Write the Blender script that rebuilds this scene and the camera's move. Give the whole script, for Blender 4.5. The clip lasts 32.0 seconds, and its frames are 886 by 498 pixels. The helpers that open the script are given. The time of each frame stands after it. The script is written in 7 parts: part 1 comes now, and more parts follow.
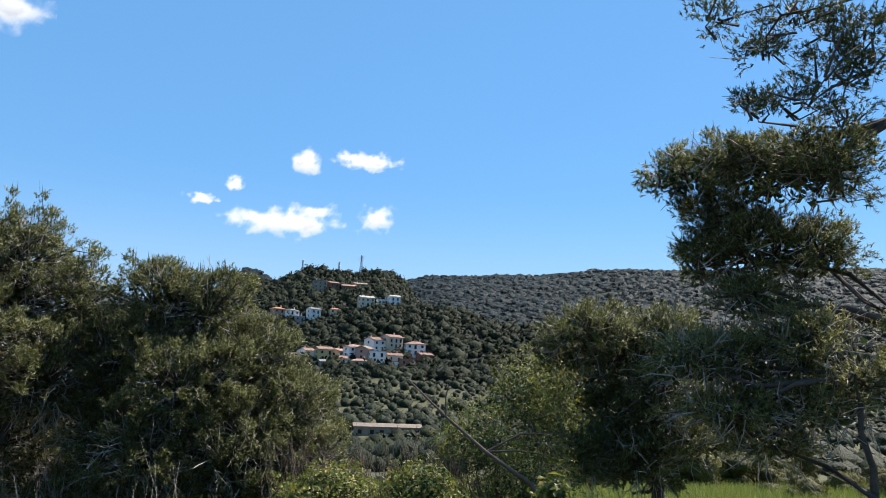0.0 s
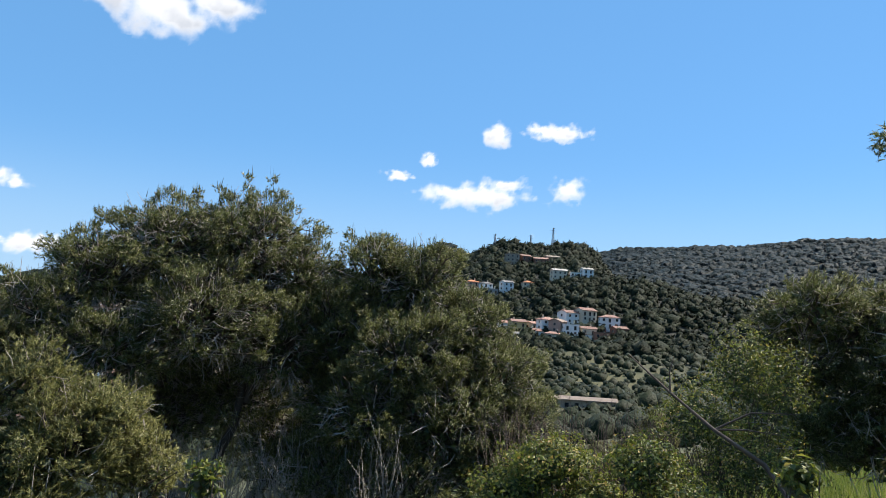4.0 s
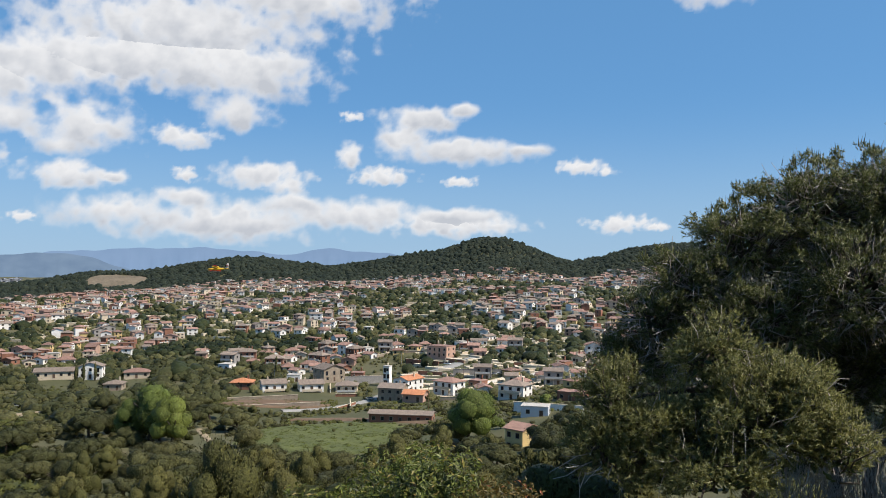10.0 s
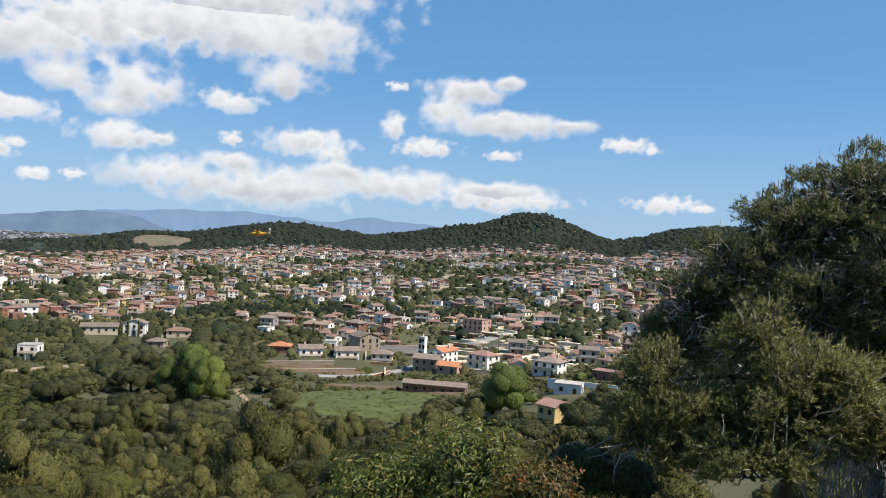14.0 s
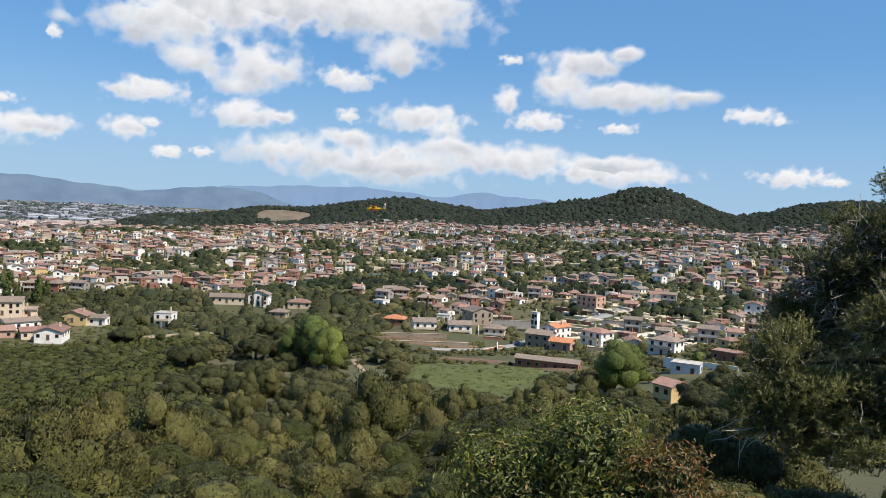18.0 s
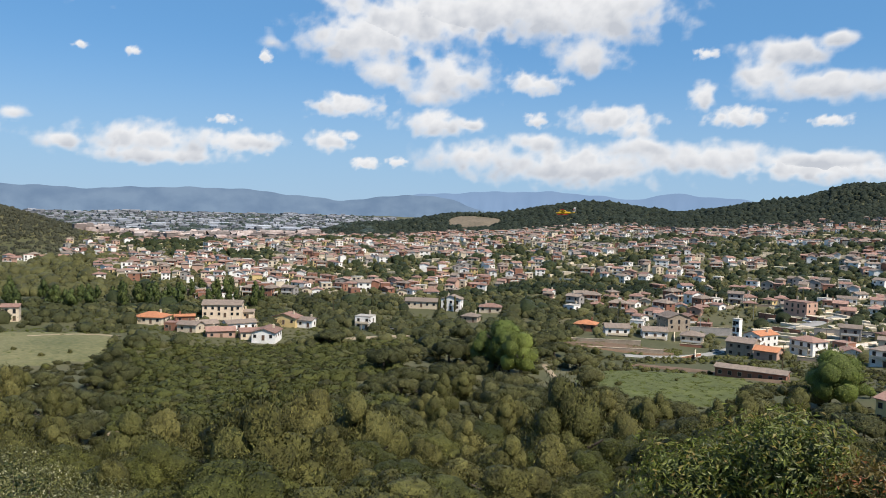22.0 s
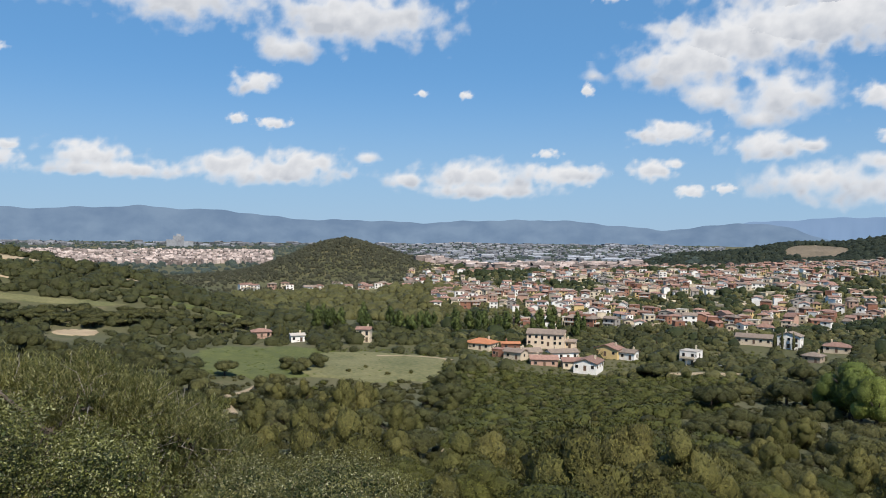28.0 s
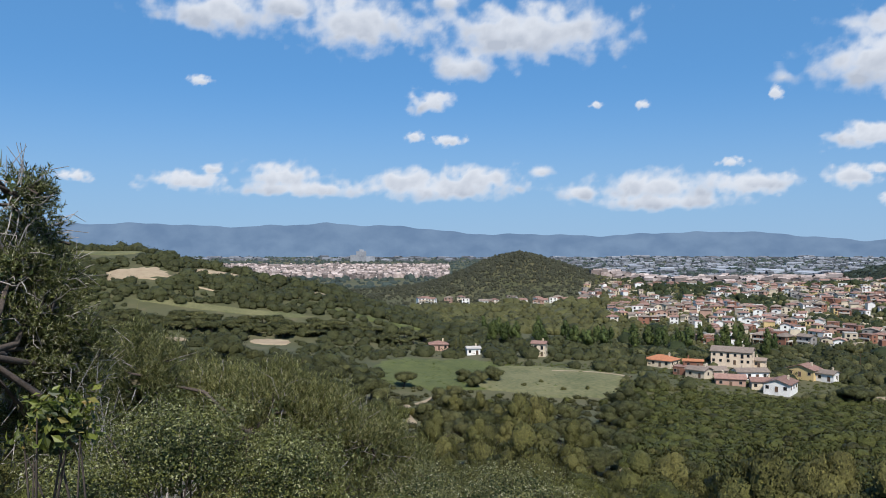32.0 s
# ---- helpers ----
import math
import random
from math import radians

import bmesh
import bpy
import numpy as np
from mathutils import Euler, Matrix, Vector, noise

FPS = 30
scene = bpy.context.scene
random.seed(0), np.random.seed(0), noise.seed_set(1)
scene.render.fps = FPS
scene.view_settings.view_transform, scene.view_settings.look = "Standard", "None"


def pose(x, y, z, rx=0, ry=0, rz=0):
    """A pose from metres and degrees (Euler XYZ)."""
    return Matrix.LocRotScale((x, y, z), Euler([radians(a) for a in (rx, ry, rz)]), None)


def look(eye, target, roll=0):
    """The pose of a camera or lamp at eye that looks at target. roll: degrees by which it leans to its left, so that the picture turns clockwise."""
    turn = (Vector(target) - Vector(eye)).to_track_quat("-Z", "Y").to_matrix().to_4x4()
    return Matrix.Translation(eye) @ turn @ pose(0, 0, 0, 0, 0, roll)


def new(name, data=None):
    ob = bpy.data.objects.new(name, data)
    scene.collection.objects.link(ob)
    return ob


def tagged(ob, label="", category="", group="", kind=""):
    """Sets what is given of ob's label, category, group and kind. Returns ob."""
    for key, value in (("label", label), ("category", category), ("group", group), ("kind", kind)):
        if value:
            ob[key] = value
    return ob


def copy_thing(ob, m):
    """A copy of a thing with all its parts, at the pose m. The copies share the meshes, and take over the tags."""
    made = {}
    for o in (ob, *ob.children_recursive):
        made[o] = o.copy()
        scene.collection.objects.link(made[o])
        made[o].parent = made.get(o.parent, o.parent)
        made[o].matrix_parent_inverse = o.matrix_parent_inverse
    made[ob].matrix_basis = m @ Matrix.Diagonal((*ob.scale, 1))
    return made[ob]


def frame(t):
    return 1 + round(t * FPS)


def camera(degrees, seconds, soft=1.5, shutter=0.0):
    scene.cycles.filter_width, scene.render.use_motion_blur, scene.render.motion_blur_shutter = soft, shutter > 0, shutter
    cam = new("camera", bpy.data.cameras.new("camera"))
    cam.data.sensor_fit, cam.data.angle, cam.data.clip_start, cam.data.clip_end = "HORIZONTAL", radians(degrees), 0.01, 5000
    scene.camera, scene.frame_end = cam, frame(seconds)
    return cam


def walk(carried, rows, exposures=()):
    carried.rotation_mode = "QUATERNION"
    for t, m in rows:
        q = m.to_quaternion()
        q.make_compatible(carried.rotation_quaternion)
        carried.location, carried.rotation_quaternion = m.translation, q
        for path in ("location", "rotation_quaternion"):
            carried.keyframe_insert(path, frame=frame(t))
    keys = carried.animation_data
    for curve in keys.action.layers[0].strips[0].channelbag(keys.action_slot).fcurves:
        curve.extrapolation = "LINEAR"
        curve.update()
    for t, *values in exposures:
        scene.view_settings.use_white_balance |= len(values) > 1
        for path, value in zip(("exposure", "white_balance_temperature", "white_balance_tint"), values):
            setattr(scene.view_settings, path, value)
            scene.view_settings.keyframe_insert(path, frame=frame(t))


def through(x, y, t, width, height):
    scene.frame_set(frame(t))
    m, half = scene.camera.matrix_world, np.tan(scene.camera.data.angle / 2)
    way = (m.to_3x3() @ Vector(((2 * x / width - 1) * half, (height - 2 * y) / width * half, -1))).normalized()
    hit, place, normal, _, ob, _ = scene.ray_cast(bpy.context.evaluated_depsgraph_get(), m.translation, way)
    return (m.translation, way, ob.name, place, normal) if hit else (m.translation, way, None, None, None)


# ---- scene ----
cam = camera(58.74, 32.0, 0.9)
PATH = [
    (0, pose(-0.000, -0.000, 0.000, 97.900, -2.575, -0.357)),
    (0.5, pose(-0.004, -0.003, 0.000, 98.383, -2.907, 0.475)),
    (1, pose(-0.008, -0.005, 0.000, 97.678, -2.757, 1.826)),
    (1.5, pose(-0.017, -0.011, 0.000, 96.820, -2.712, 3.018)),
    (2, pose(-0.025, -0.016, 0.000, 96.572, -3.067, 5.137)),
    (2.5, pose(-0.067, -0.043, 0.000, 95.745, -3.322, 6.573)),
    (4.5, pose(-0.277, -0.178, 0.000, 95.119, -3.224, 15.567)),
    (5, pose(-0.319, -0.205, 0.000, 94.847, -3.230, 17.222)),
    (5.5, pose(-0.328, -0.211, 0.000, 94.347, -3.367, 20.771)),
    (6, pose(-0.336, -0.216, 0.000, 94.729, -3.220, 26.523)),
    (6.5, pose(-0.349, -0.224, 0.000, 94.454, -3.601, 30.410)),
    (7, pose(-0.361, -0.232, 0.000, 93.861, -3.931, 36.164)),
    (7.5, pose(-0.470, -0.302, 0.000, 92.557, -2.771, 40.049)),
    (8, pose(-0.588, -0.378, 0.000, 92.768, -2.711, 43.685)),
    (8.5, pose(-0.697, -0.448, 0.000, 92.382, -3.217, 50.436)),
    (9, pose(-0.790, -0.508, 0.000, 93.437, -2.875, 54.456)),
    (9.5, pose(-0.916, -0.589, 0.000, 92.152, -2.753, 53.645)),
    (10, pose(-1.008, -0.648, 0.000, 91.650, -0.398, 54.385)),
    (10.5, pose(-1.021, -0.656, 0.000, 91.330, -1.623, 53.882)),
    (11, pose(-1.033, -0.664, 0.000, 90.317, -2.663, 52.533)),
    (11.5, pose(-1.035, -0.666, 0.000, 90.834, -2.704, 52.934)),
    (12, pose(-1.037, -0.667, 0.000, 90.935, -2.391, 54.268)),
    (12.5, pose(-1.040, -0.668, 0.000, 90.481, -2.448, 55.038)),
    (13, pose(-1.042, -0.670, 0.000, 90.147, -2.807, 55.446)),
    (13.5, pose(-1.050, -0.675, 0.000, 90.101, -2.643, 56.261)),
    (14, pose(-1.058, -0.680, 0.000, 89.606, -2.820, 57.230)),
    (14.5, pose(-1.067, -0.686, 0.000, 89.159, -2.849, 58.110)),
    (16.5, pose(-1.095, -0.704, 0.000, 87.898, -3.361, 61.336)),
    (17, pose(-1.102, -0.708, 0.000, 88.143, -3.143, 63.268)),
    (17.5, pose(-1.109, -0.713, 0.000, 87.765, -2.907, 64.127)),
    (18, pose(-1.113, -0.716, 0.000, 87.387, -2.877, 65.441)),
    (18.5, pose(-1.117, -0.718, 0.000, 86.873, -2.517, 66.563)),
    (19, pose(-1.106, -0.711, 0.000, 86.230, -2.110, 68.472)),
    (19.5, pose(-1.095, -0.704, 0.000, 86.794, -1.685, 70.367)),
    (20, pose(-1.084, -0.697, 0.000, 87.442, -1.959, 71.541)),
    (20.5, pose(-1.078, -0.693, 0.000, 87.176, -2.024, 73.154)),
    (21, pose(-1.072, -0.689, 0.000, 87.436, -2.166, 74.754)),
    (21.5, pose(-1.067, -0.686, 0.000, 87.186, -1.930, 76.864)),
    (22, pose(-1.061, -0.682, 0.000, 87.202, -1.594, 79.148)),
    (22.5, pose(-1.056, -0.679, 0.000, 87.179, -1.343, 81.484)),
    (23, pose(-1.050, -0.675, 0.000, 87.385, -1.091, 83.664)),
    (23.5, pose(-1.044, -0.671, 0.000, 87.452, -1.052, 84.900)),
    (24, pose(-1.038, -0.667, 0.000, 87.661, -1.140, 86.784)),
    (24.5, pose(-1.032, -0.664, 0.000, 87.931, -1.332, 88.869)),
    (25, pose(-1.026, -0.660, 0.000, 88.392, -1.044, 92.194)),
    (25.5, pose(-1.021, -0.656, 0.000, 88.646, -1.055, 94.786)),
    (27.5, pose(-0.997, -0.641, 0.000, 88.593, -0.986, 100.052)),
    (28, pose(-0.991, -0.637, 0.000, 88.968, -0.793, 102.235)),
    (28.5, pose(-0.983, -0.632, 0.000, 89.330, -0.932, 103.791)),
    (29, pose(-0.974, -0.626, 0.000, 89.514, -0.985, 105.547)),
    (29.5, pose(-0.966, -0.621, 0.000, 89.790, -1.004, 107.227)),
    (30, pose(-0.958, -0.616, 0.000, 90.330, -0.863, 108.282)),
    (30.5, pose(-0.949, -0.610, 0.000, 90.435, -0.984, 109.686)),
    (31, pose(-0.941, -0.605, 0.000, 90.491, -0.939, 111.600)),
    (31.5, pose(-0.932, -0.599, 0.000, 90.081, -0.561, 113.424)),
    (32, pose(-0.924, -0.594, 0.000, 89.874, -0.219, 114.872)),
]
walk(cam, PATH, [(0, 0.9, 6500, 10), (6, 0.77, 6500, 10), (8, 0.6, 6500, 10), (10, 0.42, 6500, 10), (12, 0.5, 6500, 10), (20, 0.48, 6500, 10), (25, 0.39, 6500, 10), (28, 0.36, 6450, 10), (30, 0.30, 6080, 10), (32, 0.28, 5980, 10)])

# daylight: high spring sun from ahead and to the right of the first view
SUN_BEARING, SUN_HEIGHT = -52.0, 52.0
world = bpy.data.worlds.new("daylight")
scene.world = world
world.use_nodes = True
wn = world.node_tree
wn.nodes.clear()
sky = wn.nodes.new("ShaderNodeTexSky")
sky.sky_type = "NISHITA"
sky.sun_disc = False
sky.sun_elevation, sky.sun_rotation = radians(SUN_HEIGHT), radians(-SUN_BEARING)
sky.altitude, sky.air_density, sky.dust_density, sky.ozone_density = 300, 1.0, 0.0, 8.0
back = wn.nodes.new("ShaderNodeBackground")
back.inputs["Strength"].default_value = 0.068
wout = wn.nodes.new("ShaderNodeOutputWorld")
rich = wn.nodes.new("ShaderNodeHueSaturation")
rich.inputs["Saturation"].default_value, rich.inputs["Value"].default_value = 1.06, 1.38
wn.links.new(sky.outputs["Color"], rich.inputs["Color"])
cool = wn.nodes.new("ShaderNodeMix")
cool.data_type, cool.blend_type = "RGBA", "MULTIPLY"
cool.inputs[0].default_value = 1.0
cool.inputs[7].default_value = (0.97, 0.99, 1.0, 1)
haze = wn.nodes.new("ShaderNodeMix")
haze.data_type = "RGBA"
haze.inputs[0].default_value = 0.6
haze.inputs[7].default_value = (1.5, 3.92, 7.25, 1)
wn.links.new(rich.outputs["Color"], cool.inputs[6])
wn.links.new(cool.outputs[2], haze.inputs[6])
# summer haze: the sky pales towards the horizon all round
way = wn.nodes.new("ShaderNodeTexCoord")
height = wn.nodes.new("ShaderNodeSeparateXYZ")
low_sky = wn.nodes.new("ShaderNodeMapRange")
low_sky.interpolation_type = "SMOOTHERSTEP"
low_sky.inputs["From Min"].default_value, low_sky.inputs["From Max"].default_value = -0.02, 0.24
low_sky.inputs["To Min"].default_value, low_sky.inputs["To Max"].default_value = 0.72, 0.0
pale = wn.nodes.new("ShaderNodeMix")
pale.data_type = "RGBA"
pale.inputs[7].default_value = (4.0, 5.9, 8.1, 1)
wn.links.new(way.outputs["Generated"], height.inputs[0])
wn.links.new(height.outputs["Z"], low_sky.inputs["Value"])
wn.links.new(low_sky.outputs[0], pale.inputs[0])
wn.links.new(haze.outputs[2], pale.inputs[6])
wn.links.new(pale.outputs[2], back.inputs["Color"])
wn.links.new(back.outputs["Background"], wout.inputs["Surface"])

sun = new("sun", bpy.data.lights.new("sun", "SUN"))
sun.data.energy, sun.data.angle, sun.data.color = 5.0, radians(0.53), (1.0, 0.915, 0.80)
sb, sh = radians(SUN_BEARING), radians(SUN_HEIGHT)
sun.matrix_world = look((-math.sin(sb) * math.cos(sh) * 100, math.cos(sb) * math.cos(sh) * 100, math.sin(sh) * 100), (0, 0, 0))


# ---- materials ----
def nodes_of(name):
    m = bpy.data.materials.new(name)
    m.use_nodes = True
    n = m.node_tree.nodes
    n.clear()
    out = n.new("ShaderNodeOutputMaterial")
    return m, n, m.node_tree.links, out


def surface(name, dark, light, scale=1.0, fine=12.0, rough=0.85, bump=0.3, vary=0.0, metal=0.0, coords="position"):
    """A worn matt surface: two sizes of mottling between two colours, fine relief, and a brightness of its own for each piece."""
    m, n, l, out = nodes_of(name)
    bsdf = n.new("ShaderNodeBsdfPrincipled")
    bsdf.inputs["Roughness"].default_value, bsdf.inputs["Metallic"].default_value = rough, metal
    if coords == "position":
        src = n.new("ShaderNodeNewGeometry").outputs["Position"]
    else:
        src = n.new("ShaderNodeTexCoord").outputs["Object"]
    big, small = n.new("ShaderNodeTexNoise"), n.new("ShaderNodeTexNoise")
    big.inputs["Scale"].default_value, big.inputs["Detail"].default_value = scale, 4
    small.inputs["Scale"].default_value, small.inputs["Detail"].default_value = scale * fine, 3
    l.new(src, big.inputs["Vector"]), l.new(src, small.inputs["Vector"])
    add = n.new("ShaderNodeMath")
    add.operation = "MULTIPLY_ADD"
    add.inputs[1].default_value = 0.5
    half = n.new("ShaderNodeMath")
    half.operation = "MULTIPLY"
    half.inputs[1].default_value = 0.5
    l.new(small.outputs[0], half.inputs[0]), l.new(big.outputs[0], add.inputs[0]), l.new(half.outputs[0], add.inputs[2])
    ramp = n.new("ShaderNodeValToRGB")
    ramp.color_ramp.elements[0].position, ramp.color_ramp.elements[0].color = 0.33, (*dark, 1)
    ramp.color_ramp.elements[1].position, ramp.color_ramp.elements[1].color = 0.67, (*light, 1)
    l.new(add.outputs[0], ramp.inputs[0])
    colour = ramp.outputs[0]
    if vary:
        both = n.new("ShaderNodeMath")
        both.operation = "ADD"
        l.new(n.new("ShaderNodeNewGeometry").outputs["Random Per Island"], both.inputs[0])
        l.new(n.new("ShaderNodeObjectInfo").outputs["Random"], both.inputs[1])
        wrap = n.new("ShaderNodeMath")
        wrap.operation = "FRACT"
        l.new(both.outputs[0], wrap.inputs[0])
        rnd = wrap.outputs[0]
        span = n.new("ShaderNodeMapRange")
        span.inputs["To Min"].default_value, span.inputs["To Max"].default_value = 1 - vary, 1 + vary
        hsv = n.new("ShaderNodeHueSaturation")
        l.new(rnd, span.inputs["Value"]), l.new(span.outputs[0], hsv.inputs["Value"]), l.new(colour, hsv.inputs["Color"])
        colour = hsv.outputs[0]
    l.new(colour, bsdf.inputs["Base Color"])
    if bump:
        b = n.new("ShaderNodeBump")
        b.inputs["Strength"].default_value, b.inputs["Distance"].default_value = bump, 0.3 / (scale * fine)
        l.new(small.outputs[0], b.inputs["Height"]), l.new(b.outputs[0], bsdf.inputs["Normal"])
    l.new(bsdf.outputs[0], out.inputs["Surface"])
    return m


MASS = {}


def foliage(name, dark, light, through=0.3, gloss=0.35, tip=None, by_object=0.25, relief=0.0):
    """Leaves: a colour of its own for each leaf and each plant, light passing through, a faint sheen."""
    m, n, l, out = nodes_of(name)
    isl = n.new("ShaderNodeNewGeometry").outputs["Random Per Island"]
    ramp = n.new("ShaderNodeValToRGB")
    ramp.color_ramp.elements[0].position, ramp.color_ramp.elements[0].color = 0.0, (*dark, 1)
    ramp.color_ramp.elements[1].position, ramp.color_ramp.elements[1].color = 0.85, (*light, 1)
    if tip:
        e = ramp.color_ramp.elements.new(0.95)
        e.color = (*tip, 1)
    l.new(isl, ramp.inputs[0])
    rnd = n.new("ShaderNodeObjectInfo").outputs["Random"]
    span, hue = n.new("ShaderNodeMapRange"), n.new("ShaderNodeMapRange")
    span.inputs["To Min"].default_value, span.inputs["To Max"].default_value = 1 - by_object, 1 + by_object
    hue.inputs["To Min"].default_value, hue.inputs["To Max"].default_value = 0.5 + by_object * 0.05, 0.5 - by_object * 0.04
    hsv = n.new("ShaderNodeHueSaturation")
    l.new(rnd, span.inputs["Value"]), l.new(span.outputs[0], hsv.inputs["Value"]), l.new(ramp.outputs[0], hsv.inputs["Color"])
    l.new(rnd, hue.inputs["Value"]), l.new(hue.outputs[0], hsv.inputs["Hue"])
    bsdf, trans, mix = n.new("ShaderNodeBsdfPrincipled"), n.new("ShaderNodeBsdfTranslucent"), n.new("ShaderNodeMixShader")
    bsdf.inputs["Roughness"].default_value, bsdf.inputs["Specular IOR Level"].default_value = 0.55, gloss
    mix.inputs[0].default_value = through
    colour = hsv.outputs[0]
    if relief:
        grain, b, tone, mul = n.new("ShaderNodeTexNoise"), n.new("ShaderNodeBump"), n.new("ShaderNodeMapRange"), n.new("ShaderNodeHueSaturation")
        grain.inputs["Scale"].default_value, grain.inputs["Detail"].default_value, grain.inputs["Roughness"].default_value = 0.8 / relief, 5, 0.65
        b.inputs["Strength"].default_value, b.inputs["Distance"].default_value = 1.0, relief
        tone.inputs["From Min"].default_value, tone.inputs["From Max"].default_value = 0.32, 0.68
        tone.inputs["To Min"].default_value, tone.inputs["To Max"].default_value = 0.5, 1.5
        l.new(n.new("ShaderNodeNewGeometry").outputs["Position"], grain.inputs["Vector"])
        l.new(grain.outputs[0], b.inputs["Height"]), l.new(b.outputs[0], bsdf.inputs["Normal"])
        l.new(grain.outputs[0], tone.inputs["Value"]), l.new(tone.outputs[0], mul.inputs["Value"]), l.new(colour, mul.inputs["Color"])
        colour = mul.outputs[0]
    l.new(colour, bsdf.inputs["Base Color"]), l.new(colour, trans.inputs["Color"])
    l.new(bsdf.outputs[0], mix.inputs[1]), l.new(trans.outputs[0], mix.inputs[2]), l.new(mix.outputs[0], out.inputs["Surface"])
    if relief and not name.endswith("_mass"):
        mid = [0.58 * a + 0.42 * b for a, b in zip(dark, light)]
        MASS[m.name] = foliage(name + "_mass", [c * 0.78 for c in mid], [c * 1.22 for c in mid], through, gloss, None, by_object, relief)
    return m


def land_material():
    """Ground of a dry hillside: scrub green, straw and bare ochre earth in patches of two sizes."""
    m, n, l, out = nodes_of("hillside_soil")
    src = n.new("ShaderNodeNewGeometry").outputs["Position"]
    big, mid, fine = (n.new("ShaderNodeTexNoise") for _ in range(3))
    for node, s, d in ((big, 0.012, 5), (mid, 0.09, 6), (fine, 1.3, 6)):
        node.inputs["Scale"].default_value, node.inputs["Detail"].default_value = s, d
        l.new(src, node.inputs["Vector"])
    r1, r2 = n.new("ShaderNodeValToRGB"), n.new("ShaderNodeValToRGB")
    for ramp, stops in ((r1, ((0.3, (0.040, 0.044, 0.014)), (0.5, (0.066, 0.066, 0.024)), (0.68, (0.125, 0.104, 0.052)))),
                        (r2, ((0.35, (0.045, 0.050, 0.016)), (0.6, (0.080, 0.074, 0.030)), (0.75, (0.170, 0.128, 0.072))))):
        ramp.color_ramp.elements.new(0.5)
        for e, (p, c) in zip(ramp.color_ramp.elements, stops):
            e.position, e.color = p, (*c, 1)
    l.new(big.outputs[0], r1.inputs[0]), l.new(mid.outputs[0], r2.inputs[0])
    mix = n.new("ShaderNodeMix")
    mix.data_type = "RGBA"
    l.new(fine.outputs[0], mix.inputs[0]), l.new(r1.outputs[0], mix.inputs[6]), l.new(r2.outputs[0], mix.inputs[7])
    # the ground turns dark brown-green under the woods of the opposite hillside
    along, edge, dark_ground = n.new("ShaderNodeVectorMath"), n.new("ShaderNodeMapRange"), n.new("ShaderNodeMix")
    along.operation, dark_ground.data_type = "DOT_PRODUCT", "RGBA"
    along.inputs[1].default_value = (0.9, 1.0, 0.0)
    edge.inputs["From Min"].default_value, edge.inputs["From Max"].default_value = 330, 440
    dark_ground.inputs[7].default_value = (0.013, 0.015, 0.009, 1)
    l.new(src, along.inputs[0]), l.new(along.outputs["Value"], edge.inputs["Value"]), l.new(edge.outputs[0], dark_ground.inputs[0]), l.new(mix.outputs[2], dark_ground.inputs[6])
    mix = dark_ground
    bsdf, b = n.new("ShaderNodeBsdfPrincipled"), n.new("ShaderNodeBump")
    bsdf.inputs["Roughness"].default_value = 0.95
    b.inputs["Strength"].default_value, b.inputs["Distance"].default_value = 0.5, 0.2
    l.new(fine.outputs[0], b.inputs["Height"]), l.new(b.outputs[0], bsdf.inputs["Normal"])
    l.new(mix.outputs[2], bsdf.inputs["Base Color"]), l.new(bsdf.outputs[0], out.inputs["Surface"])
    return m


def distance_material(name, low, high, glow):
    """Far mountains as a plain glowing backdrop, the blue of distance haze painted into the colour."""
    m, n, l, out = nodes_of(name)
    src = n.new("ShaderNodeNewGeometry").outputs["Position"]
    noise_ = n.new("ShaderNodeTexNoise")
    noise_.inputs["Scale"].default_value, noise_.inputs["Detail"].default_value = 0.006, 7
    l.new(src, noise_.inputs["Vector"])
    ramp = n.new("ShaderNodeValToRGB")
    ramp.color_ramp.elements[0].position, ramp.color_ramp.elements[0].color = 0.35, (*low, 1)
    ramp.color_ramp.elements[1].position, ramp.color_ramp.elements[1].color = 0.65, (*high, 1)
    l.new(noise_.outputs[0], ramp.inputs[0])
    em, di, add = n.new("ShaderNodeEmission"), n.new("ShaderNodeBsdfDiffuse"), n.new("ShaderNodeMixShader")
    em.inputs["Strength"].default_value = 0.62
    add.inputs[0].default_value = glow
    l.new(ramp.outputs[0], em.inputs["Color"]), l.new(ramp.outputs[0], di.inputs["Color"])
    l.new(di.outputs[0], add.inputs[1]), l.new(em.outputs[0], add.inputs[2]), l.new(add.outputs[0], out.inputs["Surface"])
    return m


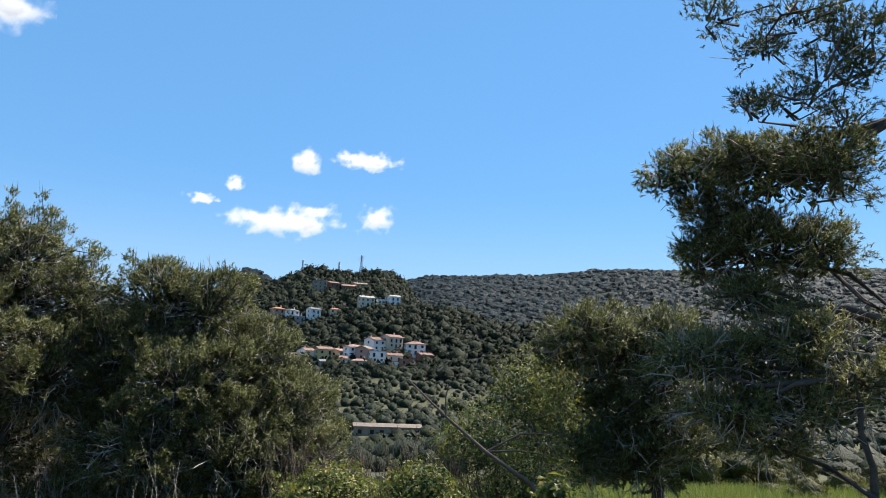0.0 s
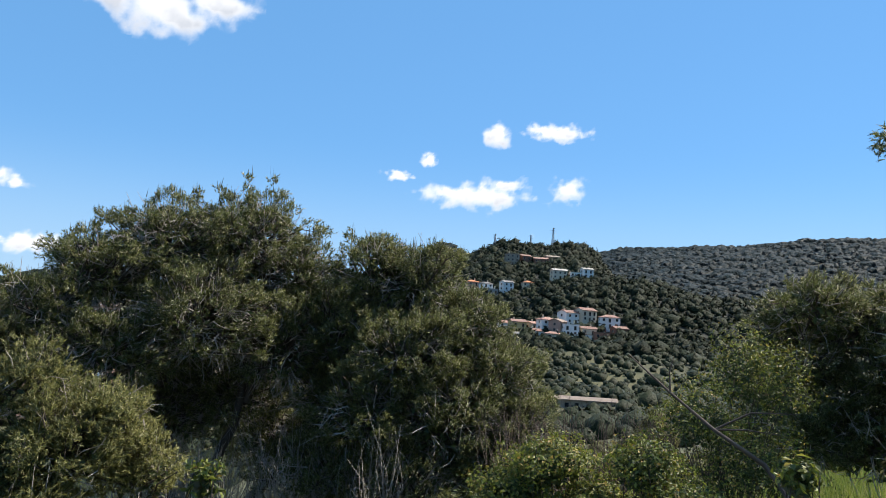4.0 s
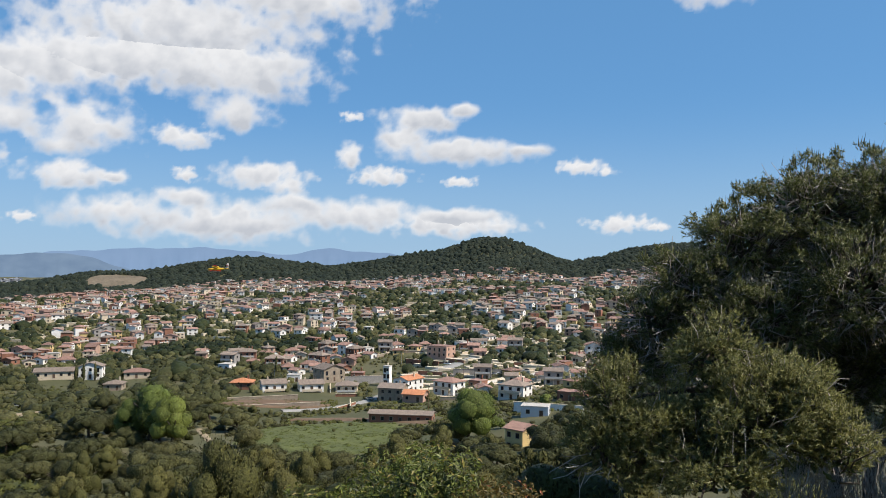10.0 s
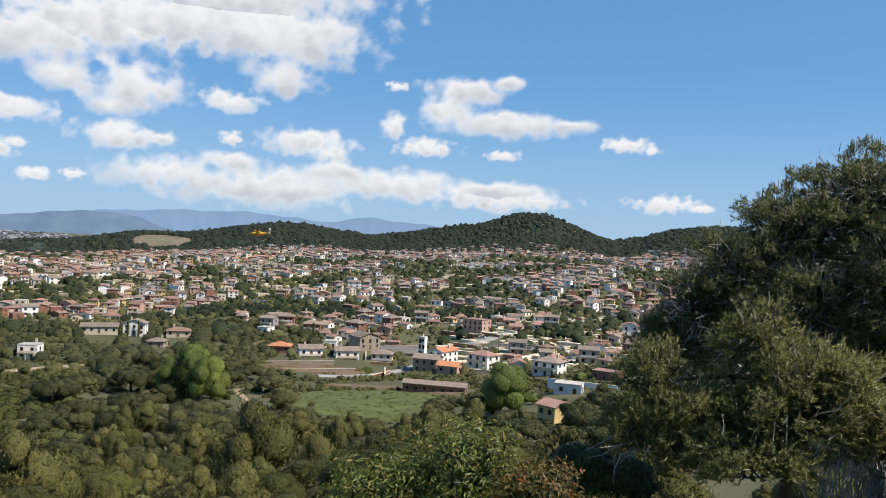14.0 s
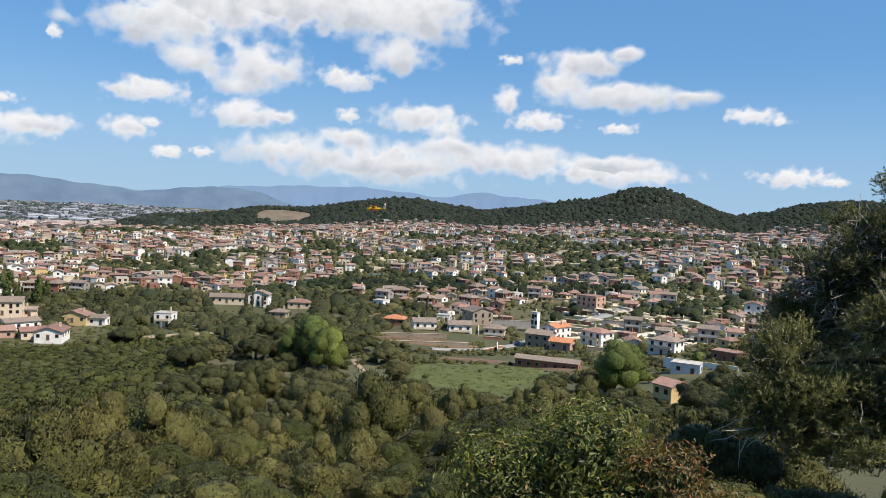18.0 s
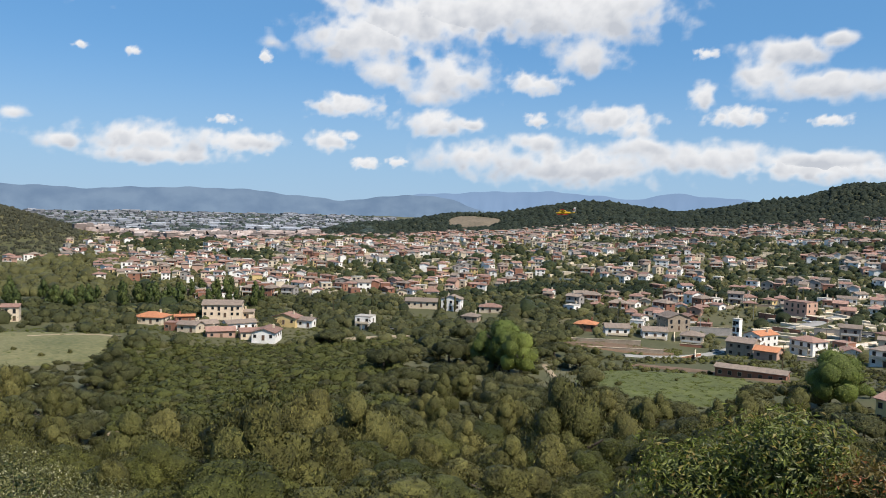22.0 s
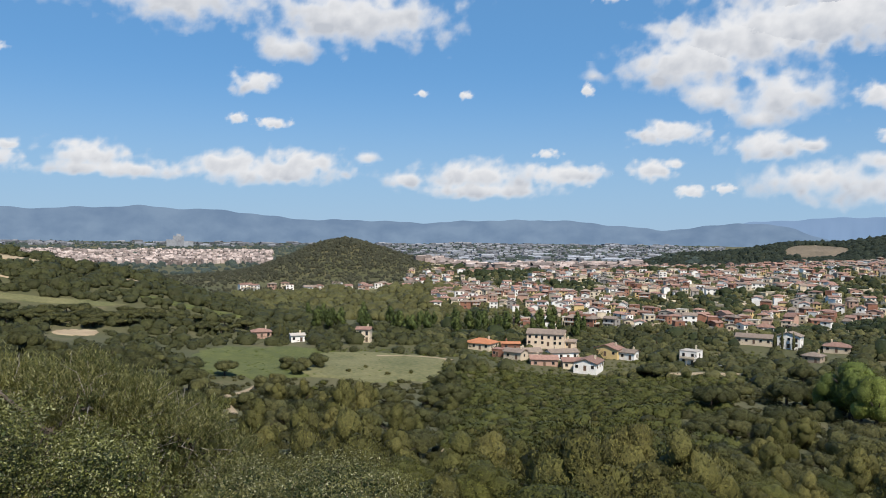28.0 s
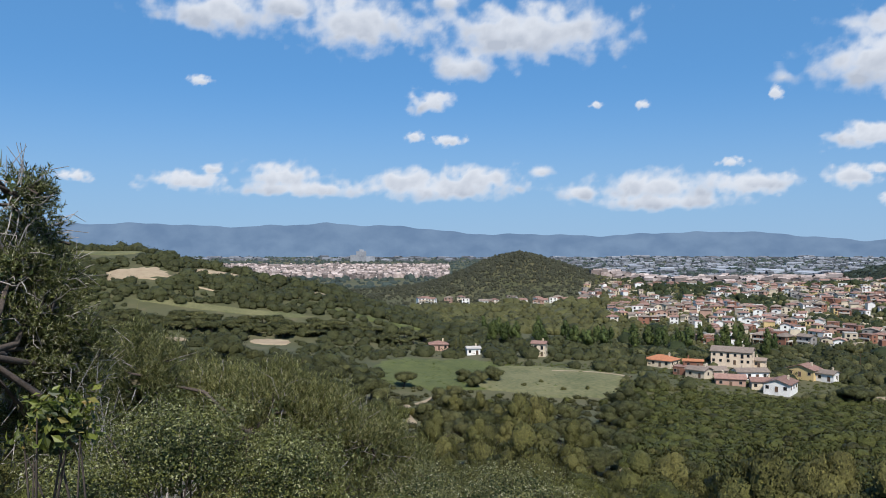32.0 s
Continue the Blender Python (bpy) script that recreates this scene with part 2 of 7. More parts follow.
def cloud_material():
    """Cumulus as a glowing backdrop of the sky: thin at the rim by the mesh's own density, its sunlit top and shaded,
    greyer base painted into the glow.
    """
    m, n, l, out = nodes_of("cumulus")
    den = n.new("ShaderNodeAttribute")
    den.attribute_name = "body"
    src = n.new("ShaderNodeTexCoord").outputs["Object"]
    fluff = n.new("ShaderNodeTexNoise")
    fluff.inputs["Scale"].default_value, fluff.inputs["Detail"].default_value, fluff.inputs["Roughness"].default_value = 0.009, 6, 0.47
    l.new(src, fluff.inputs["Vector"])
    off = n.new("ShaderNodeMath")
    off.operation = "MULTIPLY_ADD"
    off.inputs[1].default_value, off.inputs[2].default_value = 0.9, -0.47
    l.new(fluff.outputs[0], off.inputs[0])
    tot = n.new("ShaderNodeMath")
    tot.operation = "ADD"
    l.new(den.outputs["Fac"], tot.inputs[0]), l.new(off.outputs[0], tot.inputs[1])
    alpha = n.new("ShaderNodeMapRange")
    alpha.interpolation_type = "SMOOTHSTEP"
    alpha.inputs["From Min"].default_value, alpha.inputs["From Max"].default_value = 0.03, 0.85
    l.new(tot.outputs[0], alpha.inputs["Value"])
    base = n.new("ShaderNodeAttribute")
    base.attribute_name = "depth"
    wob = n.new("ShaderNodeMath")
    wob.operation = "MULTIPLY_ADD"
    wob.inputs[1].default_value = 0.45
    l.new(fluff.outputs[0], wob.inputs[0]), l.new(base.outputs["Fac"], wob.inputs[2])
    ramp = n.new("ShaderNodeValToRGB")
    ramp.color_ramp.elements[0].position, ramp.color_ramp.elements[0].color = 0.46, (0.98, 0.985, 1.0, 1)
    ramp.color_ramp.elements[1].position, ramp.color_ramp.elements[1].color = 1.0, (0.62, 0.655, 0.72, 1)
    l.new(wob.outputs[0], ramp.inputs[0])
    em, tr, mix = n.new("ShaderNodeEmission"), n.new("ShaderNodeBsdfTransparent"), n.new("ShaderNodeMixShader")
    em.inputs["Strength"].default_value = 0.66
    l.new(ramp.outputs[0], em.inputs["Color"])
    l.new(alpha.outputs[0], mix.inputs[0]), l.new(tr.outputs[0], mix.inputs[1]), l.new(em.outputs[0], mix.inputs[2])
    l.new(mix.outputs[0], out.inputs["Surface"])
    return m


SOIL = land_material()
# Haze is in both mountain colours, paler and bluer for the farther range.
MOUNTAIN = distance_material("haze_blue_glow", (0.185, 0.275, 0.41), (0.245, 0.345, 0.48), 0.9)
MOUNTAIN_FAR = distance_material("pale_haze_blue_glow", (0.26, 0.39, 0.60), (0.28, 0.41, 0.62), 0.9)
CLOUD = cloud_material()
GRASS = surface("meadow_grass", (0.038, 0.050, 0.009), (0.104, 0.114, 0.026), 0.16, 7, 0.95, 0.8)
DRYGRASS = surface("dry_grass", (0.064, 0.074, 0.023), (0.165, 0.150, 0.066), 0.06, 9, 0.95, 0.6)
STRAW = surface("straw_clearing", (0.075, 0.060, 0.037), (0.19, 0.145, 0.095), 0.03, 8, 0.95, 0.6)
EARTH = surface("bare_sandy_earth", (0.216, 0.158, 0.094), (0.374, 0.295, 0.194), 0.2, 14, 0.95, 0.5)
DIRT = surface("brown_garden_earth", (0.086, 0.054, 0.029), (0.173, 0.108, 0.065), 0.25, 14, 0.95, 0.5)
TARMAC = surface("grey_asphalt", (0.20, 0.193, 0.178), (0.31, 0.298, 0.275), 0.3, 18, 0.9, 0.2)
BARK = surface("pine_bark", (0.032, 0.024, 0.018), (0.094, 0.072, 0.058), 5, 8, 0.95, 0.8, coords="object")
DEADWOOD = surface("grey_dead_twigs", (0.20, 0.175, 0.155), (0.42, 0.38, 0.345), 6, 8, 0.9, 0.5, coords="object")
# The bright tip colour paints glossy glints on a few needles.
PINE = foliage("pine_needles", (0.016, 0.023, 0.007), (0.195, 0.212, 0.055), 0.45, 0.6, (0.50, 0.48, 0.32), 0.1)
PINE_YOUNG = foliage("young_pine_needles", (0.050, 0.058, 0.017), (0.26, 0.26, 0.08), 0.45, 0.5, (0.42, 0.40, 0.22), 0.1)
# Darker copy of the needles: shade inside crowns and on backlit branches painted in.
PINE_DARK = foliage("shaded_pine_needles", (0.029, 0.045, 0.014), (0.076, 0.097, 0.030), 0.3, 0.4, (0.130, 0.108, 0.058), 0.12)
CROWN = foliage("evergreen_crown", (0.020, 0.021, 0.009), (0.116, 0.116, 0.039), 0.08, 0.15, None, 0.28, 0.45)
CROWN_OLIVE = foliage("olive_scrub", (0.024, 0.024, 0.008), (0.152, 0.144, 0.042), 0.12, 0.15, None, 0.22, 0.16)
CROWN_SCRUB = foliage("green_scrub", (0.018, 0.021, 0.006), (0.122, 0.126, 0.030), 0.12, 0.15, None, 0.26, 0.18)
# Brush colour kept extra dark: shade between the trees is painted into it.
BRUSH = foliage("low_brush", (0.012, 0.013, 0.005), (0.068, 0.066, 0.022), 0.05, 0.1, None, 0.2, 0.2)
TURF = foliage("rough_turf", (0.042, 0.054, 0.010), (0.124, 0.136, 0.030), 0.1, 0.1, None, 0.1, 0.2)
CROWN_MID = foliage("fresh_green_crown", (0.030, 0.046, 0.012), (0.098, 0.122, 0.032), 0.1, 0.2, None, 0.2, 0.5)
HILLWOOD = foliage("hill_woods", (0.028, 0.030, 0.019), (0.056, 0.056, 0.036), 0.0, 0.05, None, 0.1, 1.2)
# The blue of distance haze is put into the next two base colours.
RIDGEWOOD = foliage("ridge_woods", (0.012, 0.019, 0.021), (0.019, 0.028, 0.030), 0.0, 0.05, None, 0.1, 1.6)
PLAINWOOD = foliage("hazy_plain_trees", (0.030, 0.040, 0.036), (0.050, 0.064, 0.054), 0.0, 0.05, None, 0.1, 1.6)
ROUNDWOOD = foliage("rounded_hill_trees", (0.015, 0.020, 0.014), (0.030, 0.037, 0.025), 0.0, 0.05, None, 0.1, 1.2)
CROWN_BRIGHT = foliage("spring_green_crown", (0.060, 0.082, 0.015), (0.180, 0.215, 0.044), 0.2, 0.25, None, 0.2, 0.3)
CROWN_DARK = foliage("dark_garden_pines", (0.016, 0.022, 0.009), (0.032, 0.039, 0.015), 0.0, 0.1, None, 0.3, 0.3)
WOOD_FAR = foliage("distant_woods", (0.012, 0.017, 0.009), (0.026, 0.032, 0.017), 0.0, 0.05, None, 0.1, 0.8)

WALLS = {
    "white": surface("white_render", (0.640, 0.615, 0.575), (0.840, 0.820, 0.780), 0.35, 9, 0.9, 0.1, 0.08, coords="object"),
    "cream": surface("cream_render", (0.480, 0.395, 0.285), (0.640, 0.545, 0.410), 0.35, 9, 0.9, 0.1, 0.1, coords="object"),
    "manor": surface("pale_peach_render", (0.56, 0.44, 0.32), (0.70, 0.57, 0.43), 0.35, 9, 0.9, 0.1, 0.05, coords="object"),
    "ochre": surface("ochre_render", (0.46, 0.33, 0.14), (0.60, 0.45, 0.22), 0.35, 9, 0.9, 0.1, 0.1, coords="object"),
    "pink": surface("salmon_render", (0.360, 0.216, 0.158), (0.461, 0.302, 0.230), 0.35, 9, 0.9, 0.1, 0.12, coords="object"),
    "brick": surface("brick_wall", (0.187, 0.079, 0.050), (0.288, 0.137, 0.086), 0.5, 14, 0.9, 0.2, 0.15, coords="object"),
    "grey": surface("grey_render", (0.216, 0.202, 0.187), (0.331, 0.310, 0.288), 0.4, 9, 0.9, 0.1, 0.15, coords="object"),
    "stone": surface("stone_wall", (0.202, 0.158, 0.115), (0.331, 0.274, 0.209), 0.7, 9, 0.95, 0.4, 0.15, coords="object"),
    "block": surface("pale_blue_grey_render", (0.44, 0.46, 0.49), (0.56, 0.58, 0.60), 0.4, 9, 0.9, 0.1, 0.05, coords="object"),
}


def roof_material(name, dark, light, vary):
    """Clay roof tiles: courses as ridges down the slope, mottled tile by tile."""
    m = surface(name, dark, light, 0.8, 7, 0.85, 0.0, vary, coords="object")
    n, l = m.node_tree.nodes, m.node_tree.links
    src, wave, b = n.new("ShaderNodeTexCoord"), n.new("ShaderNodeTexWave"), n.new("ShaderNodeBump")
    wave.bands_direction = "X"
    wave.inputs["Scale"].default_value, wave.inputs["Distortion"].default_value = 1.3, 0.4
    b.inputs["Strength"].default_value, b.inputs["Distance"].default_value = 0.7, 0.08
    l.new(src.outputs["Object"], wave.inputs["Vector"]), l.new(wave.outputs[1], b.inputs["Height"])
    bsdf = next(k for k in n if k.type == "BSDF_PRINCIPLED")
    l.new(b.outputs[0], bsdf.inputs["Normal"])
    return m


ROOFS = {
    "terracotta": roof_material("terracotta_tiles", (0.185, 0.100, 0.074), (0.330, 0.198, 0.152), 0.3),
    "orange": roof_material("orange_tiles", (0.380, 0.145, 0.062), (0.520, 0.220, 0.105), 0.12),
    "brown": roof_material("weathered_brown_tiles", (0.150, 0.115, 0.090), (0.270, 0.210, 0.165), 0.2),
    "grey": roof_material("grey_roof_sheet", (0.151, 0.144, 0.137), (0.238, 0.223, 0.209), 0.2),
    "pale": roof_material("pale_roof_gravel", (0.360, 0.330, 0.290), (0.500, 0.460, 0.410), 0.15),
}
GLASS = surface("dark_window_glass", (0.011, 0.013, 0.016), (0.022, 0.024, 0.029), 0.5, 4, 0.12, 0.0)
FRAME = surface("painted_window_frame", (0.216, 0.173, 0.137), (0.317, 0.266, 0.216), 2, 6, 0.6, 0.05, 0.3)
TRIM = surface("white_painted_trim", (0.475, 0.461, 0.432), (0.576, 0.562, 0.540), 2, 6, 0.7, 0.05)
WOODEN = surface("stained_wood", (0.065, 0.036, 0.022), (0.122, 0.072, 0.043), 2, 9, 0.7, 0.2, 0.2)
STEEL = surface("galvanised_steel", (0.230, 0.238, 0.252), (0.324, 0.331, 0.346), 1, 8, 0.5, 0.1, metal=0.6)
YELLOW = surface("yellow_aircraft_paint", (0.504, 0.302, 0.014), (0.576, 0.360, 0.022), 0.5, 6, 0.35, 0.0)
RED = surface("red_aircraft_paint", (0.374, 0.022, 0.014), (0.446, 0.032, 0.022), 0.5, 6, 0.35, 0.0)
RUBBER = surface("black_rubber", (0.009, 0.009, 0.009), (0.022, 0.022, 0.022), 3, 6, 0.8, 0.1)
CARPAINT = surface("car_paint", (0.324, 0.331, 0.338), (0.432, 0.439, 0.446), 0.5, 6, 0.3, 0.0, 0.45)
LEAF_SHINY = foliage("glossy_bush_leaves", (0.026, 0.042, 0.006), (0.215, 0.240, 0.036), 0.4, 0.6, (0.302, 0.216, 0.058), 0.1)
LEAF_RED = foliage("red_young_leaves", (0.072, 0.065, 0.011), (0.216, 0.144, 0.036), 0.4, 0.6, (0.324, 0.094, 0.029), 0.1)
# Its pale tip colour is a painted highlight on scattered leaves.
LEAF_SMALL = foliage("small_evergreen_leaves", (0.032, 0.038, 0.007), (0.165, 0.170, 0.032), 0.3, 0.6, (0.36, 0.36, 0.18), 0.1)
LEAF_PALE = foliage("pale_shrub_leaves", (0.046, 0.052, 0.015), (0.165, 0.160, 0.050), 0.3, 0.5, (0.32, 0.31, 0.19), 0.1)
SHOOT = foliage("pine_shoots", (0.072, 0.079, 0.025), (0.137, 0.122, 0.047), 0.2, 0.3, None, 0.1)
GRASSBLADE = foliage("grass_blades", (0.09, 0.13, 0.022), (0.25, 0.29, 0.06), 0.4, 0.3, (0.36, 0.32, 0.14), 0.1)


# ---- ground ----
# ground: height over the eye's level, by bearing (degrees to the left of ahead) and distance
RANGES = (0, 5, 14, 40, 85, 200, 300, 420, 500, 560, 650, 740, 850, 1000, 1150, 1500, 2500, 5200)
PROFILES = {
    -45: (-1.65, -1.75, -2.05, -3.8, -9, -19, -17, -4, 16, 32, 50, 70, 88, 100, 130, 186, 150, 60),
    -14: (-1.65, -1.9, -2.6, -5.5, -11, -20, -20, -12, 2, 10, 14, 18, 36, 70, 108, 176, 150, 50),
    -6: (-1.65, -2.0, -3.0, -6.8, -12, -22, -21, -8, 12, 22, 12, 14, 34, 66, 100, 161, 130, 45),
    0: (-1.65, -2.0, -3.3, -7.6, -13, -23, -21, -6, 19, 33, 28, 30, 42, 70, 98, 152, 120, 40),
    4: (-1.65, -2.1, -3.5, -8.1, -14, -24, -21, -5, 20, 35, 54, 77, 66, 62, 84, 138, 110, 40),
    9: (-1.65, -2.1, -3.7, -8.5, -14, -24, -21, -8, 12, 25, 50, 76, 62, 56, 74, 120, 100, 40),
    12.5: (-1.65, -2.1, -3.8, -9.0, -15, -26, -23, -12, 10, 22, 42, 59, 52, 60, 78, 100, 80, 30),
    20: (-1.65, -2.2, -4.2, -10.5, -18, -31, -32, -24, -10, 2, 14, 26, 34, 44, 52, 60, 50, 0),
    38: (-1.65, -2.4, -5.0, -13, -26, -42, -47, -46, -43, -40, -34, -28, -22, -14, -12, -8, -10, -60),
    62: (-1.65, -2.4, -5.0, -13.5, -27, -49, -56, -54, -52, -50, -44, -38, -32, -25, -22, -30, -40, -46),
    88: (-1.65, -2.4, -5.0, -13.5, -27, -49, -56, -58, -57, -56, -53, -50, -46, -41, -46, -60, -64, -32),
    114: (-1.65, -2.3, -5.0, -13.5, -27, -46, -55, -57, -59, -61, -64, -66, -69, -71, -71, -76, -80, -44),
    140: (-1.65, -2.1, -4.2, -11, -21, -36, -44, -46, -44, -42, -38, -44, -50, -58, -64, -76, -82, -44),
    190: (-1.65, -1.2, 0, 4, 12, 26, 36, 46, 50, 52, 54, 55, 56, 58, 58, 60, 60, 60),
    270: (-1.65, -1.2, 0, 4, 12, 26, 36, 46, 50, 52, 55, 58, 61, 66, 70, 80, 80, 60),
}
# single hills: bearing, distance, height, spread across, spread along
HILLS = ((109.5, 1130, 65, 122, 130), (14.0, 1150, 38, 46, 120))
# long wooded ridges: crest as bearings and heights in degrees, distance of the crest at both ends, depth of the near and far slopes
RIDGES = (
    (((28, 0.9), (33, 1.4), (36, 1.8), (38.5, 1.95), (40.3, 1.7), (43.7, 0.85), (45.4, 0.6), (47, 1.25), (48.9, 1.95), (50.3, 2.3), (51.2, 2.36), (52.5, 2.1), (54.5, 1.45),
      (56.7, 1.08), (59.5, 0.55), (62.8, 0.2), (65.5, 0.5), (68.1, 0.85), (69.5, 0.72), (71.4, 0.35), (73.2, 0.1), (75, -0.25), (78.5, -0.3), (80.3, -0.65), (82, -0.9), (86, -1.3), (90, -2.4)), 1520, 1560, 210, 300),
    (((111, -6.5), (114.9, -5.95), (118.9, -4.75), (122.9, -3.2), (126.3, -2.65), (129.6, -2.1), (132.7, -1.35), (135.7, -0.4), (137.7, -0.4), (143, 0.2), (152, 1.5)), 520, 660, 120, 110),
)


def smooth(v):
    return v * v * (3 - 2 * v)


def ground(x, y):
    """The ground's height at a place, or at arrays of places."""
    x, y = np.asarray(x, float), np.asarray(y, float)
    r, b = np.hypot(x, y), np.degrees(np.arctan2(-x, y))
    b = np.where(b < -45, b + 360, b)
    keys = sorted(PROFILES)
    rows = [np.interp(r, RANGES, PROFILES[k]) for k in keys] + [np.interp(r, RANGES, PROFILES[keys[0]])]
    keys = keys + [315]
    z = rows[0] * 0.0
    for i in range(len(keys) - 1):
        u = (b - keys[i]) / (keys[i + 1] - keys[i])
        inside = (u > -1e-6) & (u < 1)
        u = smooth(np.clip(u, 0, 1))
        z = np.where(inside, rows[i] * (1 - u) + rows[i + 1] * u, z)
    for hb, hr, hh, across, along in HILLS:
        a = np.radians(hb)
        hx, hy = -np.sin(a) * hr, np.cos(a) * hr
        da = (x - hx) * np.cos(a) + (y - hy) * np.sin(a)
        dl = -(x - hx) * np.sin(a) + (y - hy) * np.cos(a)
        z = z + hh * np.exp(-np.sqrt((da / across) ** 2 + (dl / along) ** 2 + 0.03) ** 1.6)
    for crest, r0, r1, near, far in RIDGES:
        cb, ce = np.array(crest).T
        el = np.mean([np.interp(b + o, cb, ce) for o in (-0.9, -0.45, 0, 0.45, 0.9)], 0)
        mid = r0 + (r1 - r0) * np.clip((b - cb[0]) / (cb[-1] - cb[0]), 0, 1)
        ends = smooth(np.clip(np.minimum(b - cb[0] + 3, cb[-1] + 3 - b) / 4, 0, 1))
        rise = np.tan(np.radians(el)) * mid - z
        z = z + np.maximum(rise, 0) * ends * np.exp(-((r - mid) / np.where(r < mid, near, far)) ** 2)
    rough = np.clip(r / 300, 0.05, 1)
    z = z + rough * (1.3 * np.sin(x / 41 + 1.3 * np.sin(y / 57)) + 1.1 * np.sin(y / 37 + 1.1 * np.sin(x / 49)) + 0.5 * np.sin(x / 13 + y / 17))
    return z


def bearing_of(x, y):
    return math.degrees(math.atan2(-x, y))


def at(bearing, r, lift=0.0):
    """A place on the ground by bearing and distance."""
    b = radians(bearing)
    x, y = -math.sin(b) * r, math.cos(b) * r
    return Vector((x, y, float(ground(x, y)) + lift))


def fast_mesh(name, verts, faces, material, smooth_faces=False):
    """A mesh from arrays of corners and of faces with equally many corners each."""
    verts, faces = np.asarray(verts, np.float32), np.asarray(faces, np.int32)
    me = bpy.data.meshes.new(name)
    me.vertices.add(len(verts))
    me.vertices.foreach_set("co", verts.ravel())
    k = faces.shape[1]
    me.loops.add(faces.size)
    me.loops.foreach_set("vertex_index", faces.ravel())
    me.polygons.add(len(faces))
    me.polygons.foreach_set("loop_start", np.arange(len(faces), dtype=np.int32) * k)
    me.polygons.foreach_set("use_smooth", np.full(len(faces), smooth_faces))
    me.update(calc_edges=True)
    me.materials.append(material)
    return me


def ground_sheet():
    bearings = np.concatenate([np.arange(-46, 150, 0.5), np.arange(150, 314, 4)])
    ranges = np.concatenate([np.arange(0.5, 20, 0.75), np.geomspace(20, 5400, 210)])
    b, r = np.meshgrid(np.radians(bearings), ranges)
    x, y = -np.sin(b) * r, np.cos(b) * r
    z = ground(x, y)
    n, m = len(bearings), len(ranges)
    verts = np.stack([x, y, z], -1).reshape(-1, 3)
    i, j = np.meshgrid(np.arange(n), np.arange(m - 1))
    a, c = (j * n + i).ravel(), (j * n + (i + 1) % n).ravel()
    quads = np.stack([a, c, c + n, a + n], -1)
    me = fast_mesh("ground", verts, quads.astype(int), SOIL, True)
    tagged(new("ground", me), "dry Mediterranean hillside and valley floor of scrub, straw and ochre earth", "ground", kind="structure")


ground_sheet()


def draped(name, line, widths, material, label, category, lift=0.35, step=4.0):
    """A road, path or bank: a strip laid over the ground along a line of bearings and distances."""
    pts = []
    for (b0, r0, w0), (b1, r1, w1) in zip([(*p, w) for p, w in zip(line, widths)], [(*p, w) for p, w in zip(line[1:], widths[1:])]):
        p, q = at(b0, r0), at(b1, r1)
        k = max(2, int((q - p).length / step))
        pts += [(p.lerp(q, i / k), w0 + (w1 - w0) * i / k) for i in range(k)]
    pts.append((at(*line[-1]), widths[-1]))
    xy = np.array([(p.x, p.y) for p, _ in pts])
    for _ in range(6):
        xy[1:-1] = (xy[:-2] + 2 * xy[1:-1] + xy[2:]) / 4
    d = np.gradient(xy, axis=0)
    d /= np.linalg.norm(d, axis=1)[:, None] + 1e-9
    side = np.stack([-d[:, 1], d[:, 0]], -1)
    rng = np.random.default_rng(len(pts))
    half = np.array([w for _, w in pts]) / 2
    cols = []
    for s in (-1.0, -0.5, 0.0, 0.5, 1.0):
        wob = 1 + (rng.normal(0, 0.07, len(pts)) if abs(s) == 1 else 0)
        e = xy + side * (half * s * wob)[:, None]
        cols.append(np.column_stack([e, ground(e[:, 0], e[:, 1]) + lift - (0.5 if abs(s) == 1 else 0)]))
    verts = np.concatenate(cols)
    n = len(pts)
    faces = [(c * n + i, (c + 1) * n + i, (c + 1) * n + i + 1, c * n + i + 1) for c in range(4) for i in range(n - 1)]
    return tagged(new(name, fast_mesh(name, verts, [f[::-1] for f in faces], material, True)), label, category, kind="structure")


def field(name, bearing, r, across, along, turn, material, label, lift=0.3, corner=3.0):
    """A field: a rounded, slightly ragged patch laid over the ground."""
    c = at(bearing, r)
    a0 = radians(bearing + turn)
    rng = np.random.default_rng(int(abs(bearing) * 7 + r))
    k, rings = 48, 12
    t = np.linspace(0, 2 * np.pi, k, endpoint=False)
    rad = (np.abs(np.cos(t)) ** corner + np.abs(np.sin(t)) ** corner) ** (-1 / corner) * (1 + rng.normal(0, 0.10 if across < 45 else 0.05, k))
    verts = [(c.x, c.y, float(ground(c.x, c.y)) + lift)]
    for i in range(1, rings + 1):
        u, v = np.cos(t) * rad * across / 2 * i / rings, np.sin(t) * rad * along / 2 * i / rings
        x, y = c.x + u * math.cos(a0) - v * math.sin(a0), c.y + u * math.sin(a0) + v * math.cos(a0)
        z = ground(x, y) + lift - (0.8 if i == rings else 0)
        verts += list(zip(x, y, z))
    faces = []
    for j in range(rings - 1):
        for i in range(k):
            faces.append((1 + j * k + i, 1 + (j + 1) * k + i, 1 + (j + 1) * k + (i + 1) % k, 1 + j * k + (i + 1) % k))
    me = bpy.data.meshes.new(name)
    me.from_pydata(verts, [], faces + [(0, 1 + i, 1 + (i + 1) % k) for i in range(k)])
    me.polygons.foreach_set("use_smooth", [True] * len(me.polygons))
    me.materials.append(material)
    return tagged(new(name, me), label, "field", kind="structure")


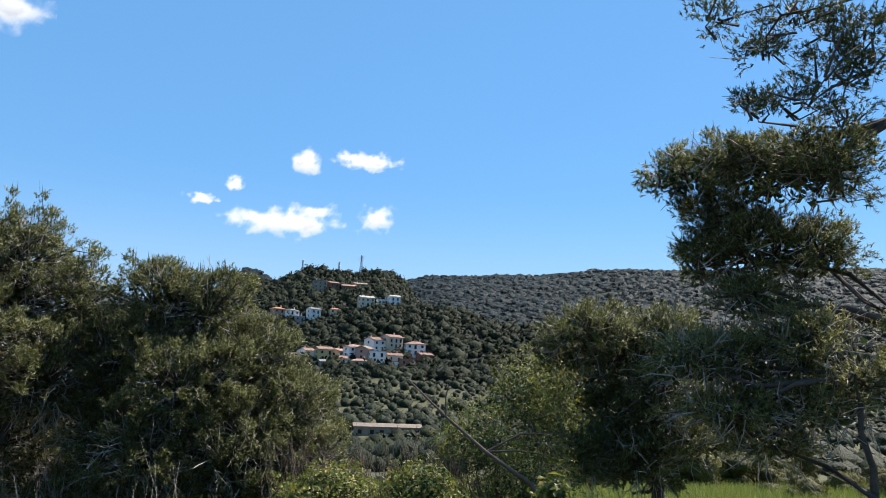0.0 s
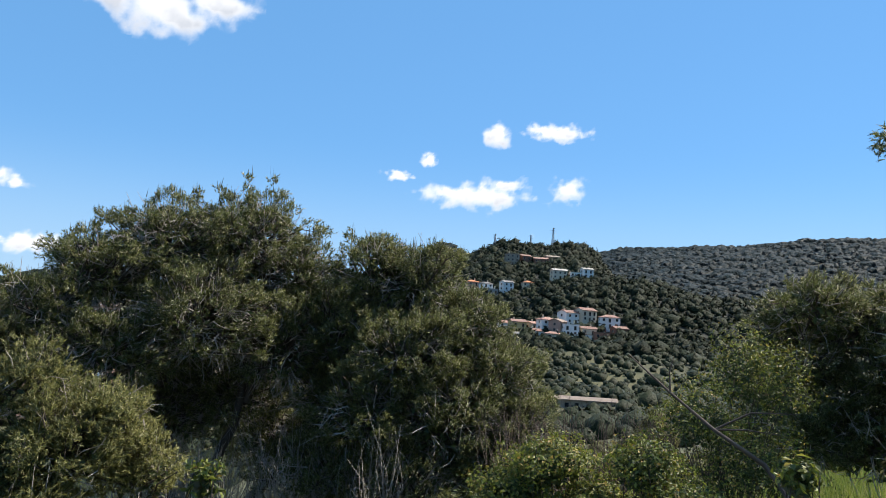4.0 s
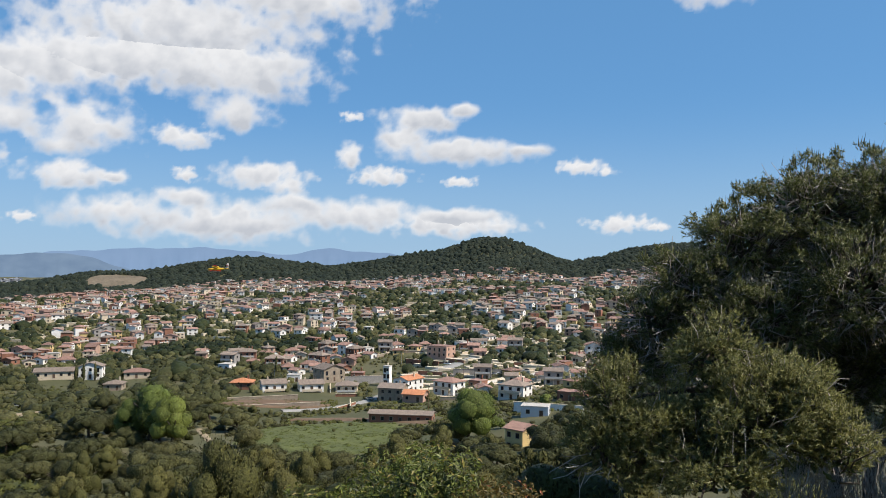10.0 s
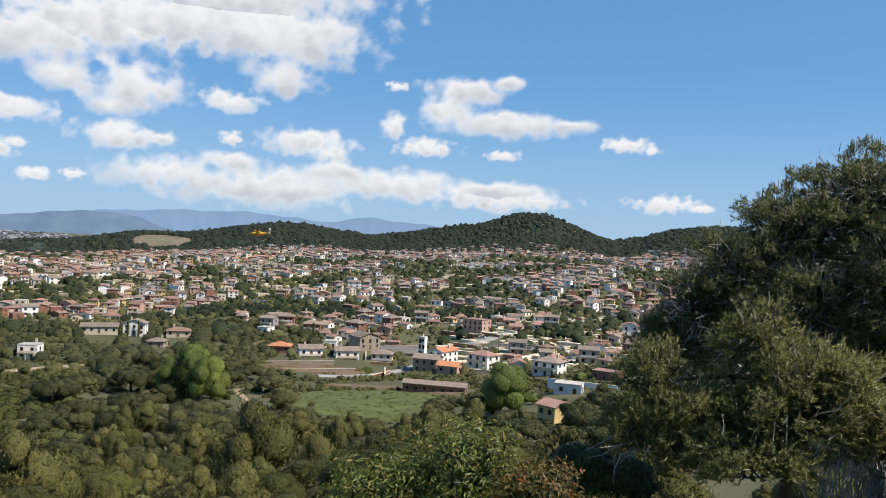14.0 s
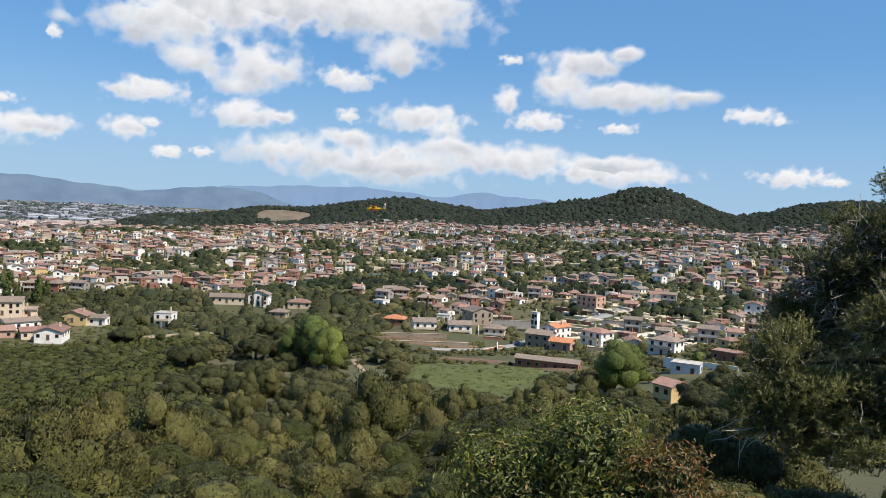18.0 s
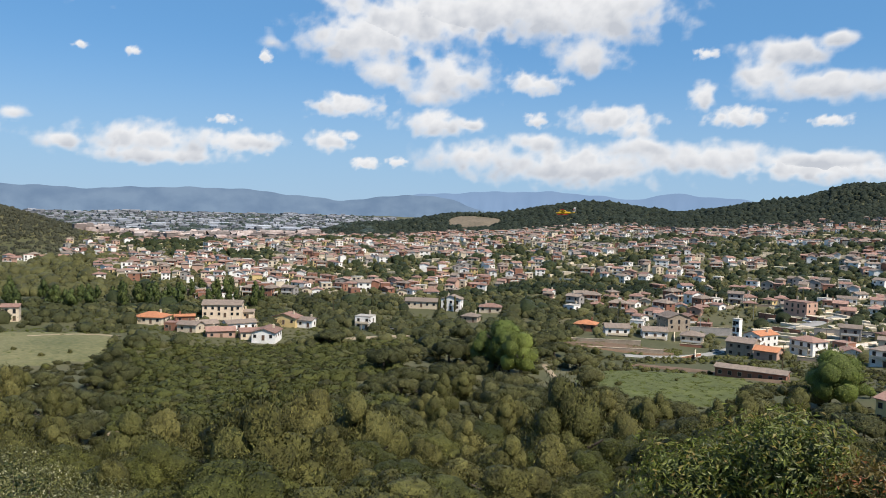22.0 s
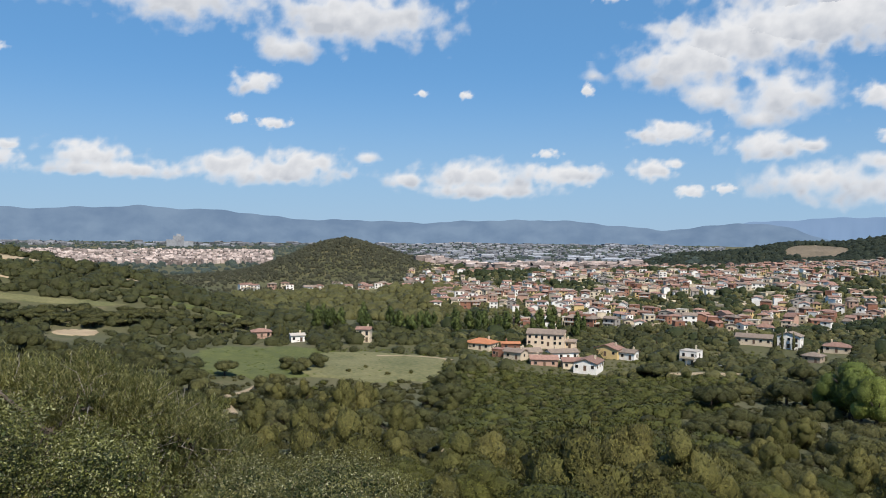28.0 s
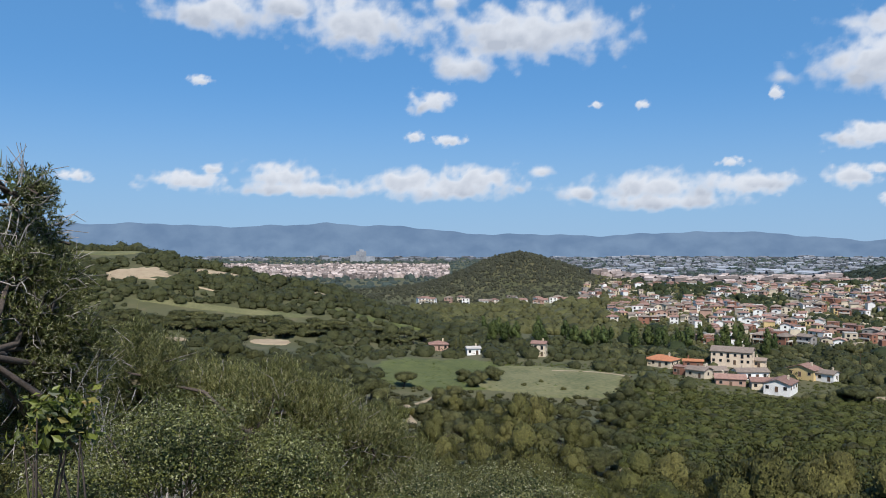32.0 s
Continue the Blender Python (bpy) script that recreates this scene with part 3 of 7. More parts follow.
def mountain_range(name, crest, near, far, material, label, seed):
    """A far range: slopes from its foot up to a crest given as bearings and heights in degrees, with spurs and gullies."""
    bs = np.arange(crest[0][0], crest[-1][0], 0.25)
    cb, ch = np.array([c[0] for c in crest]), np.array([c[1] for c in crest])
    el = np.interp(bs, cb, ch)
    for _ in range(3):
        el[1:-1] = (el[:-2] + el[1:-1] * 2 + el[2:]) / 4
    rng = np.random.default_rng(seed)
    for w in (3.1, 1.4, 0.6):
        el += 0.035 * w ** 0.5 * np.sin(bs / w * 2 + rng.uniform(0, 6))
    steps = 14
    verts = []
    for j in range(steps + 1):
        u = j / steps
        for b, e in zip(bs, el):
            spur = 0.5 + 0.5 * math.sin(b * 2.1 + seed) * math.sin(b * 5.3)
            r = near + (far - near) * u + 90 * spur * (1 - u)
            z0, z1 = -86.0, math.tan(radians(e)) * far
            z = z0 + (z1 - z0) * u ** 1.5
            verts.append((-math.sin(radians(b)) * r, math.cos(radians(b)) * r, z))
    n = len(bs)
    faces = [(j * n + i, j * n + i + 1, (j + 1) * n + i + 1, (j + 1) * n + i) for j in range(steps) for i in range(n - 1)]
    tagged(new(name, fast_mesh(name, verts, [f[::-1] for f in faces], material, True)), label, "mountains", kind="structure")


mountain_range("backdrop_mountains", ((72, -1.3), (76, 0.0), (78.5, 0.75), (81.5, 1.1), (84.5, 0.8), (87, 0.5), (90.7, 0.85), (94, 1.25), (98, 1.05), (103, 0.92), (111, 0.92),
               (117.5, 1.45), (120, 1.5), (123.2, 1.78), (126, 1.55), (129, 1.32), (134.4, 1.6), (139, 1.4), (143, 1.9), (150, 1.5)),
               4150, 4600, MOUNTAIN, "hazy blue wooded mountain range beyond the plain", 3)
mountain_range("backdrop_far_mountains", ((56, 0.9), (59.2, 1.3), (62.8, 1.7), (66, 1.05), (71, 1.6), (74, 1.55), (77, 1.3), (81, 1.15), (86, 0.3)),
               4500, 4750, MOUNTAIN_FAR, "pale hazy blue far mountains under the clouds", 8)


# ---- clouds: heaps of bearing, height, half width and half depth in degrees ----
def cloud(heaps):
    """One cumulus far out on the sky: soft heaps run together, with painted shading brighter above than at the base."""
    e = np.array(heaps)
    cell = 0.15 if len(heaps) > 1 else 0.1
    b0, b1 = (e[:, 0] - e[:, 2] * 1.75).min(), (e[:, 0] + e[:, 2] * 1.75).max()
    h0, h1 = (e[:, 1] - e[:, 3] * 2.9).min(), (e[:, 1] + e[:, 3] * 2.9).max()
    far = 4800.0 + int(b0 * 10) % 8 * 16
    nu, nv = max(14, int((b1 - b0) / cell)), max(12, int((h1 - h0) / cell))
    B, H = [g.ravel() for g in np.meshgrid(np.linspace(b0, b1, nu + 1), np.linspace(h0, h1, nv + 1))]
    up = (H[:, None] - e[:, 1]) / e[:, 3]
    near = 1.2 - np.hypot((B[:, None] - e[:, 0]) / e[:, 2], np.where(up < 0, up * 1.15, up))
    d = np.log(np.exp(near * 5).sum(1)) / 5
    share = np.exp(near * 4)
    low = ((0.5 - up * 0.5) * share).sum(1) / share.sum(1)
    size = float(np.clip(e[:, 3].max() / 1.6, 0.35, 1.0))
    fr = np.array([noise.fractal(Vector((b, h * 1.25, 7.0)) * 0.75 / size, 1.05, 2.0, 5) for b, h in zip(B, H)])
    d = d + fr * (0.58 - 0.2 * size)
    edge = np.minimum(np.minimum(B - b0, b1 - B) / (b1 - b0) * 7, np.minimum(H - h0, h1 - H) / (h1 - h0) * 4.5)
    dens = np.clip(d * np.clip(edge, 0, 1), 0, 1)
    # how strongly the painted grey of the underside shows
    dep = np.clip(low + fr * 0.25, 0, 1) * np.clip(d * 1.2, 0, 1) * (0.45 + 0.55 * size)
    r = far - dens * 12 * size
    b, h = np.radians(B), np.radians(H)
    V = np.column_stack([-np.sin(b) * np.cos(h) * r, np.cos(b) * np.cos(h) * r, np.sin(h) * r])
    i, j = [g.ravel() for g in np.meshgrid(np.arange(nu), np.arange(nv))]
    k = j * (nu + 1) + i
    Q = np.stack([k + 1, k, k + nu + 1, k + nu + 2], 1)
    Q = Q[dens[Q].max(1) > 0.01]
    used = np.unique(Q)
    place = np.zeros(len(V), int)
    place[used] = np.arange(len(used))
    me = bpy.data.meshes.new("cloud")
    me.from_pydata(V[used].tolist(), [], place[Q].tolist())
    for name, values in (("body", dens[used]), ("depth", dep[used])):
        me.attributes.new(name, "FLOAT", "POINT").data.foreach_set("value", values.astype(np.float32))
    me.polygons.foreach_set("use_smooth", [True] * len(me.polygons))
    me.materials.append(CLOUD)
    ob = new("cloud", me)
    ob.visible_shadow = False
    kind = "large heaped" if e[:, 2].max() > 4 else "small"
    return tagged(ob, f"{kind} white cumulus cloud with a grey base", "cloud", "clouds in the sky")


cloud([(85.3, 11.76, 5.24, 2.09), (83.7, 9.60, 1.96, 1.16), (74.6, 14.14, 12.01, 1.94), (69.3, 13.57, 6.02, 2.34), (69.2, 10.88, 2.42, 1.59), (78.7, 13.55, 5.96, 1.55), (91.6, 11.28, 0.82, 0.44)])
cloud([(78.9, 9.32, 3.61, 1.90), (80.5, 8.05, 1.60, 0.79)])
cloud([(72.8, 9.12, 2.11, 0.96)])
cloud([(86.4, 7.22, 2.80, 1.00)])
cloud([(80.0, 6.22, 3.21, 1.08), (77.2, 6.16, 1.21, 0.40)])
cloud([(72.7, 6.62, 0.81, 0.61)])
cloud([(67.5, 6.78, 3.65, 1.09), (65.8, 6.02, 2.02, 0.81)])
cloud([(77.2, 4.03, 4.47, 1.22), (72.3, 5.02, 2.45, 0.89), (69.8, 3.28, 8.18, 1.55), (65.3, 4.83, 2.43, 0.81), (60.9, 3.93, 6.00, 1.20), (53.2, 3.98, 4.20, 0.69), (50.3, 3.33, 2.24, 0.52)])
cloud([(56.2, 10.94, 3.08, 1.06), (53.0, 11.60, 1.51, 0.52), (57.6, 9.44, 1.95, 1.54), (53.5, 8.71, 5.32, 1.05), (48.5, 8.83, 2.18, 0.43)])
cloud([(58.7, 6.81, 2.56, 0.78)])
cloud([(61.3, 8.15, 1.11, 1.10)])
cloud([(61.2, 11.06, 0.95, 0.47)])
cloud([(53.2, 6.51, 1.45, 0.42)])
cloud([(44.6, 7.53, 1.92, 0.59), (42.8, 7.13, 0.82, 0.31)])
cloud([(87.6, 4.70, 1.94, 0.85), (85.9, 5.08, 0.70, 0.39)])
cloud([(84.9, 3.20, 1.26, 0.51)])
cloud([(82.7, 3.38, 0.80, 0.40)])
cloud([(93.5, 4.41, 2.78, 0.89)])
cloud([(92.0, 10.29, 0.52, 0.51)])
cloud([(73.6, 16.36, 11.58, 2.78), (80.9, 13.05, 6.85, 2.46), (64.7, 18.77, 8.12, 1.92), (56.5, 20.55, 5.79, 1.36)])
cloud([(41.6, 3.45, 2.37, 0.71)])
cloud([(39.1, 3.22, 0.97, 0.31)])
cloud([(115.8, 10.40, 1.67, 1.00)])
cloud([(116.9, 7.94, 0.72, 0.43)])
cloud([(114.5, 7.69, 1.47, 0.40)])
cloud([(103.9, 10.09, 0.55, 0.27)])
cloud([(100.7, 10.01, 0.52, 0.36)])
cloud([(131.1, 15.90, 4.72, 1.64), (125.8, 16.60, 2.35, 0.94)])
cloud([(121.0, 15.63, 5.21, 2.32), (108.7, 15.05, 7.95, 2.28), (113.4, 12.85, 2.45, 1.20), (114.5, 17.24, 1.22, 0.70)])
cloud([(132.9, 4.55, 3.00, 0.82), (131.2, 5.40, 0.76, 0.45)])
cloud([(126.5, 4.95, 3.15, 1.02), (124.8, 4.10, 5.56, 0.63)])
cloud([(118.0, 4.71, 2.45, 1.14), (112.3, 4.83, 3.70, 1.15), (115.1, 4.16, 5.74, 0.90), (107.7, 5.42, 0.98, 0.49)])
cloud([(99.5, 4.25, 4.59, 1.27), (93.5, 4.51, 3.08, 0.84), (105.3, 3.90, 2.04, 0.73), (99.3, 3.21, 5.19, 0.64)])
cloud([(94.8, 5.88, 1.01, 0.39)])
cloud([(132.1, 11.40, 0.83, 0.37)])
cloud([(90.0, 16.76, 1.78, 0.60)])
cloud([(140.1, 4.64, 1.39, 0.42)])
cloud([(34.6, 19.47, 3.71, 1.75), (38.8, 20.34, 3.66, 1.14), (31.3, 20.52, 2.50, 0.78), (35.5, 21.64, 5.76, 1.15)])
cloud([(53.6, 3.34, 5.33, 1.06)])
cloud([(10.2, 13.49, 1.04, 1.05)])
cloud([(6.0, 13.87, 2.60, 0.73)])
cloud([(15.2, 11.47, 0.66, 0.56)])
cloud([(17.4, 10.26, 1.14, 0.40)])
cloud([(11.6, 9.11, 4.13, 0.98), (9.6, 10.06, 1.66, 0.57)])
cloud([(4.9, 9.84, 1.25, 0.98)])


# ---- plants ----
def ico(level):
    bm = bmesh.new()
    bmesh.ops.create_icosphere(bm, subdivisions=level, radius=1)
    v = np.array([p.co[:] for p in bm.verts])
    f = np.array([[p.index for p in q.verts] for q in bm.faces])
    bm.free()
    return v, f


ICO1, ICO2, ICO3 = ico(1), ico(2), ico(3)


def lumpy(verts, seed, amount=0.22, scale=2.1):
    off = Vector((seed * 3.7, seed * 1.3, seed * 2.9))
    return np.array([np.array(v) * (1 + amount * noise.fractal(Vector(v) * scale + off, 1.0, 2.0, 3)) for v in verts])


def leaf_quads(centres, outward, size, rng, lean=0.75, slim=0.6):
    """Small bent leaves or sprays at the given places, facing roughly outward."""
    n = len(centres)
    d = outward + rng.normal(0, lean, (n, 3))
    d /= np.linalg.norm(d, axis=1)[:, None]
    s = np.cross(d, rng.normal(0, 1, (n, 3)))
    s /= np.linalg.norm(s, axis=1)[:, None] + 1e-9
    k = np.cross(d, s)
    w = (size * rng.uniform(0.6, 1.3, n))[:, None]
    a, b = s * w, k * w * slim
    quads = np.stack([centres - a, centres - b * 0.9 + d * w * 0.2, centres + a, centres + b * 0.9 + d * w * 0.2], 1).reshape(-1, 3)
    return quads, np.arange(n * 4).reshape(n, 4)


def leaf_tris(centres, outward, size, rng, up=0.0, slim=0.45):
    """Small pointed sprays: lying on the crown's surface, or the more upright the larger up is."""
    n = len(centres)
    a = outward * up + np.array([0, 0, up * 1.3]) + unit_rows(rng.normal(0, 1, (n, 3))) * (1.0 - up * 0.45)
    a = unit_rows(a)
    s = unit_rows(np.cross(a, outward + rng.normal(0, 0.35, (n, 3))))
    w = (size * rng.uniform(0.6, 1.35, n))[:, None]
    tri = np.stack([centres - a * w - s * w * slim, centres - a * w * 0.7 + s * w * slim, centres + a * w], 1)
    return faced(tri, outward).reshape(-1, 3), np.arange(n * 3).reshape(n, 3)


def faced(tri, outward):
    """Triangles with their front sides turned outward."""
    front = np.cross(tri[:, 1] - tri[:, 0], tri[:, 2] - tri[:, 0])
    back = (front * outward).sum(1) < 0
    tri[back] = tri[back][:, (1, 0, 2)]
    return tri


def unit_rows(v):
    return v / (np.linalg.norm(v, axis=1)[:, None] + 1e-9)


def lobes_of(rng, shape, count):
    """The boughs of a crown: centres and sizes in a crown one unit wide and high."""
    res = []
    for i in range(count):
        a = rng.uniform(0, 6.283)
        if shape == "umbrella":
            d, z, s = rng.uniform(0.0, 0.72) ** 0.7, rng.uniform(0.5, 0.72), rng.uniform(0.28, 0.42)
            z -= d * 0.18
        elif shape == "cypress":
            z, s = i / count, 0.0
            d, s = 0.02, 0.20 * math.sin(min(1, z * 1.2 + 0.15) * 2.6) + 0.05
        elif shape == "poplar":
            z = rng.uniform(0.15, 0.95)
            d, s = rng.uniform(0, 0.28) * (1.1 - abs(z - 0.45)), rng.uniform(0.18, 0.30) * (1.15 - z * 0.5)
        elif shape == "plume":
            z = rng.uniform(0.0, 1.0)
            d, s = rng.uniform(0, 0.68) * math.sqrt(max(0.02, 1.0 - z)), rng.uniform(0.32, 0.46) * (1.1 - z * 0.5)
        elif shape == "cone":
            z = rng.uniform(0.1, 1.0)
            d, s = rng.uniform(0, 0.5) * (1.05 - z), rng.uniform(0.16, 0.26) * (1.25 - z)
        else:
            z = rng.uniform(0.1, 0.85)
            d, s = rng.uniform(0, 0.62) * math.sqrt(max(0.05, 1 - (z - 0.35) ** 2 * 2.2)), rng.uniform(0.30, 0.46)
        res.append((np.array([math.cos(a) * d, math.sin(a) * d, z]), s))
    return res


def crown_mesh(name, shape, seed, boughs, leaves, size, material, core=ICO2, up=0.0):
    """A crown about two units wide and one high: soft uneven boughs with gaps between, stippled with fine sprays."""
    rng = np.random.default_rng(seed)
    lobes = lobes_of(rng, shape, boughs)
    cv, cf = core
    V, F, N, S, base = [], [], [], [], 0
    total = sum(s * s for _, s in lobes)
    squash = np.array([1, 1, 0.8 if shape in ("umbrella", "round") else 1.0])
    for i, (c, s) in enumerate(lobes):
        v = lumpy(lumpy(cv, seed + i, 0.28), seed + i + 40, 0.2, 6.0) * s * 0.76 * squash
        out = unit_rows(v) * 0.75 + (c - np.array([0, 0, 0.3])) * 0.65
        V.append(v + c)
        N.append(out)
        F += [tuple(q) for q in (cf + base).tolist()]
        S += [1] * len(cf)
        base += len(v)
        k = int(leaves * s * s / total)
        d = unit_rows(rng.normal(0, 1, (k, 3)))
        d[:, 2] = np.where(d[:, 2] < -0.5, -d[:, 2] * 0.7, d[:, 2])
        wob = np.array([1 + 0.28 * noise.fractal(Vector(q) * 2.1 + Vector(((seed + i) * 3.7, (seed + i) * 1.3, (seed + i) * 2.9)), 1.0, 2.0, 3) for q in d])
        q, f = leaf_tris(c + d * s * squash * (wob * rng.uniform(0.66, 1.14, k))[:, None], d, size, rng, up)
        V.append(q)
        N.append(np.repeat(d * 0.75 + (c - np.array([0, 0, 0.3])) * 0.65 + rng.normal(0, 0.5, (k, 3)), 3, 0))
        F += [tuple(t) for t in (f + base).tolist()]
        S += [0] * len(f)
        base += len(q)
    me = bpy.data.meshes.new(name)
    me.from_pydata(np.concatenate(V).tolist(), [], F)
    me.materials.append(material)
    me.materials.append(MASS[material.name])
    me.polygons.foreach_set("material_index", S)
    rounded(me, unit_rows(np.concatenate(N)))
    return me


def tube(points, radii, sides=6):
    """A tapered limb through the given points."""
    V, F = [], []
    pts = [Vector(p) for p in points]
    for i, (p, r) in enumerate(zip(pts, radii)):
        d = (pts[min(i + 1, len(pts) - 1)] - pts[max(i - 1, 0)]).normalized()
        u = d.orthogonal().normalized()
        w = d.cross(u)
        V += [p + (u * math.cos(k * 6.2832 / sides) + w * math.sin(k * 6.2832 / sides)) * r for k in range(sides)]
    for i in range(len(pts) - 1):
        for k in range(sides):
            a, b = i * sides + k, i * sides + (k + 1) % sides
            F.append((a, b, b + sides, a + sides))
    return [tuple(v) for v in V], F


def tubes_mesh(name, limbs, material, sides=6):
    V, F = [], []
    for points, radii in limbs:
        v, f = tube(points, radii, sides)
        F += [tuple(i + len(V) for i in q) for q in f]
        V += v
    me = bpy.data.meshes.new(name)
    me.from_pydata(V, [], F)
    me.polygons.foreach_set("use_smooth", [True] * len(me.polygons))
    me.materials.append(material)
    return me


def trunk_mesh(seed, height, spread, limbs=4):
    rng = random.Random(seed)
    bend = (rng.uniform(-0.12, 0.12), rng.uniform(-0.12, 0.12))
    res = [([(bend[0] * u * height, bend[1] * u * height, u * height) for u in (-0.15, 0, 0.3, 0.7, 1.0)], [0.10, 0.085, 0.065, 0.05, 0.03])]
    for _ in range(limbs):
        a, z = rng.uniform(0, 6.28), rng.uniform(0.45, 0.85) * height
        o = Vector((bend[0] * z, bend[1] * z, z))
        res.append(([o, o + Vector((math.cos(a) * spread * 0.4, math.sin(a) * spread * 0.4, 0.12)), o + Vector((math.cos(a) * spread * 0.8, math.sin(a) * spread * 0.8, 0.3))], [0.04, 0.028, 0.012]))
    return tubes_mesh("trunk", res, BARK, 6)


def rounded(me, normals):
    """Shades leaf sprays as the rounded mass that they cover."""
    me.polygons.foreach_set("use_smooth", [True] * len(me.polygons))
    me.normals_split_custom_set_from_vertices(np.asarray(normals, np.float32))


KINDS = {}


def tree_kind(key, name, shape, material, boughs, leaves, size, clear, variants, label, category="tree", core=ICO2, up=0.0):
    """Variants of one sort of tree: an Empty at the foot with trunk and crown under it. One unit is the crown's half width."""
    made = []
    for i in range(variants):
        root = new(name)
        root.empty_display_size = 0.1
        trunk = new("trunk", trunk_mesh(i + len(KINDS) * 10, clear + 0.55, 0.7))
        crown = new("crown", crown_mesh("crown", shape, i + len(KINDS) * 17, boughs, leaves, size, material, core, up))
        trunk.parent = crown.parent = root
        crown.location.z = clear
        if shape == "cypress":
            crown.scale = (1, 1, 2.4)
        elif shape == "poplar":
            crown.scale = (1.25, 1.25, 1.75)
        elif shape == "plume":
            crown.scale = (1, 1, 1.25)
        tagged(root, label, category)
        root.location = (0, 0, -400 - 30 * len(KINDS))
        made.append(root)
    KINDS[key] = made


GONE = set()


def plant(key, bearing, r, half, rng, group="", squash=1.0, sink=0.0):
    """One tree of a kind at a bearing and distance, half of its crown being that wide."""
    proto = rng.choice(KINDS[key])
    p = at(bearing, r, -sink)
    m = Matrix.Translation(p) @ Matrix.Rotation(rng.uniform(0, 6.28), 4, "Z") @ Matrix.Rotation(rng.gauss(0, 0.05), 4, "X")
    if proto not in GONE:
        GONE.add(proto)
        ob = proto
        ob.matrix_basis = m
    else:
        ob = copy_thing(proto, m)
    ob.scale = (half, half, half * squash)
    if group:
        ob["group"] = group
    return ob


tree_kind("fine_oak", "evergreen_oak", "round", CROWN_SCRUB, 20, 13000, 0.020, 0.06, 4, "dense green evergreen oak on the slope", core=ICO2)
tree_kind("fine_pine", "aleppo_pine", "plume", CROWN_OLIVE, 20, 13500, 0.021, 0.1, 5, "grey-green pine with soft upright shoots on the slope", core=ICO2, up=0.55)
tree_kind("fine_scrub", "shrub", "round", CROWN_OLIVE, 16, 8000, 0.026, 0.02, 4, "olive green scrub bush on the dry slope", "shrub", ICO2, 0.5)
tree_kind("oak", "evergreen_oak", "round", CROWN, 18, 6000, 0.028, 0.08, 5, "rounded dark green evergreen oak")
tree_kind("umbrella", "stone_pine", "umbrella", CROWN, 18, 6000, 0.028, 0.3, 5, "stone pine with a broad rounded dark green crown")
tree_kind("pine", "aleppo_pine", "plume", CROWN_OLIVE, 18, 6000, 0.029, 0.12, 4, "grey-green pine with a soft ragged crown", up=0.5)
tree_kind("bright", "deciduous_tree", "round", CROWN_BRIGHT, 26, 9000, 0.028, 0.35, 3, "tall deciduous tree in fresh light green leaf")
tree_kind("poplar", "plane_tree", "poplar", CROWN_MID, 12, 1300, 0.05, 0.25, 3, "tall green plane tree in a row by the fields")
tree_kind("cypress", "cypress", "cypress", CROWN, 9, 600, 0.04, 0.12, 2, "slender dark green cypress", "tree", ICO2, 0.9)

# open places: bearing, distance, half width in degrees, half depth in metres
OPEN = [(63.0, 254, 6.2, 34), (115.3, 350, 5.0, 42), (107.5, 338, 5.4, 34), (60.0, 306, 5.0, 12), (66.2, 342, 4.8, 18), (84.0, 352, 3.0, 9), (103, 352, 3, 9),
        (127.3, 412, 1.9, 12), (133.7, 406, 1.3, 9), (130.5, 480, 6.2, 5), (119.6, 495, 3.9, 6), (49.2, 236, 2.0, 14), (101.4, 115, 1.0, 14), (137.5, 575, 3.0, 16), (76.8, 1425, 1.9, 75), (135.5, 530, 2.6, 16), (130.6, 556, 1.9, 7), (123.4, 536, 1.0, 9), (127.7, 590, 0.6, 9),
        (60.5, 348, 1.3, 10), (58.8, 374, 0.9, 14), (56.6, 406, 1.0, 14), (54.2, 428, 1.6, 9), (52.6, 448, 1.2, 10), (117.8, 195, 1.6, 6), (117.0, 212, 1.0, 10), (117.6, 240, 0.8, 14), (70.2, 232, 0.9, 16), (71.2, 252, 0.8, 14), (107.6, 868, 1.3, 22)]
# places where nothing tall grows: bearings and distances
LOW = [(102, 119.5, 240, 312), (84.5, 101.5, 105, 330), (57, 70, 205, 226), (115, 121, 165, 232), (125.3, 129.4, 366, 412), (132.5, 135, 366, 408), (81, 87, 296, 352), (71.5, 77.5, 195, 246), (61, 70.5, 292, 326),
       (122, 138, 455, 478), (68.6, 72.4, 205, 262), (100, 103, 92, 122), (43, 56, 244, 330), (47.3, 50.6, 168, 262), (55, 58.5, 285, 310)]


def is_low(b, r):
    return any(b0 < b < b1 and r0 < r < r1 for b0, b1, r0, r1 in LOW) or hides_home(b, r)


def hides_home(b, r):
    """Whether a tall tree here would stand before one of the single houses."""
    return any(abs(b - hb) < math.degrees(hs * 0.75 / hr) and hr - 48 < r < hr for hb, hr, hs in HOMES[:SINGLE])


SINGLE = 52
HOMES, HOMES_NEAR = [], {}


def built(bearing, r, size):
    """Marks a plot as built on."""
    HOMES.append((bearing, r, size))
    x, y = -math.sin(radians(bearing)) * r, math.cos(radians(bearing)) * r
    for i in (-1, 0, 1):
        for j in (-1, 0, 1):
            HOMES_NEAR.setdefault((int(x // 40) + i, int(y // 40) + j), []).append((x, y, size))


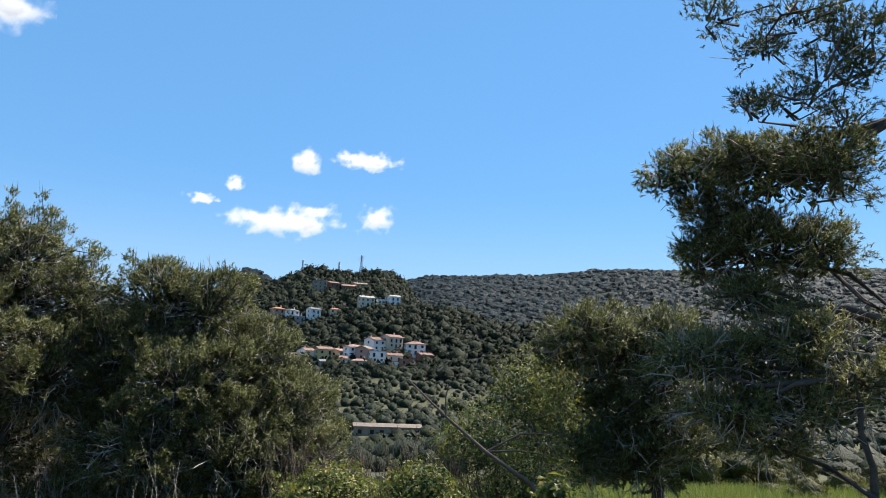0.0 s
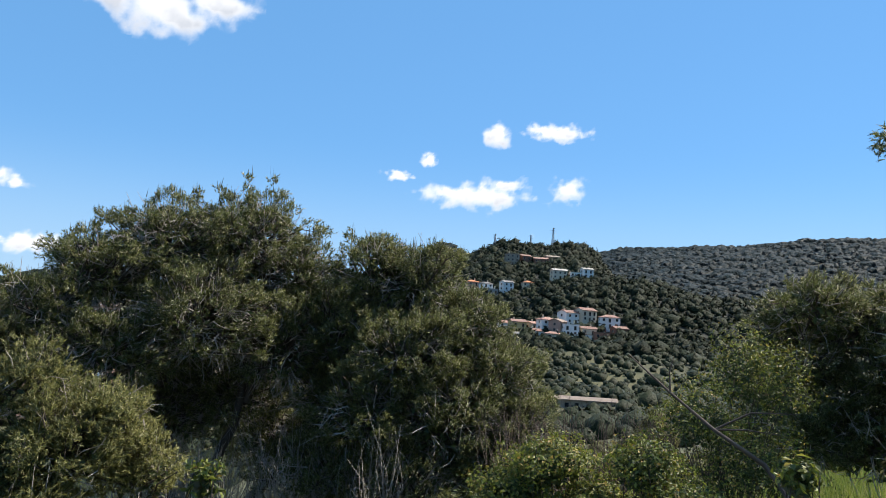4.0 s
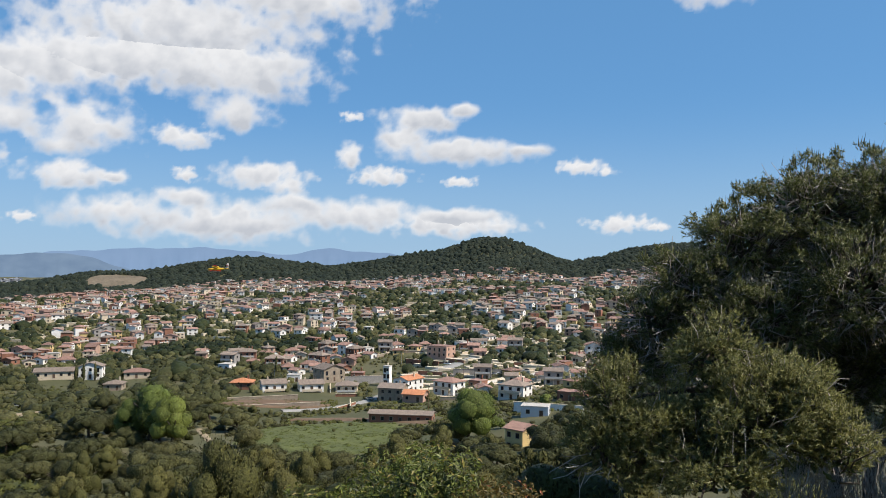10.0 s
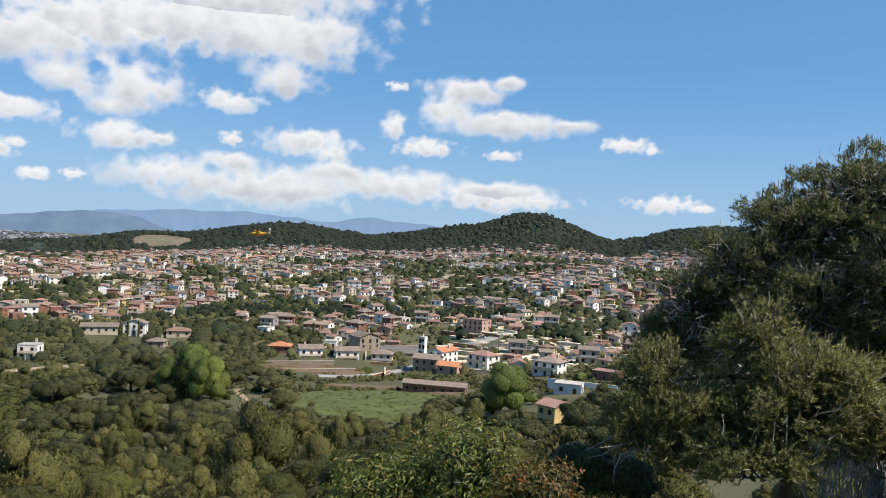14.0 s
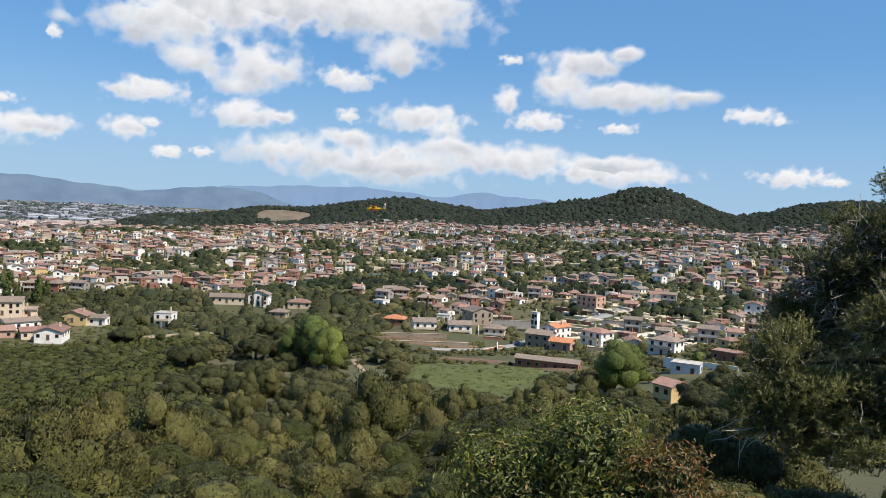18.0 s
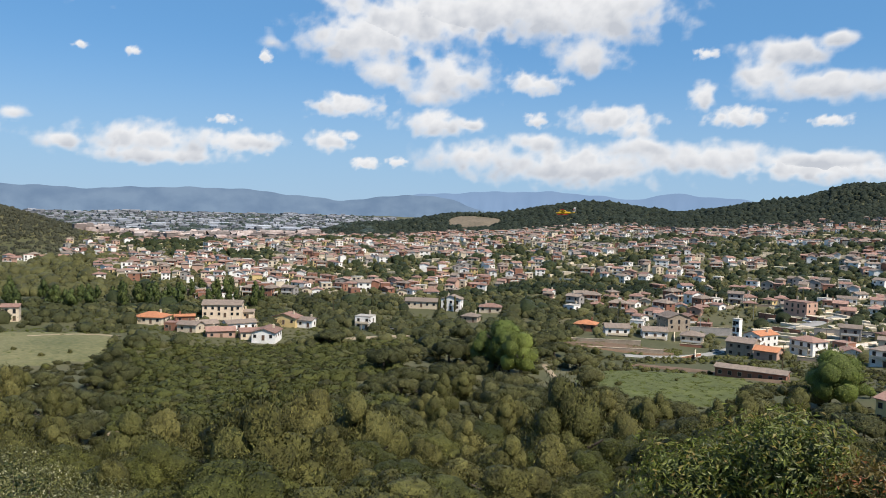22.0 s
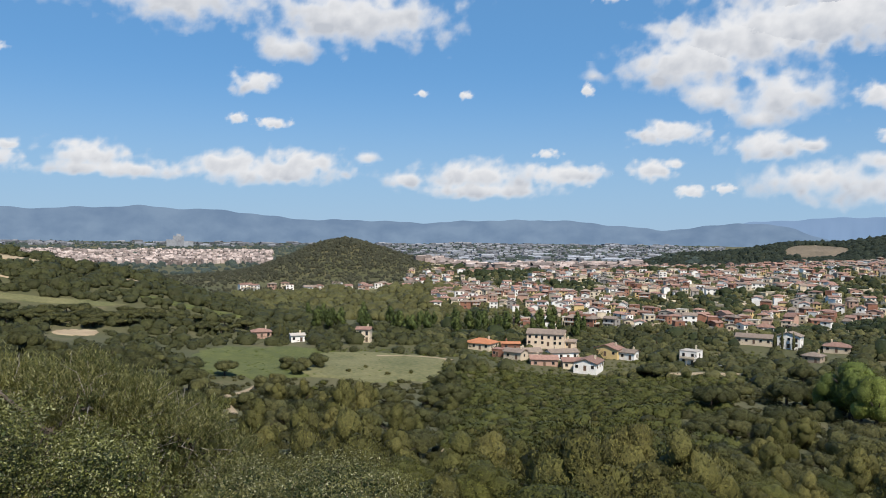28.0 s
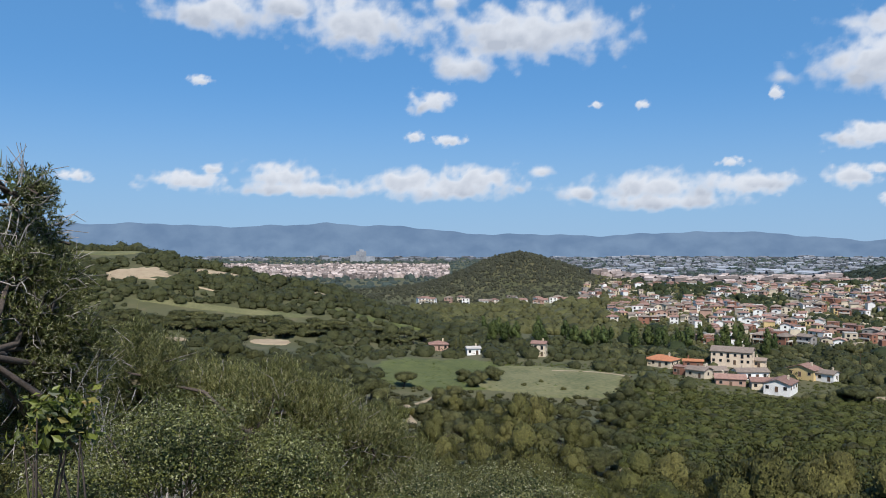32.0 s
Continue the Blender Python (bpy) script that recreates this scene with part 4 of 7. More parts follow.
def is_open(b, r, grow=1.0):
    x, y = -math.sin(radians(b)) * r, math.cos(radians(b)) * r
    if any((x - hx) ** 2 + (y - hy) ** 2 < hs * hs for hx, hy, hs in HOMES_NEAR.get((int(x // 40), int(y // 40)), ())):
        return True
    return any(((b - ob) / (ow * grow)) ** 2 + ((r - orr) / (od * grow)) ** 2 < 1 for ob, orr, ow, od in OPEN)


def woods(name, label, seed, count, where, size, level, material=None, sprays=0, avoid=None, spray=0.13, up=0.2, flat=0.45, height=1.0, open_too=False):
    """Woods too far to pick apart: many uneven clumps of foliage with loose sprays, in one piece."""
    rng = np.random.default_rng(seed)
    shapes = []
    for i in range(10):
        v = lumpy(level[0], seed + i, 0.5, 1.7)
        tri, nor = level[1], v
        if sprays:
            d = unit_rows(rng.normal(0, 1, (sprays, 3)))
            d[:, 2] = np.abs(d[:, 2]) * 1.1 - 0.25
            wob = np.array([1 + 0.5 * noise.fractal(Vector(q) * 1.7 + Vector(((seed + i) * 3.7, (seed + i) * 1.3, (seed + i) * 2.9)), 1.0, 2.0, 3) for q in d])
            q, f = leaf_tris(d * (wob * rng.uniform(0.75, 1.15, sprays))[:, None], d, spray, rng, up, 0.6)
            nor = np.concatenate([v, np.repeat(d + rng.normal(0, 0.34, d.shape), 3, 0)])
            k = len(v)
            v = np.concatenate([v * 0.76, q])
            tri = np.concatenate([tri, f + k])
        nor = unit_rows(unit_rows(nor) + np.array([0, 0, flat]))
        shapes.append((v, tri, nor))
    core_faces = len(level[1])
    V, F, N, base, n, tries = [], [], [], 0, 0, 0
    while n < count and tries < count * 12:
        tries += 400
        b, r = where(rng, 400)
        keep = np.array([(open_too or not is_open(bb, rr)) and not (avoid and avoid(bb, rr)) for bb, rr in zip(b, r)])
        b, r = b[keep], r[keep]
        x, y = -np.sin(np.radians(b)) * r, np.cos(np.radians(b)) * r
        z = ground(x, y)
        for i in range(len(b)):
            s = size * min(2.1, math.exp(rng.normal(-0.08, 0.36)))
            t = rng.uniform(0, 6.28)
            v, tri, nor = shapes[rng.integers(10)]
            v = v * np.array([s, s, s * rng.uniform(0.7, 1.1) * height])
            c, k = math.cos(t), math.sin(t)
            V.append(np.column_stack([v[:, 0] * c - v[:, 1] * k + x[i], v[:, 0] * k + v[:, 1] * c + y[i], v[:, 2] + z[i] + s * 0.4 * height]))
            N.append(np.column_stack([nor[:, 0] * c - nor[:, 1] * k, nor[:, 0] * k + nor[:, 1] * c, nor[:, 2]]))
            F.append(tri + base)
            base += len(v)
            n += 1
    me = fast_mesh(name, np.concatenate(V), np.concatenate(F), material or WOOD_FAR, True)
    if sprays:
        me.materials.append(MASS[(material or WOOD_FAR).name])
        me.polygons.foreach_set("material_index", np.tile(np.arange(core_faces + sprays) < core_faces, n).astype(np.int32))
    rounded(me, np.concatenate(N))
    return tagged(new(name, me), label, "woods", kind="stuff")


def box(b0, b1, r0, r1):
    def where(rng, n):
        return rng.uniform(b0, b1, n), np.sqrt(rng.uniform(r0 * r0, r1 * r1, n))
    return where


def heap(b, r, across, along):
    def where(rng, n):
        return b + np.degrees(rng.normal(0, across, n) / r), r + rng.normal(0, along, n)
    return where


# ---- buildings ----
def part(name, me, parent, label=""):
    ob = new(name, me)
    ob.parent = parent
    if label:
        ob["label"] = label
    return ob


def solid(name, verts, faces, *materials, slots=None):
    me = bpy.data.meshes.new(name)
    me.from_pydata(verts, [], faces)
    for m in materials:
        me.materials.append(m)
    if slots:
        me.polygons.foreach_set("material_index", slots)
    return me


def block(x0, x1, y0, y1, z0, z1):
    v = [(x, y, z) for z in (z0, z1) for x, y in ((x0, y0), (x1, y0), (x1, y1), (x0, y1))]
    f = [(3, 2, 1, 0), (4, 5, 6, 7), (0, 1, 5, 4), (1, 2, 6, 5), (2, 3, 7, 6), (3, 0, 4, 7)]
    return v, f


def blocks(name, boxes, *materials, slots=None):
    V, F, S = [], [], []
    for i, b in enumerate(boxes):
        v, f = block(*b)
        F += [tuple(k + len(V) for k in q) for q in f]
        V += v
        S += [slots[i] if slots else 0] * 6
    return solid(name, V, F, *materials, slots=S if slots else None)


def roof_mesh(kind, w, d, z, rise, over, material, along_x=True):
    """A tiled roof of real thickness over a house w by d, its eaves at z."""
    a, b, t = w / 2 + over, d / 2 + over, 0.22
    drop = over * rise / (d / 2 if along_x else w / 2)
    if kind == "flat":
        v, f = block(-a + over * 0.6, a - over * 0.6, -b + over * 0.6, b - over * 0.6, z, z + 0.3)
        return solid("roof", v, f, material)
    if kind == "hip":
        k = max(0.0, a - b)
        top = [(-k, 0, z + rise), (k, 0, z + rise)] if a >= b else [(0, -(b - a), z + rise), (0, b - a, z + rise)]
        low = [(-a, -b, z - drop), (a, -b, z - drop), (a, b, z - drop), (-a, b, z - drop)]
        under = [(x, y, zz - t) for x, y, zz in low]
        v = low + top + under
        f = [(0, 1, 5, 4), (2, 3, 4, 5), (1, 2, 5), (3, 0, 4)] if a >= b else [(0, 1, 4), (1, 2, 5, 4), (2, 3, 5), (3, 0, 4, 5)]
        f += [(0, 6, 7, 1), (1, 7, 8, 2), (2, 8, 9, 3), (3, 9, 6, 0), (9, 8, 7, 6)]
        return solid("roof", v, f, material)
    s = [(-a, -b, z - drop), (-a, 0, z + rise), (-a, b, z - drop), (a, -b, z - drop), (a, 0, z + rise), (a, b, z - drop)]
    if not along_x:
        s = [(-a, -b, z - drop), (0, -b, z + rise), (a, -b, z - drop), (-a, b, z - drop), (0, b, z + rise), (a, b, z - drop)]
    v = s + [(x, y, zz + t) for x, y, zz in s]
    f = [(0, 3, 4, 1), (1, 4, 5, 2), (6, 7, 10, 9), (7, 8, 11, 10), (0, 1, 7, 6), (1, 2, 8, 7), (3, 9, 10, 4), (4, 10, 11, 5), (0, 6, 9, 3), (2, 5, 11, 8)]
    if along_x:
        f = [q[::-1] for q in f]
    return solid("roof", v, f, material)


def wall_mesh(kind, w, d, h, rise, material, along_x=True):
    a, b, low = w / 2, d / 2, -4.0
    v = [(-a, -b, low), (a, -b, low), (a, b, low), (-a, b, low), (-a, -b, h), (a, -b, h), (a, b, h), (-a, b, h)]
    f = [(0, 1, 5, 4), (2, 3, 7, 6), (4, 5, 6, 7)]
    if kind == "gable" and along_x:
        v += [(-a, 0, h + rise), (a, 0, h + rise)]
        f = [(0, 1, 5, 4), (2, 3, 7, 6), (1, 2, 6, 9, 5), (3, 0, 4, 8, 7)]
    elif kind == "gable":
        v += [(0, -b, h + rise), (0, b, h + rise)]
        f = [(0, 1, 5, 8, 4), (2, 3, 7, 9, 6), (1, 2, 6, 5), (3, 0, 4, 7)]
    else:
        f += [(1, 2, 6, 5), (3, 0, 4, 7)]
    return solid("wall", v, f, material)


def inset_mesh(name, w, h, rim, proud, back, front, edge):
    """A window or door leaf: a proud frame round a panel that is set back, in one piece."""
    xs, zs = (-w / 2 - rim, -w / 2, w / 2, w / 2 + rim), (-rim, 0, h, h + rim)
    outer = [(xs[0], zs[0]), (xs[3], zs[0]), (xs[3], zs[3]), (xs[0], zs[3])]
    inner = [(xs[1], zs[1]), (xs[2], zs[1]), (xs[2], zs[2]), (xs[1], zs[2])]
    v = [(x, 0.03, z) for x, z in outer] + [(x, -proud, z) for x, z in outer] + [(x, -proud, z) for x, z in inner] + [(x, -back, z) for x, z in inner]
    f, s = [], []
    for a, b, m in ((0, 4, 1), (4, 8, 1), (8, 12, 1)):
        for i in range(4):
            f.append((a + i, a + (i + 1) % 4, b + (i + 1) % 4, b + i))
            s.append(m)
    f.append((12, 13, 14, 15))
    s.append(0)
    return solid(name, v, f, front, edge, slots=s)


def window_mesh(w, h, key={}):
    """A window: frame and dark pane set back in it."""
    if (w, h) not in key:
        key[w, h] = inset_mesh("window", w, h, 0.10, 0.09, 0.02, GLASS, FRAME)
    return key[w, h]


def stepped(name, rings, material):
    """A pier of stacked rectangles, in one piece: half width, half depth, height of each step."""
    v = [(x * a, y * b, z) for a, b, z in rings for x, y in ((-1, -1), (1, -1), (1, 1), (-1, 1))]
    f = [(i * 4 + k, i * 4 + (k + 1) % 4, i * 4 + 4 + (k + 1) % 4, i * 4 + 4 + k) for i in range(len(rings) - 1) for k in range(4)]
    n = len(v)
    return solid(name, v, f + [(n - 4, n - 3, n - 2, n - 1)], material)


def house(name, w, d, storeys, roof, wall, tiles, label, seed=0, along_x=True, rise=None, far=False, porch=False, chimney=True, dark_front=False, sides=True, category="house"):
    """A house at the origin, its front to -y: walls, roof, each window, door, chimney, porch or balcony."""
    rng = random.Random(seed)
    root = new(name)
    root.empty_display_size = 0.5
    h = 2.9 * storeys + 0.3
    rise = rise if rise is not None else (d if along_x else w) * 0.5 * 0.34
    part("wall", wall_mesh(roof, w, d, h, rise, WALLS[wall], along_x), root)
    part("roof", roof_mesh(roof, w, d, h, rise, 0.55 if roof != "flat" else 0.3, ROOFS[tiles], along_x), root)
    wide = 1.5 if far else 1.15
    for s in range(storeys):
        n = max(2, int(w / (5.5 if far else 3.1)))
        for i in range(n):
            x = (i + 0.5) * w / n - w / 2 + rng.uniform(-0.3, 0.3)
            if s == 0 and i == n // 2 and not far:
                continue
            tall = 1.25 if rng.random() < 0.6 or s == 0 else 2.0
            o = part("window", window_mesh(wide, tall), root)
            o.location = (x, -d / 2, s * 2.9 + (1.0 if tall < 1.5 else 0.3))
        if sides:
            m = max(1, int(d / (7 if far else 4.2)))
            for i in range(m):
                for side in ((1,) if far else (1, -1)):
                    o = part("window", window_mesh(wide, 1.25), root)
                    o.location = (side * w / 2, (i + 0.5) * d / m - d / 2, s * 2.9 + 1.0)
                    o.rotation_euler.z = radians(90 * side)
    if not far:
        door = part("door", inset_mesh("door", 1.1, 2.1, 0.1, 0.1, 0.04, WOODEN, FRAME), root, "dark wooden front door")
        door.location = ((w / max(2, int(w / 3.1))) * 0.5 if int(w / 3.1) % 2 == 0 else 0, -d / 2, 0)
    if chimney:
        c = part("chimney", stepped("chimney", [(0.35, 0.3, 0), (0.35, 0.3, 1.5), (0.45, 0.4, 1.5), (0.45, 0.4, 1.62), (0.2, 0.2, 1.62), (0.2, 0.2, 1.9)], WALLS["brick"] if wall == "brick" else WALLS["cream"]), root)
        c.location = (w * rng.choice((-0.22, 0.25)), d * 0.12, h + rise * 0.55)
    if porch:
        z = 2.9 * (storeys - 1)
        part("balcony", blocks("balcony", [(-w * 0.42, w * 0.42, -d / 2 - 1.6, -d / 2, z - 0.05, z + 0.18)], WALLS["cream"]), root, "pale concrete balcony slab")
        for k in (-0.4, 0.0, 0.4):
            part("post", blocks("post", [(w * k - 0.12, w * k + 0.12, -d / 2 - 1.55, -d / 2 - 1.3, -4 if z > 0 else -2, z)], WALLS["cream"]), root)
        part("parapet", blocks("parapet", [(-w * 0.42, w * 0.42, -d / 2 - 1.62, -d / 2 - 1.52, z + 0.18, z + 1.0)], TRIM if wall != "white" else WALLS["cream"]), root)
    return tagged(root, label, category)


def set_at(ob, bearing, r, face=0.0, lift=0.0):
    """Stands a building on the ground, its front to the viewer and turned by face degrees."""
    ob.matrix_basis = Matrix.Translation(at(bearing, r, lift)) @ Matrix.Rotation(radians(bearing + face), 4, "Z")
    return ob


TOWN = "houses of the town"
def home(bearing, r, w, d, storeys, roof, wall, tiles, label, face=0.0, lift=0.4, **more):
    built(bearing, r, max(w, d) * 0.62)
    ob = set_at(house("house", w, d, storeys, roof, wall, tiles, label, int(bearing * 10 + r), **more), bearing, r, face, lift)
    ob["group"] = TOWN
    return ob


# the farm and houses below the hill
home(94.7, 414, 19, 11, 2, "gable", "manor", "brown", "old cream farmhouse with a weathered brown tiled roof", -8, 1.5)
home(93.0, 417, 6, 6, 1, "gable", "manor", "brown", "low cream annexe with a brown tiled roof beside the farmhouse", -8)
home(99.4, 394, 14, 11, 1, "hip", "cream", "orange", "low house with a bright orange tiled roof", -25, 0.5)
home(97.3, 396, 9, 4, 1, "gable", "brick", "orange", "narrow brick shed with an orange tiled roof", 5)
home(98.1, 372, 5, 6, 1, "flat", "brick", "terracotta", "small brick annexe with a terracotta roof", -20)
home(96.9, 366, 9, 7, 1, "gable", "cream", "brown", "low cottage with a brown tiled roof behind trees", -30)
home(96.0, 376, 11, 8, 1, "gable", "cream", "brown", "rough cream barn with a brown tiled roof", 18, -0.5)
home(93.6, 374, 14, 7, 1, "gable", "white", "brown", "long white outbuilding with a brown tiled roof", 22, 0.3)
home(94.9, 358, 12, 8, 1, "gable", "pink", "terracotta", "low farm building with patched terracotta roofs", 6, -0.6)
home(92.8, 355, 10, 7, 1, "gable", "cream", "terracotta", "cottage with a terracotta roof among the farm buildings", 10, 0.2)
home(91.7, 350, 10, 13, 1, "gable", "white", "terracotta", "white gabled house with a pale terracotta roof", -14, 1.4, along_x=False)
home(90.3, 388, 12, 9, 1, "gable", "ochre", "terracotta", "yellow ochre house with a tiled roof", -22, 1.2, along_x=False)
home(88.9, 386, 8, 7, 1, "gable", "white", "brown", "small white house with a brown roof", -22)
home(84.7, 386, 8, 8, 2, "flat", "white", "pale", "white cubic house with a roof terrace", -20, 0.2, porch=True)
home(107.9, 398, 7, 6, 2, "gable", "cream", "terracotta", "cream house with a terracotta roof among trees", -10)
home(115.2, 430, 10, 8, 1, "hip", "pink", "terracotta", "low house with a terracotta hip roof behind cypresses", 5)
home(112.7, 412, 7, 5, 1, "gable", "white", "pale", "small white outbuilding by the meadow", 12)
# houses along the valley road
home(54.05, 352, 11, 9, 2, "hip", "white", "terracotta", "white house with a terracotta hip roof", -38, 0.0, porch=True)
home(49.3, 324, 11, 9, 2, "hip", "white", "brown", "white house with dark red shutters and a brown hip roof", -25, -0.5, porch=True)
home(57.0, 372, 8, 13, 2, "gable", "white", "orange", "white house with an orange tiled roof", -35, -0.5, along_x=False)
home(58.5, 392, 3.2, 3.2, 3, "flat", "white", "pale", "slim white tower with small windows", -25, 0.5, chimney=False, sides=False, category="tower")
home(58.1, 350, 11, 9, 2, "gable", "stone", "brown", "brown rendered house with a brown tiled roof", -18, -0.6)
home(56.5, 338, 9, 8, 1, "gable", "pink", "orange", "low annexe with a bright orange roof", -18, 0.3)
home(57.5, 288, 23, 6.5, 1, "gable", "brick", "brown", "long low stable with a brown corrugated roof", -12, -0.3, rise=0.9, chimney=False, category="stable")
home(54.6, 458, 13, 10, 2, "flat", "pink", "terracotta", "salmon pink flat-roofed house above a brick wall", -32, 1.5)
home(62.7, 404, 12, 11, 2, "gable", "stone", "brown", "brown rendered house with a gabled brown roof", 30, 0.3, along_x=False)
home(64.0, 379, 11, 9, 1, "gable", "white", "brown", "white bungalow with a grey-brown roof", 8, 0.3, porch=True)
home(66.6, 378, 11, 9, 1, "gable", "white", "brown", "long white bungalow with a brown roof and a veranda", 8, 0.5, porch=True)
home(68.7, 389, 10, 9, 1, "hip", "brick", "orange", "brick house with an orange hip roof", -10, 0.5)
home(61.4, 381, 10, 9, 1, "hip", "cream", "brown", "cream house with a brown hip roof", -5, 0.2, porch=True)
home(73.9, 306, 7, 5, 2, "flat", "cream", "pale", "tall cream house with a roof terrace at the wood's edge", -18, -1.0, porch=True)
home(48.9, 214, 6, 7, 2, "gable", "ochre", "terracotta", "sunlit ochre house at the edge of the fields", -40, -1.6, chimney=False)
home(47.9, 264, 9, 6, 1, "flat", "block", "pale", "pale blue-grey block house with small square windows", -8, 0.0, chimney=False)
home(45.2, 300, 10, 7, 1, "flat", "brick", "terracotta", "low brick house with a flat roof", -20, 0.0)
home(78.4, 442, 11, 8, 2, "gable", "white", "brown", "white gabled house with a brown roof", -12, 0.4, along_x=False)
home(80.6, 446, 18, 9, 1, "gable", "cream", "brown", "long low cream house with a brown roof", -6, 0.6)
home(75.6, 438, 12, 9, 1, "hip", "cream", "terracotta", "cream bungalow with a tiled hip roof", -5, 0.4)
home(77.0, 402, 8, 8, 1, "hip", "stone", "brown", "small stone house with a brown hip roof", -15, 0.2)
# the hamlet on the opposite hillside: tiers of houses stepping up the slope
OPPOSITE = "houses on the opposite hillside"
for hb, hr, hw, hd, hs, hroof, hwall, htile, hface in (
        (4.6, 446, 10, 9, 2, "gable", "white", "terracotta", 40), (3.4, 450, 11, 9, 2, "gable", "cream", "terracotta", 40), (1.7, 440, 12, 8, 2, "hip", "white", "terracotta", 8),
        (6.1, 436, 10, 8, 2, "hip", "white", "terracotta", 28), (7.2, 441, 8, 8, 1, "gable", "cream", "terracotta", 55), (8.2, 436, 9, 8, 2, "gable", "ochre", "terracotta", 20),
        (9.3, 446, 9, 8, 1, "gable", "white", "terracotta", 35), (10.3, 441, 9, 7, 1, "hip", "cream", "brown", 10), (5.3, 430, 9, 8, 2, "gable", "pink", "brown", 65),
        (4.4, 424, 9, 7, 2, "flat", "white", "pale", 12), (3.2, 428, 9, 7, 1, "gable", "cream", "terracotta", 20), (2.2, 423, 9, 6, 1, "flat", "brick", "terracotta", 5),
        (6.9, 425, 9, 7, 1, "gable", "white", "terracotta", 48), (8.0, 421, 8, 6, 1, "gable", "grey", "grey", 15), (5.6, 415, 10, 6, 1, "hip", "cream", "terracotta", 8),
        (3.6, 412, 11, 6, 1, "flat", "white", "terracotta", 4), (1.0, 431, 8, 7, 1, "gable", "brick", "terracotta", 30)):
    home(hb, hr, hw * 0.9, hd * 0.9, hs, hroof, hwall, htile, f"{hwall} house with a {htile} roof in the hillside hamlet", hface, 0.5)["group"] = OPPOSITE
for hb, hr, hw, hd, hs, hroof, hwall, htile, hface in (
        (11.6, 556, 10, 8, 2, "hip", "pink", "orange", 20), (10.6, 548, 9, 7, 2, "hip", "white", "grey", 35), (10.1, 541, 8, 6, 1, "flat", "grey", "pale", 15),
        (9.1, 548, 9, 8, 2, "gable", "white", "grey", 30), (7.6, 556, 9, 8, 1, "hip", "cream", "orange", 10),
        (5.4, 562, 12, 9, 2, "gable", "cream", "pale", 20), (4.2, 566, 10, 7, 1, "flat", "white", "pale", 10), (3.4, 564, 9, 7, 2, "gable", "white", "pale", 25)):
    home(hb, hr, hw * 0.85, hd * 0.85, hs, hroof, hwall, htile, f"{hwall} villa with a {htile} roof among hillside trees", hface, 0.8)["group"] = OPPOSITE
for hb, hr, hw, hd, hs, hroof, hwall, htile, hface in (
        (8.8, 640, 12, 10, 3, "flat", "stone", "brown", 10), (7.9, 648, 10, 9, 2, "gable", "brick", "terracotta", 30), (6.7, 646, 13, 9, 1, "gable", "brick", "terracotta", 5),
        (5.9, 655, 12, 8, 1, "gable", "pink", "brown", 15)):
    home(hb, hr, hw * 0.9, hd * 0.9, hs, hroof, hwall, htile, f"{hwall} building below the ridge with the pylons", hface, 1.0)["group"] = OPPOSITE
home(3.4, 246, 20, 5, 1, "gable", "stone", "brown", "long low overgrown stone farm shed in the small valley", 6, -1.2, rise=0.7, chimney=False, category="shed")

STYLES = (("gable", "white", "terracotta"), ("hip", "white", "terracotta"), ("gable", "white", "terracotta"), ("hip", "cream", "terracotta"), ("gable", "pink", "terracotta"),
          ("flat", "white", "pale"), ("gable", "brick", "terracotta"), ("hip", "brick", "brown"), ("gable", "white", "brown"), ("hip", "ochre", "terracotta"),
          ("gable", "grey", "brown"), ("gable", "white", "terracotta"), ("hip", "pink", "brown"), ("flat", "white", "terracotta"), ("gable", "cream", "brown"), ("flat", "brick", "terracotta"))
WORDS = {"white": "white rendered", "cream": "cream rendered", "pink": "salmon pink", "brick": "red brick", "ochre": "yellow ochre", "grey": "grey rendered",
         "terracotta": "terracotta tiled", "brown": "weathered brown tiled", "orange": "bright orange tiled", "pale": "pale flat", "grey_roof": "grey"}


def gathered(ob):
    """The corners, faces and materials of a house with all its parts, as arrays."""
    V, F, M, base = [], [], [], 0
    for o in ob.children:
        m = Matrix.LocRotScale(o.location, o.rotation_euler, o.scale)
        V += [tuple(m @ v.co) for v in o.data.vertices]
        for p in o.data.polygons:
            F.append([k + base for k in p.vertices])
            M.append(o.data.materials[p.material_index])
        base += len(o.data.vertices)
    return np.array(V), F, M


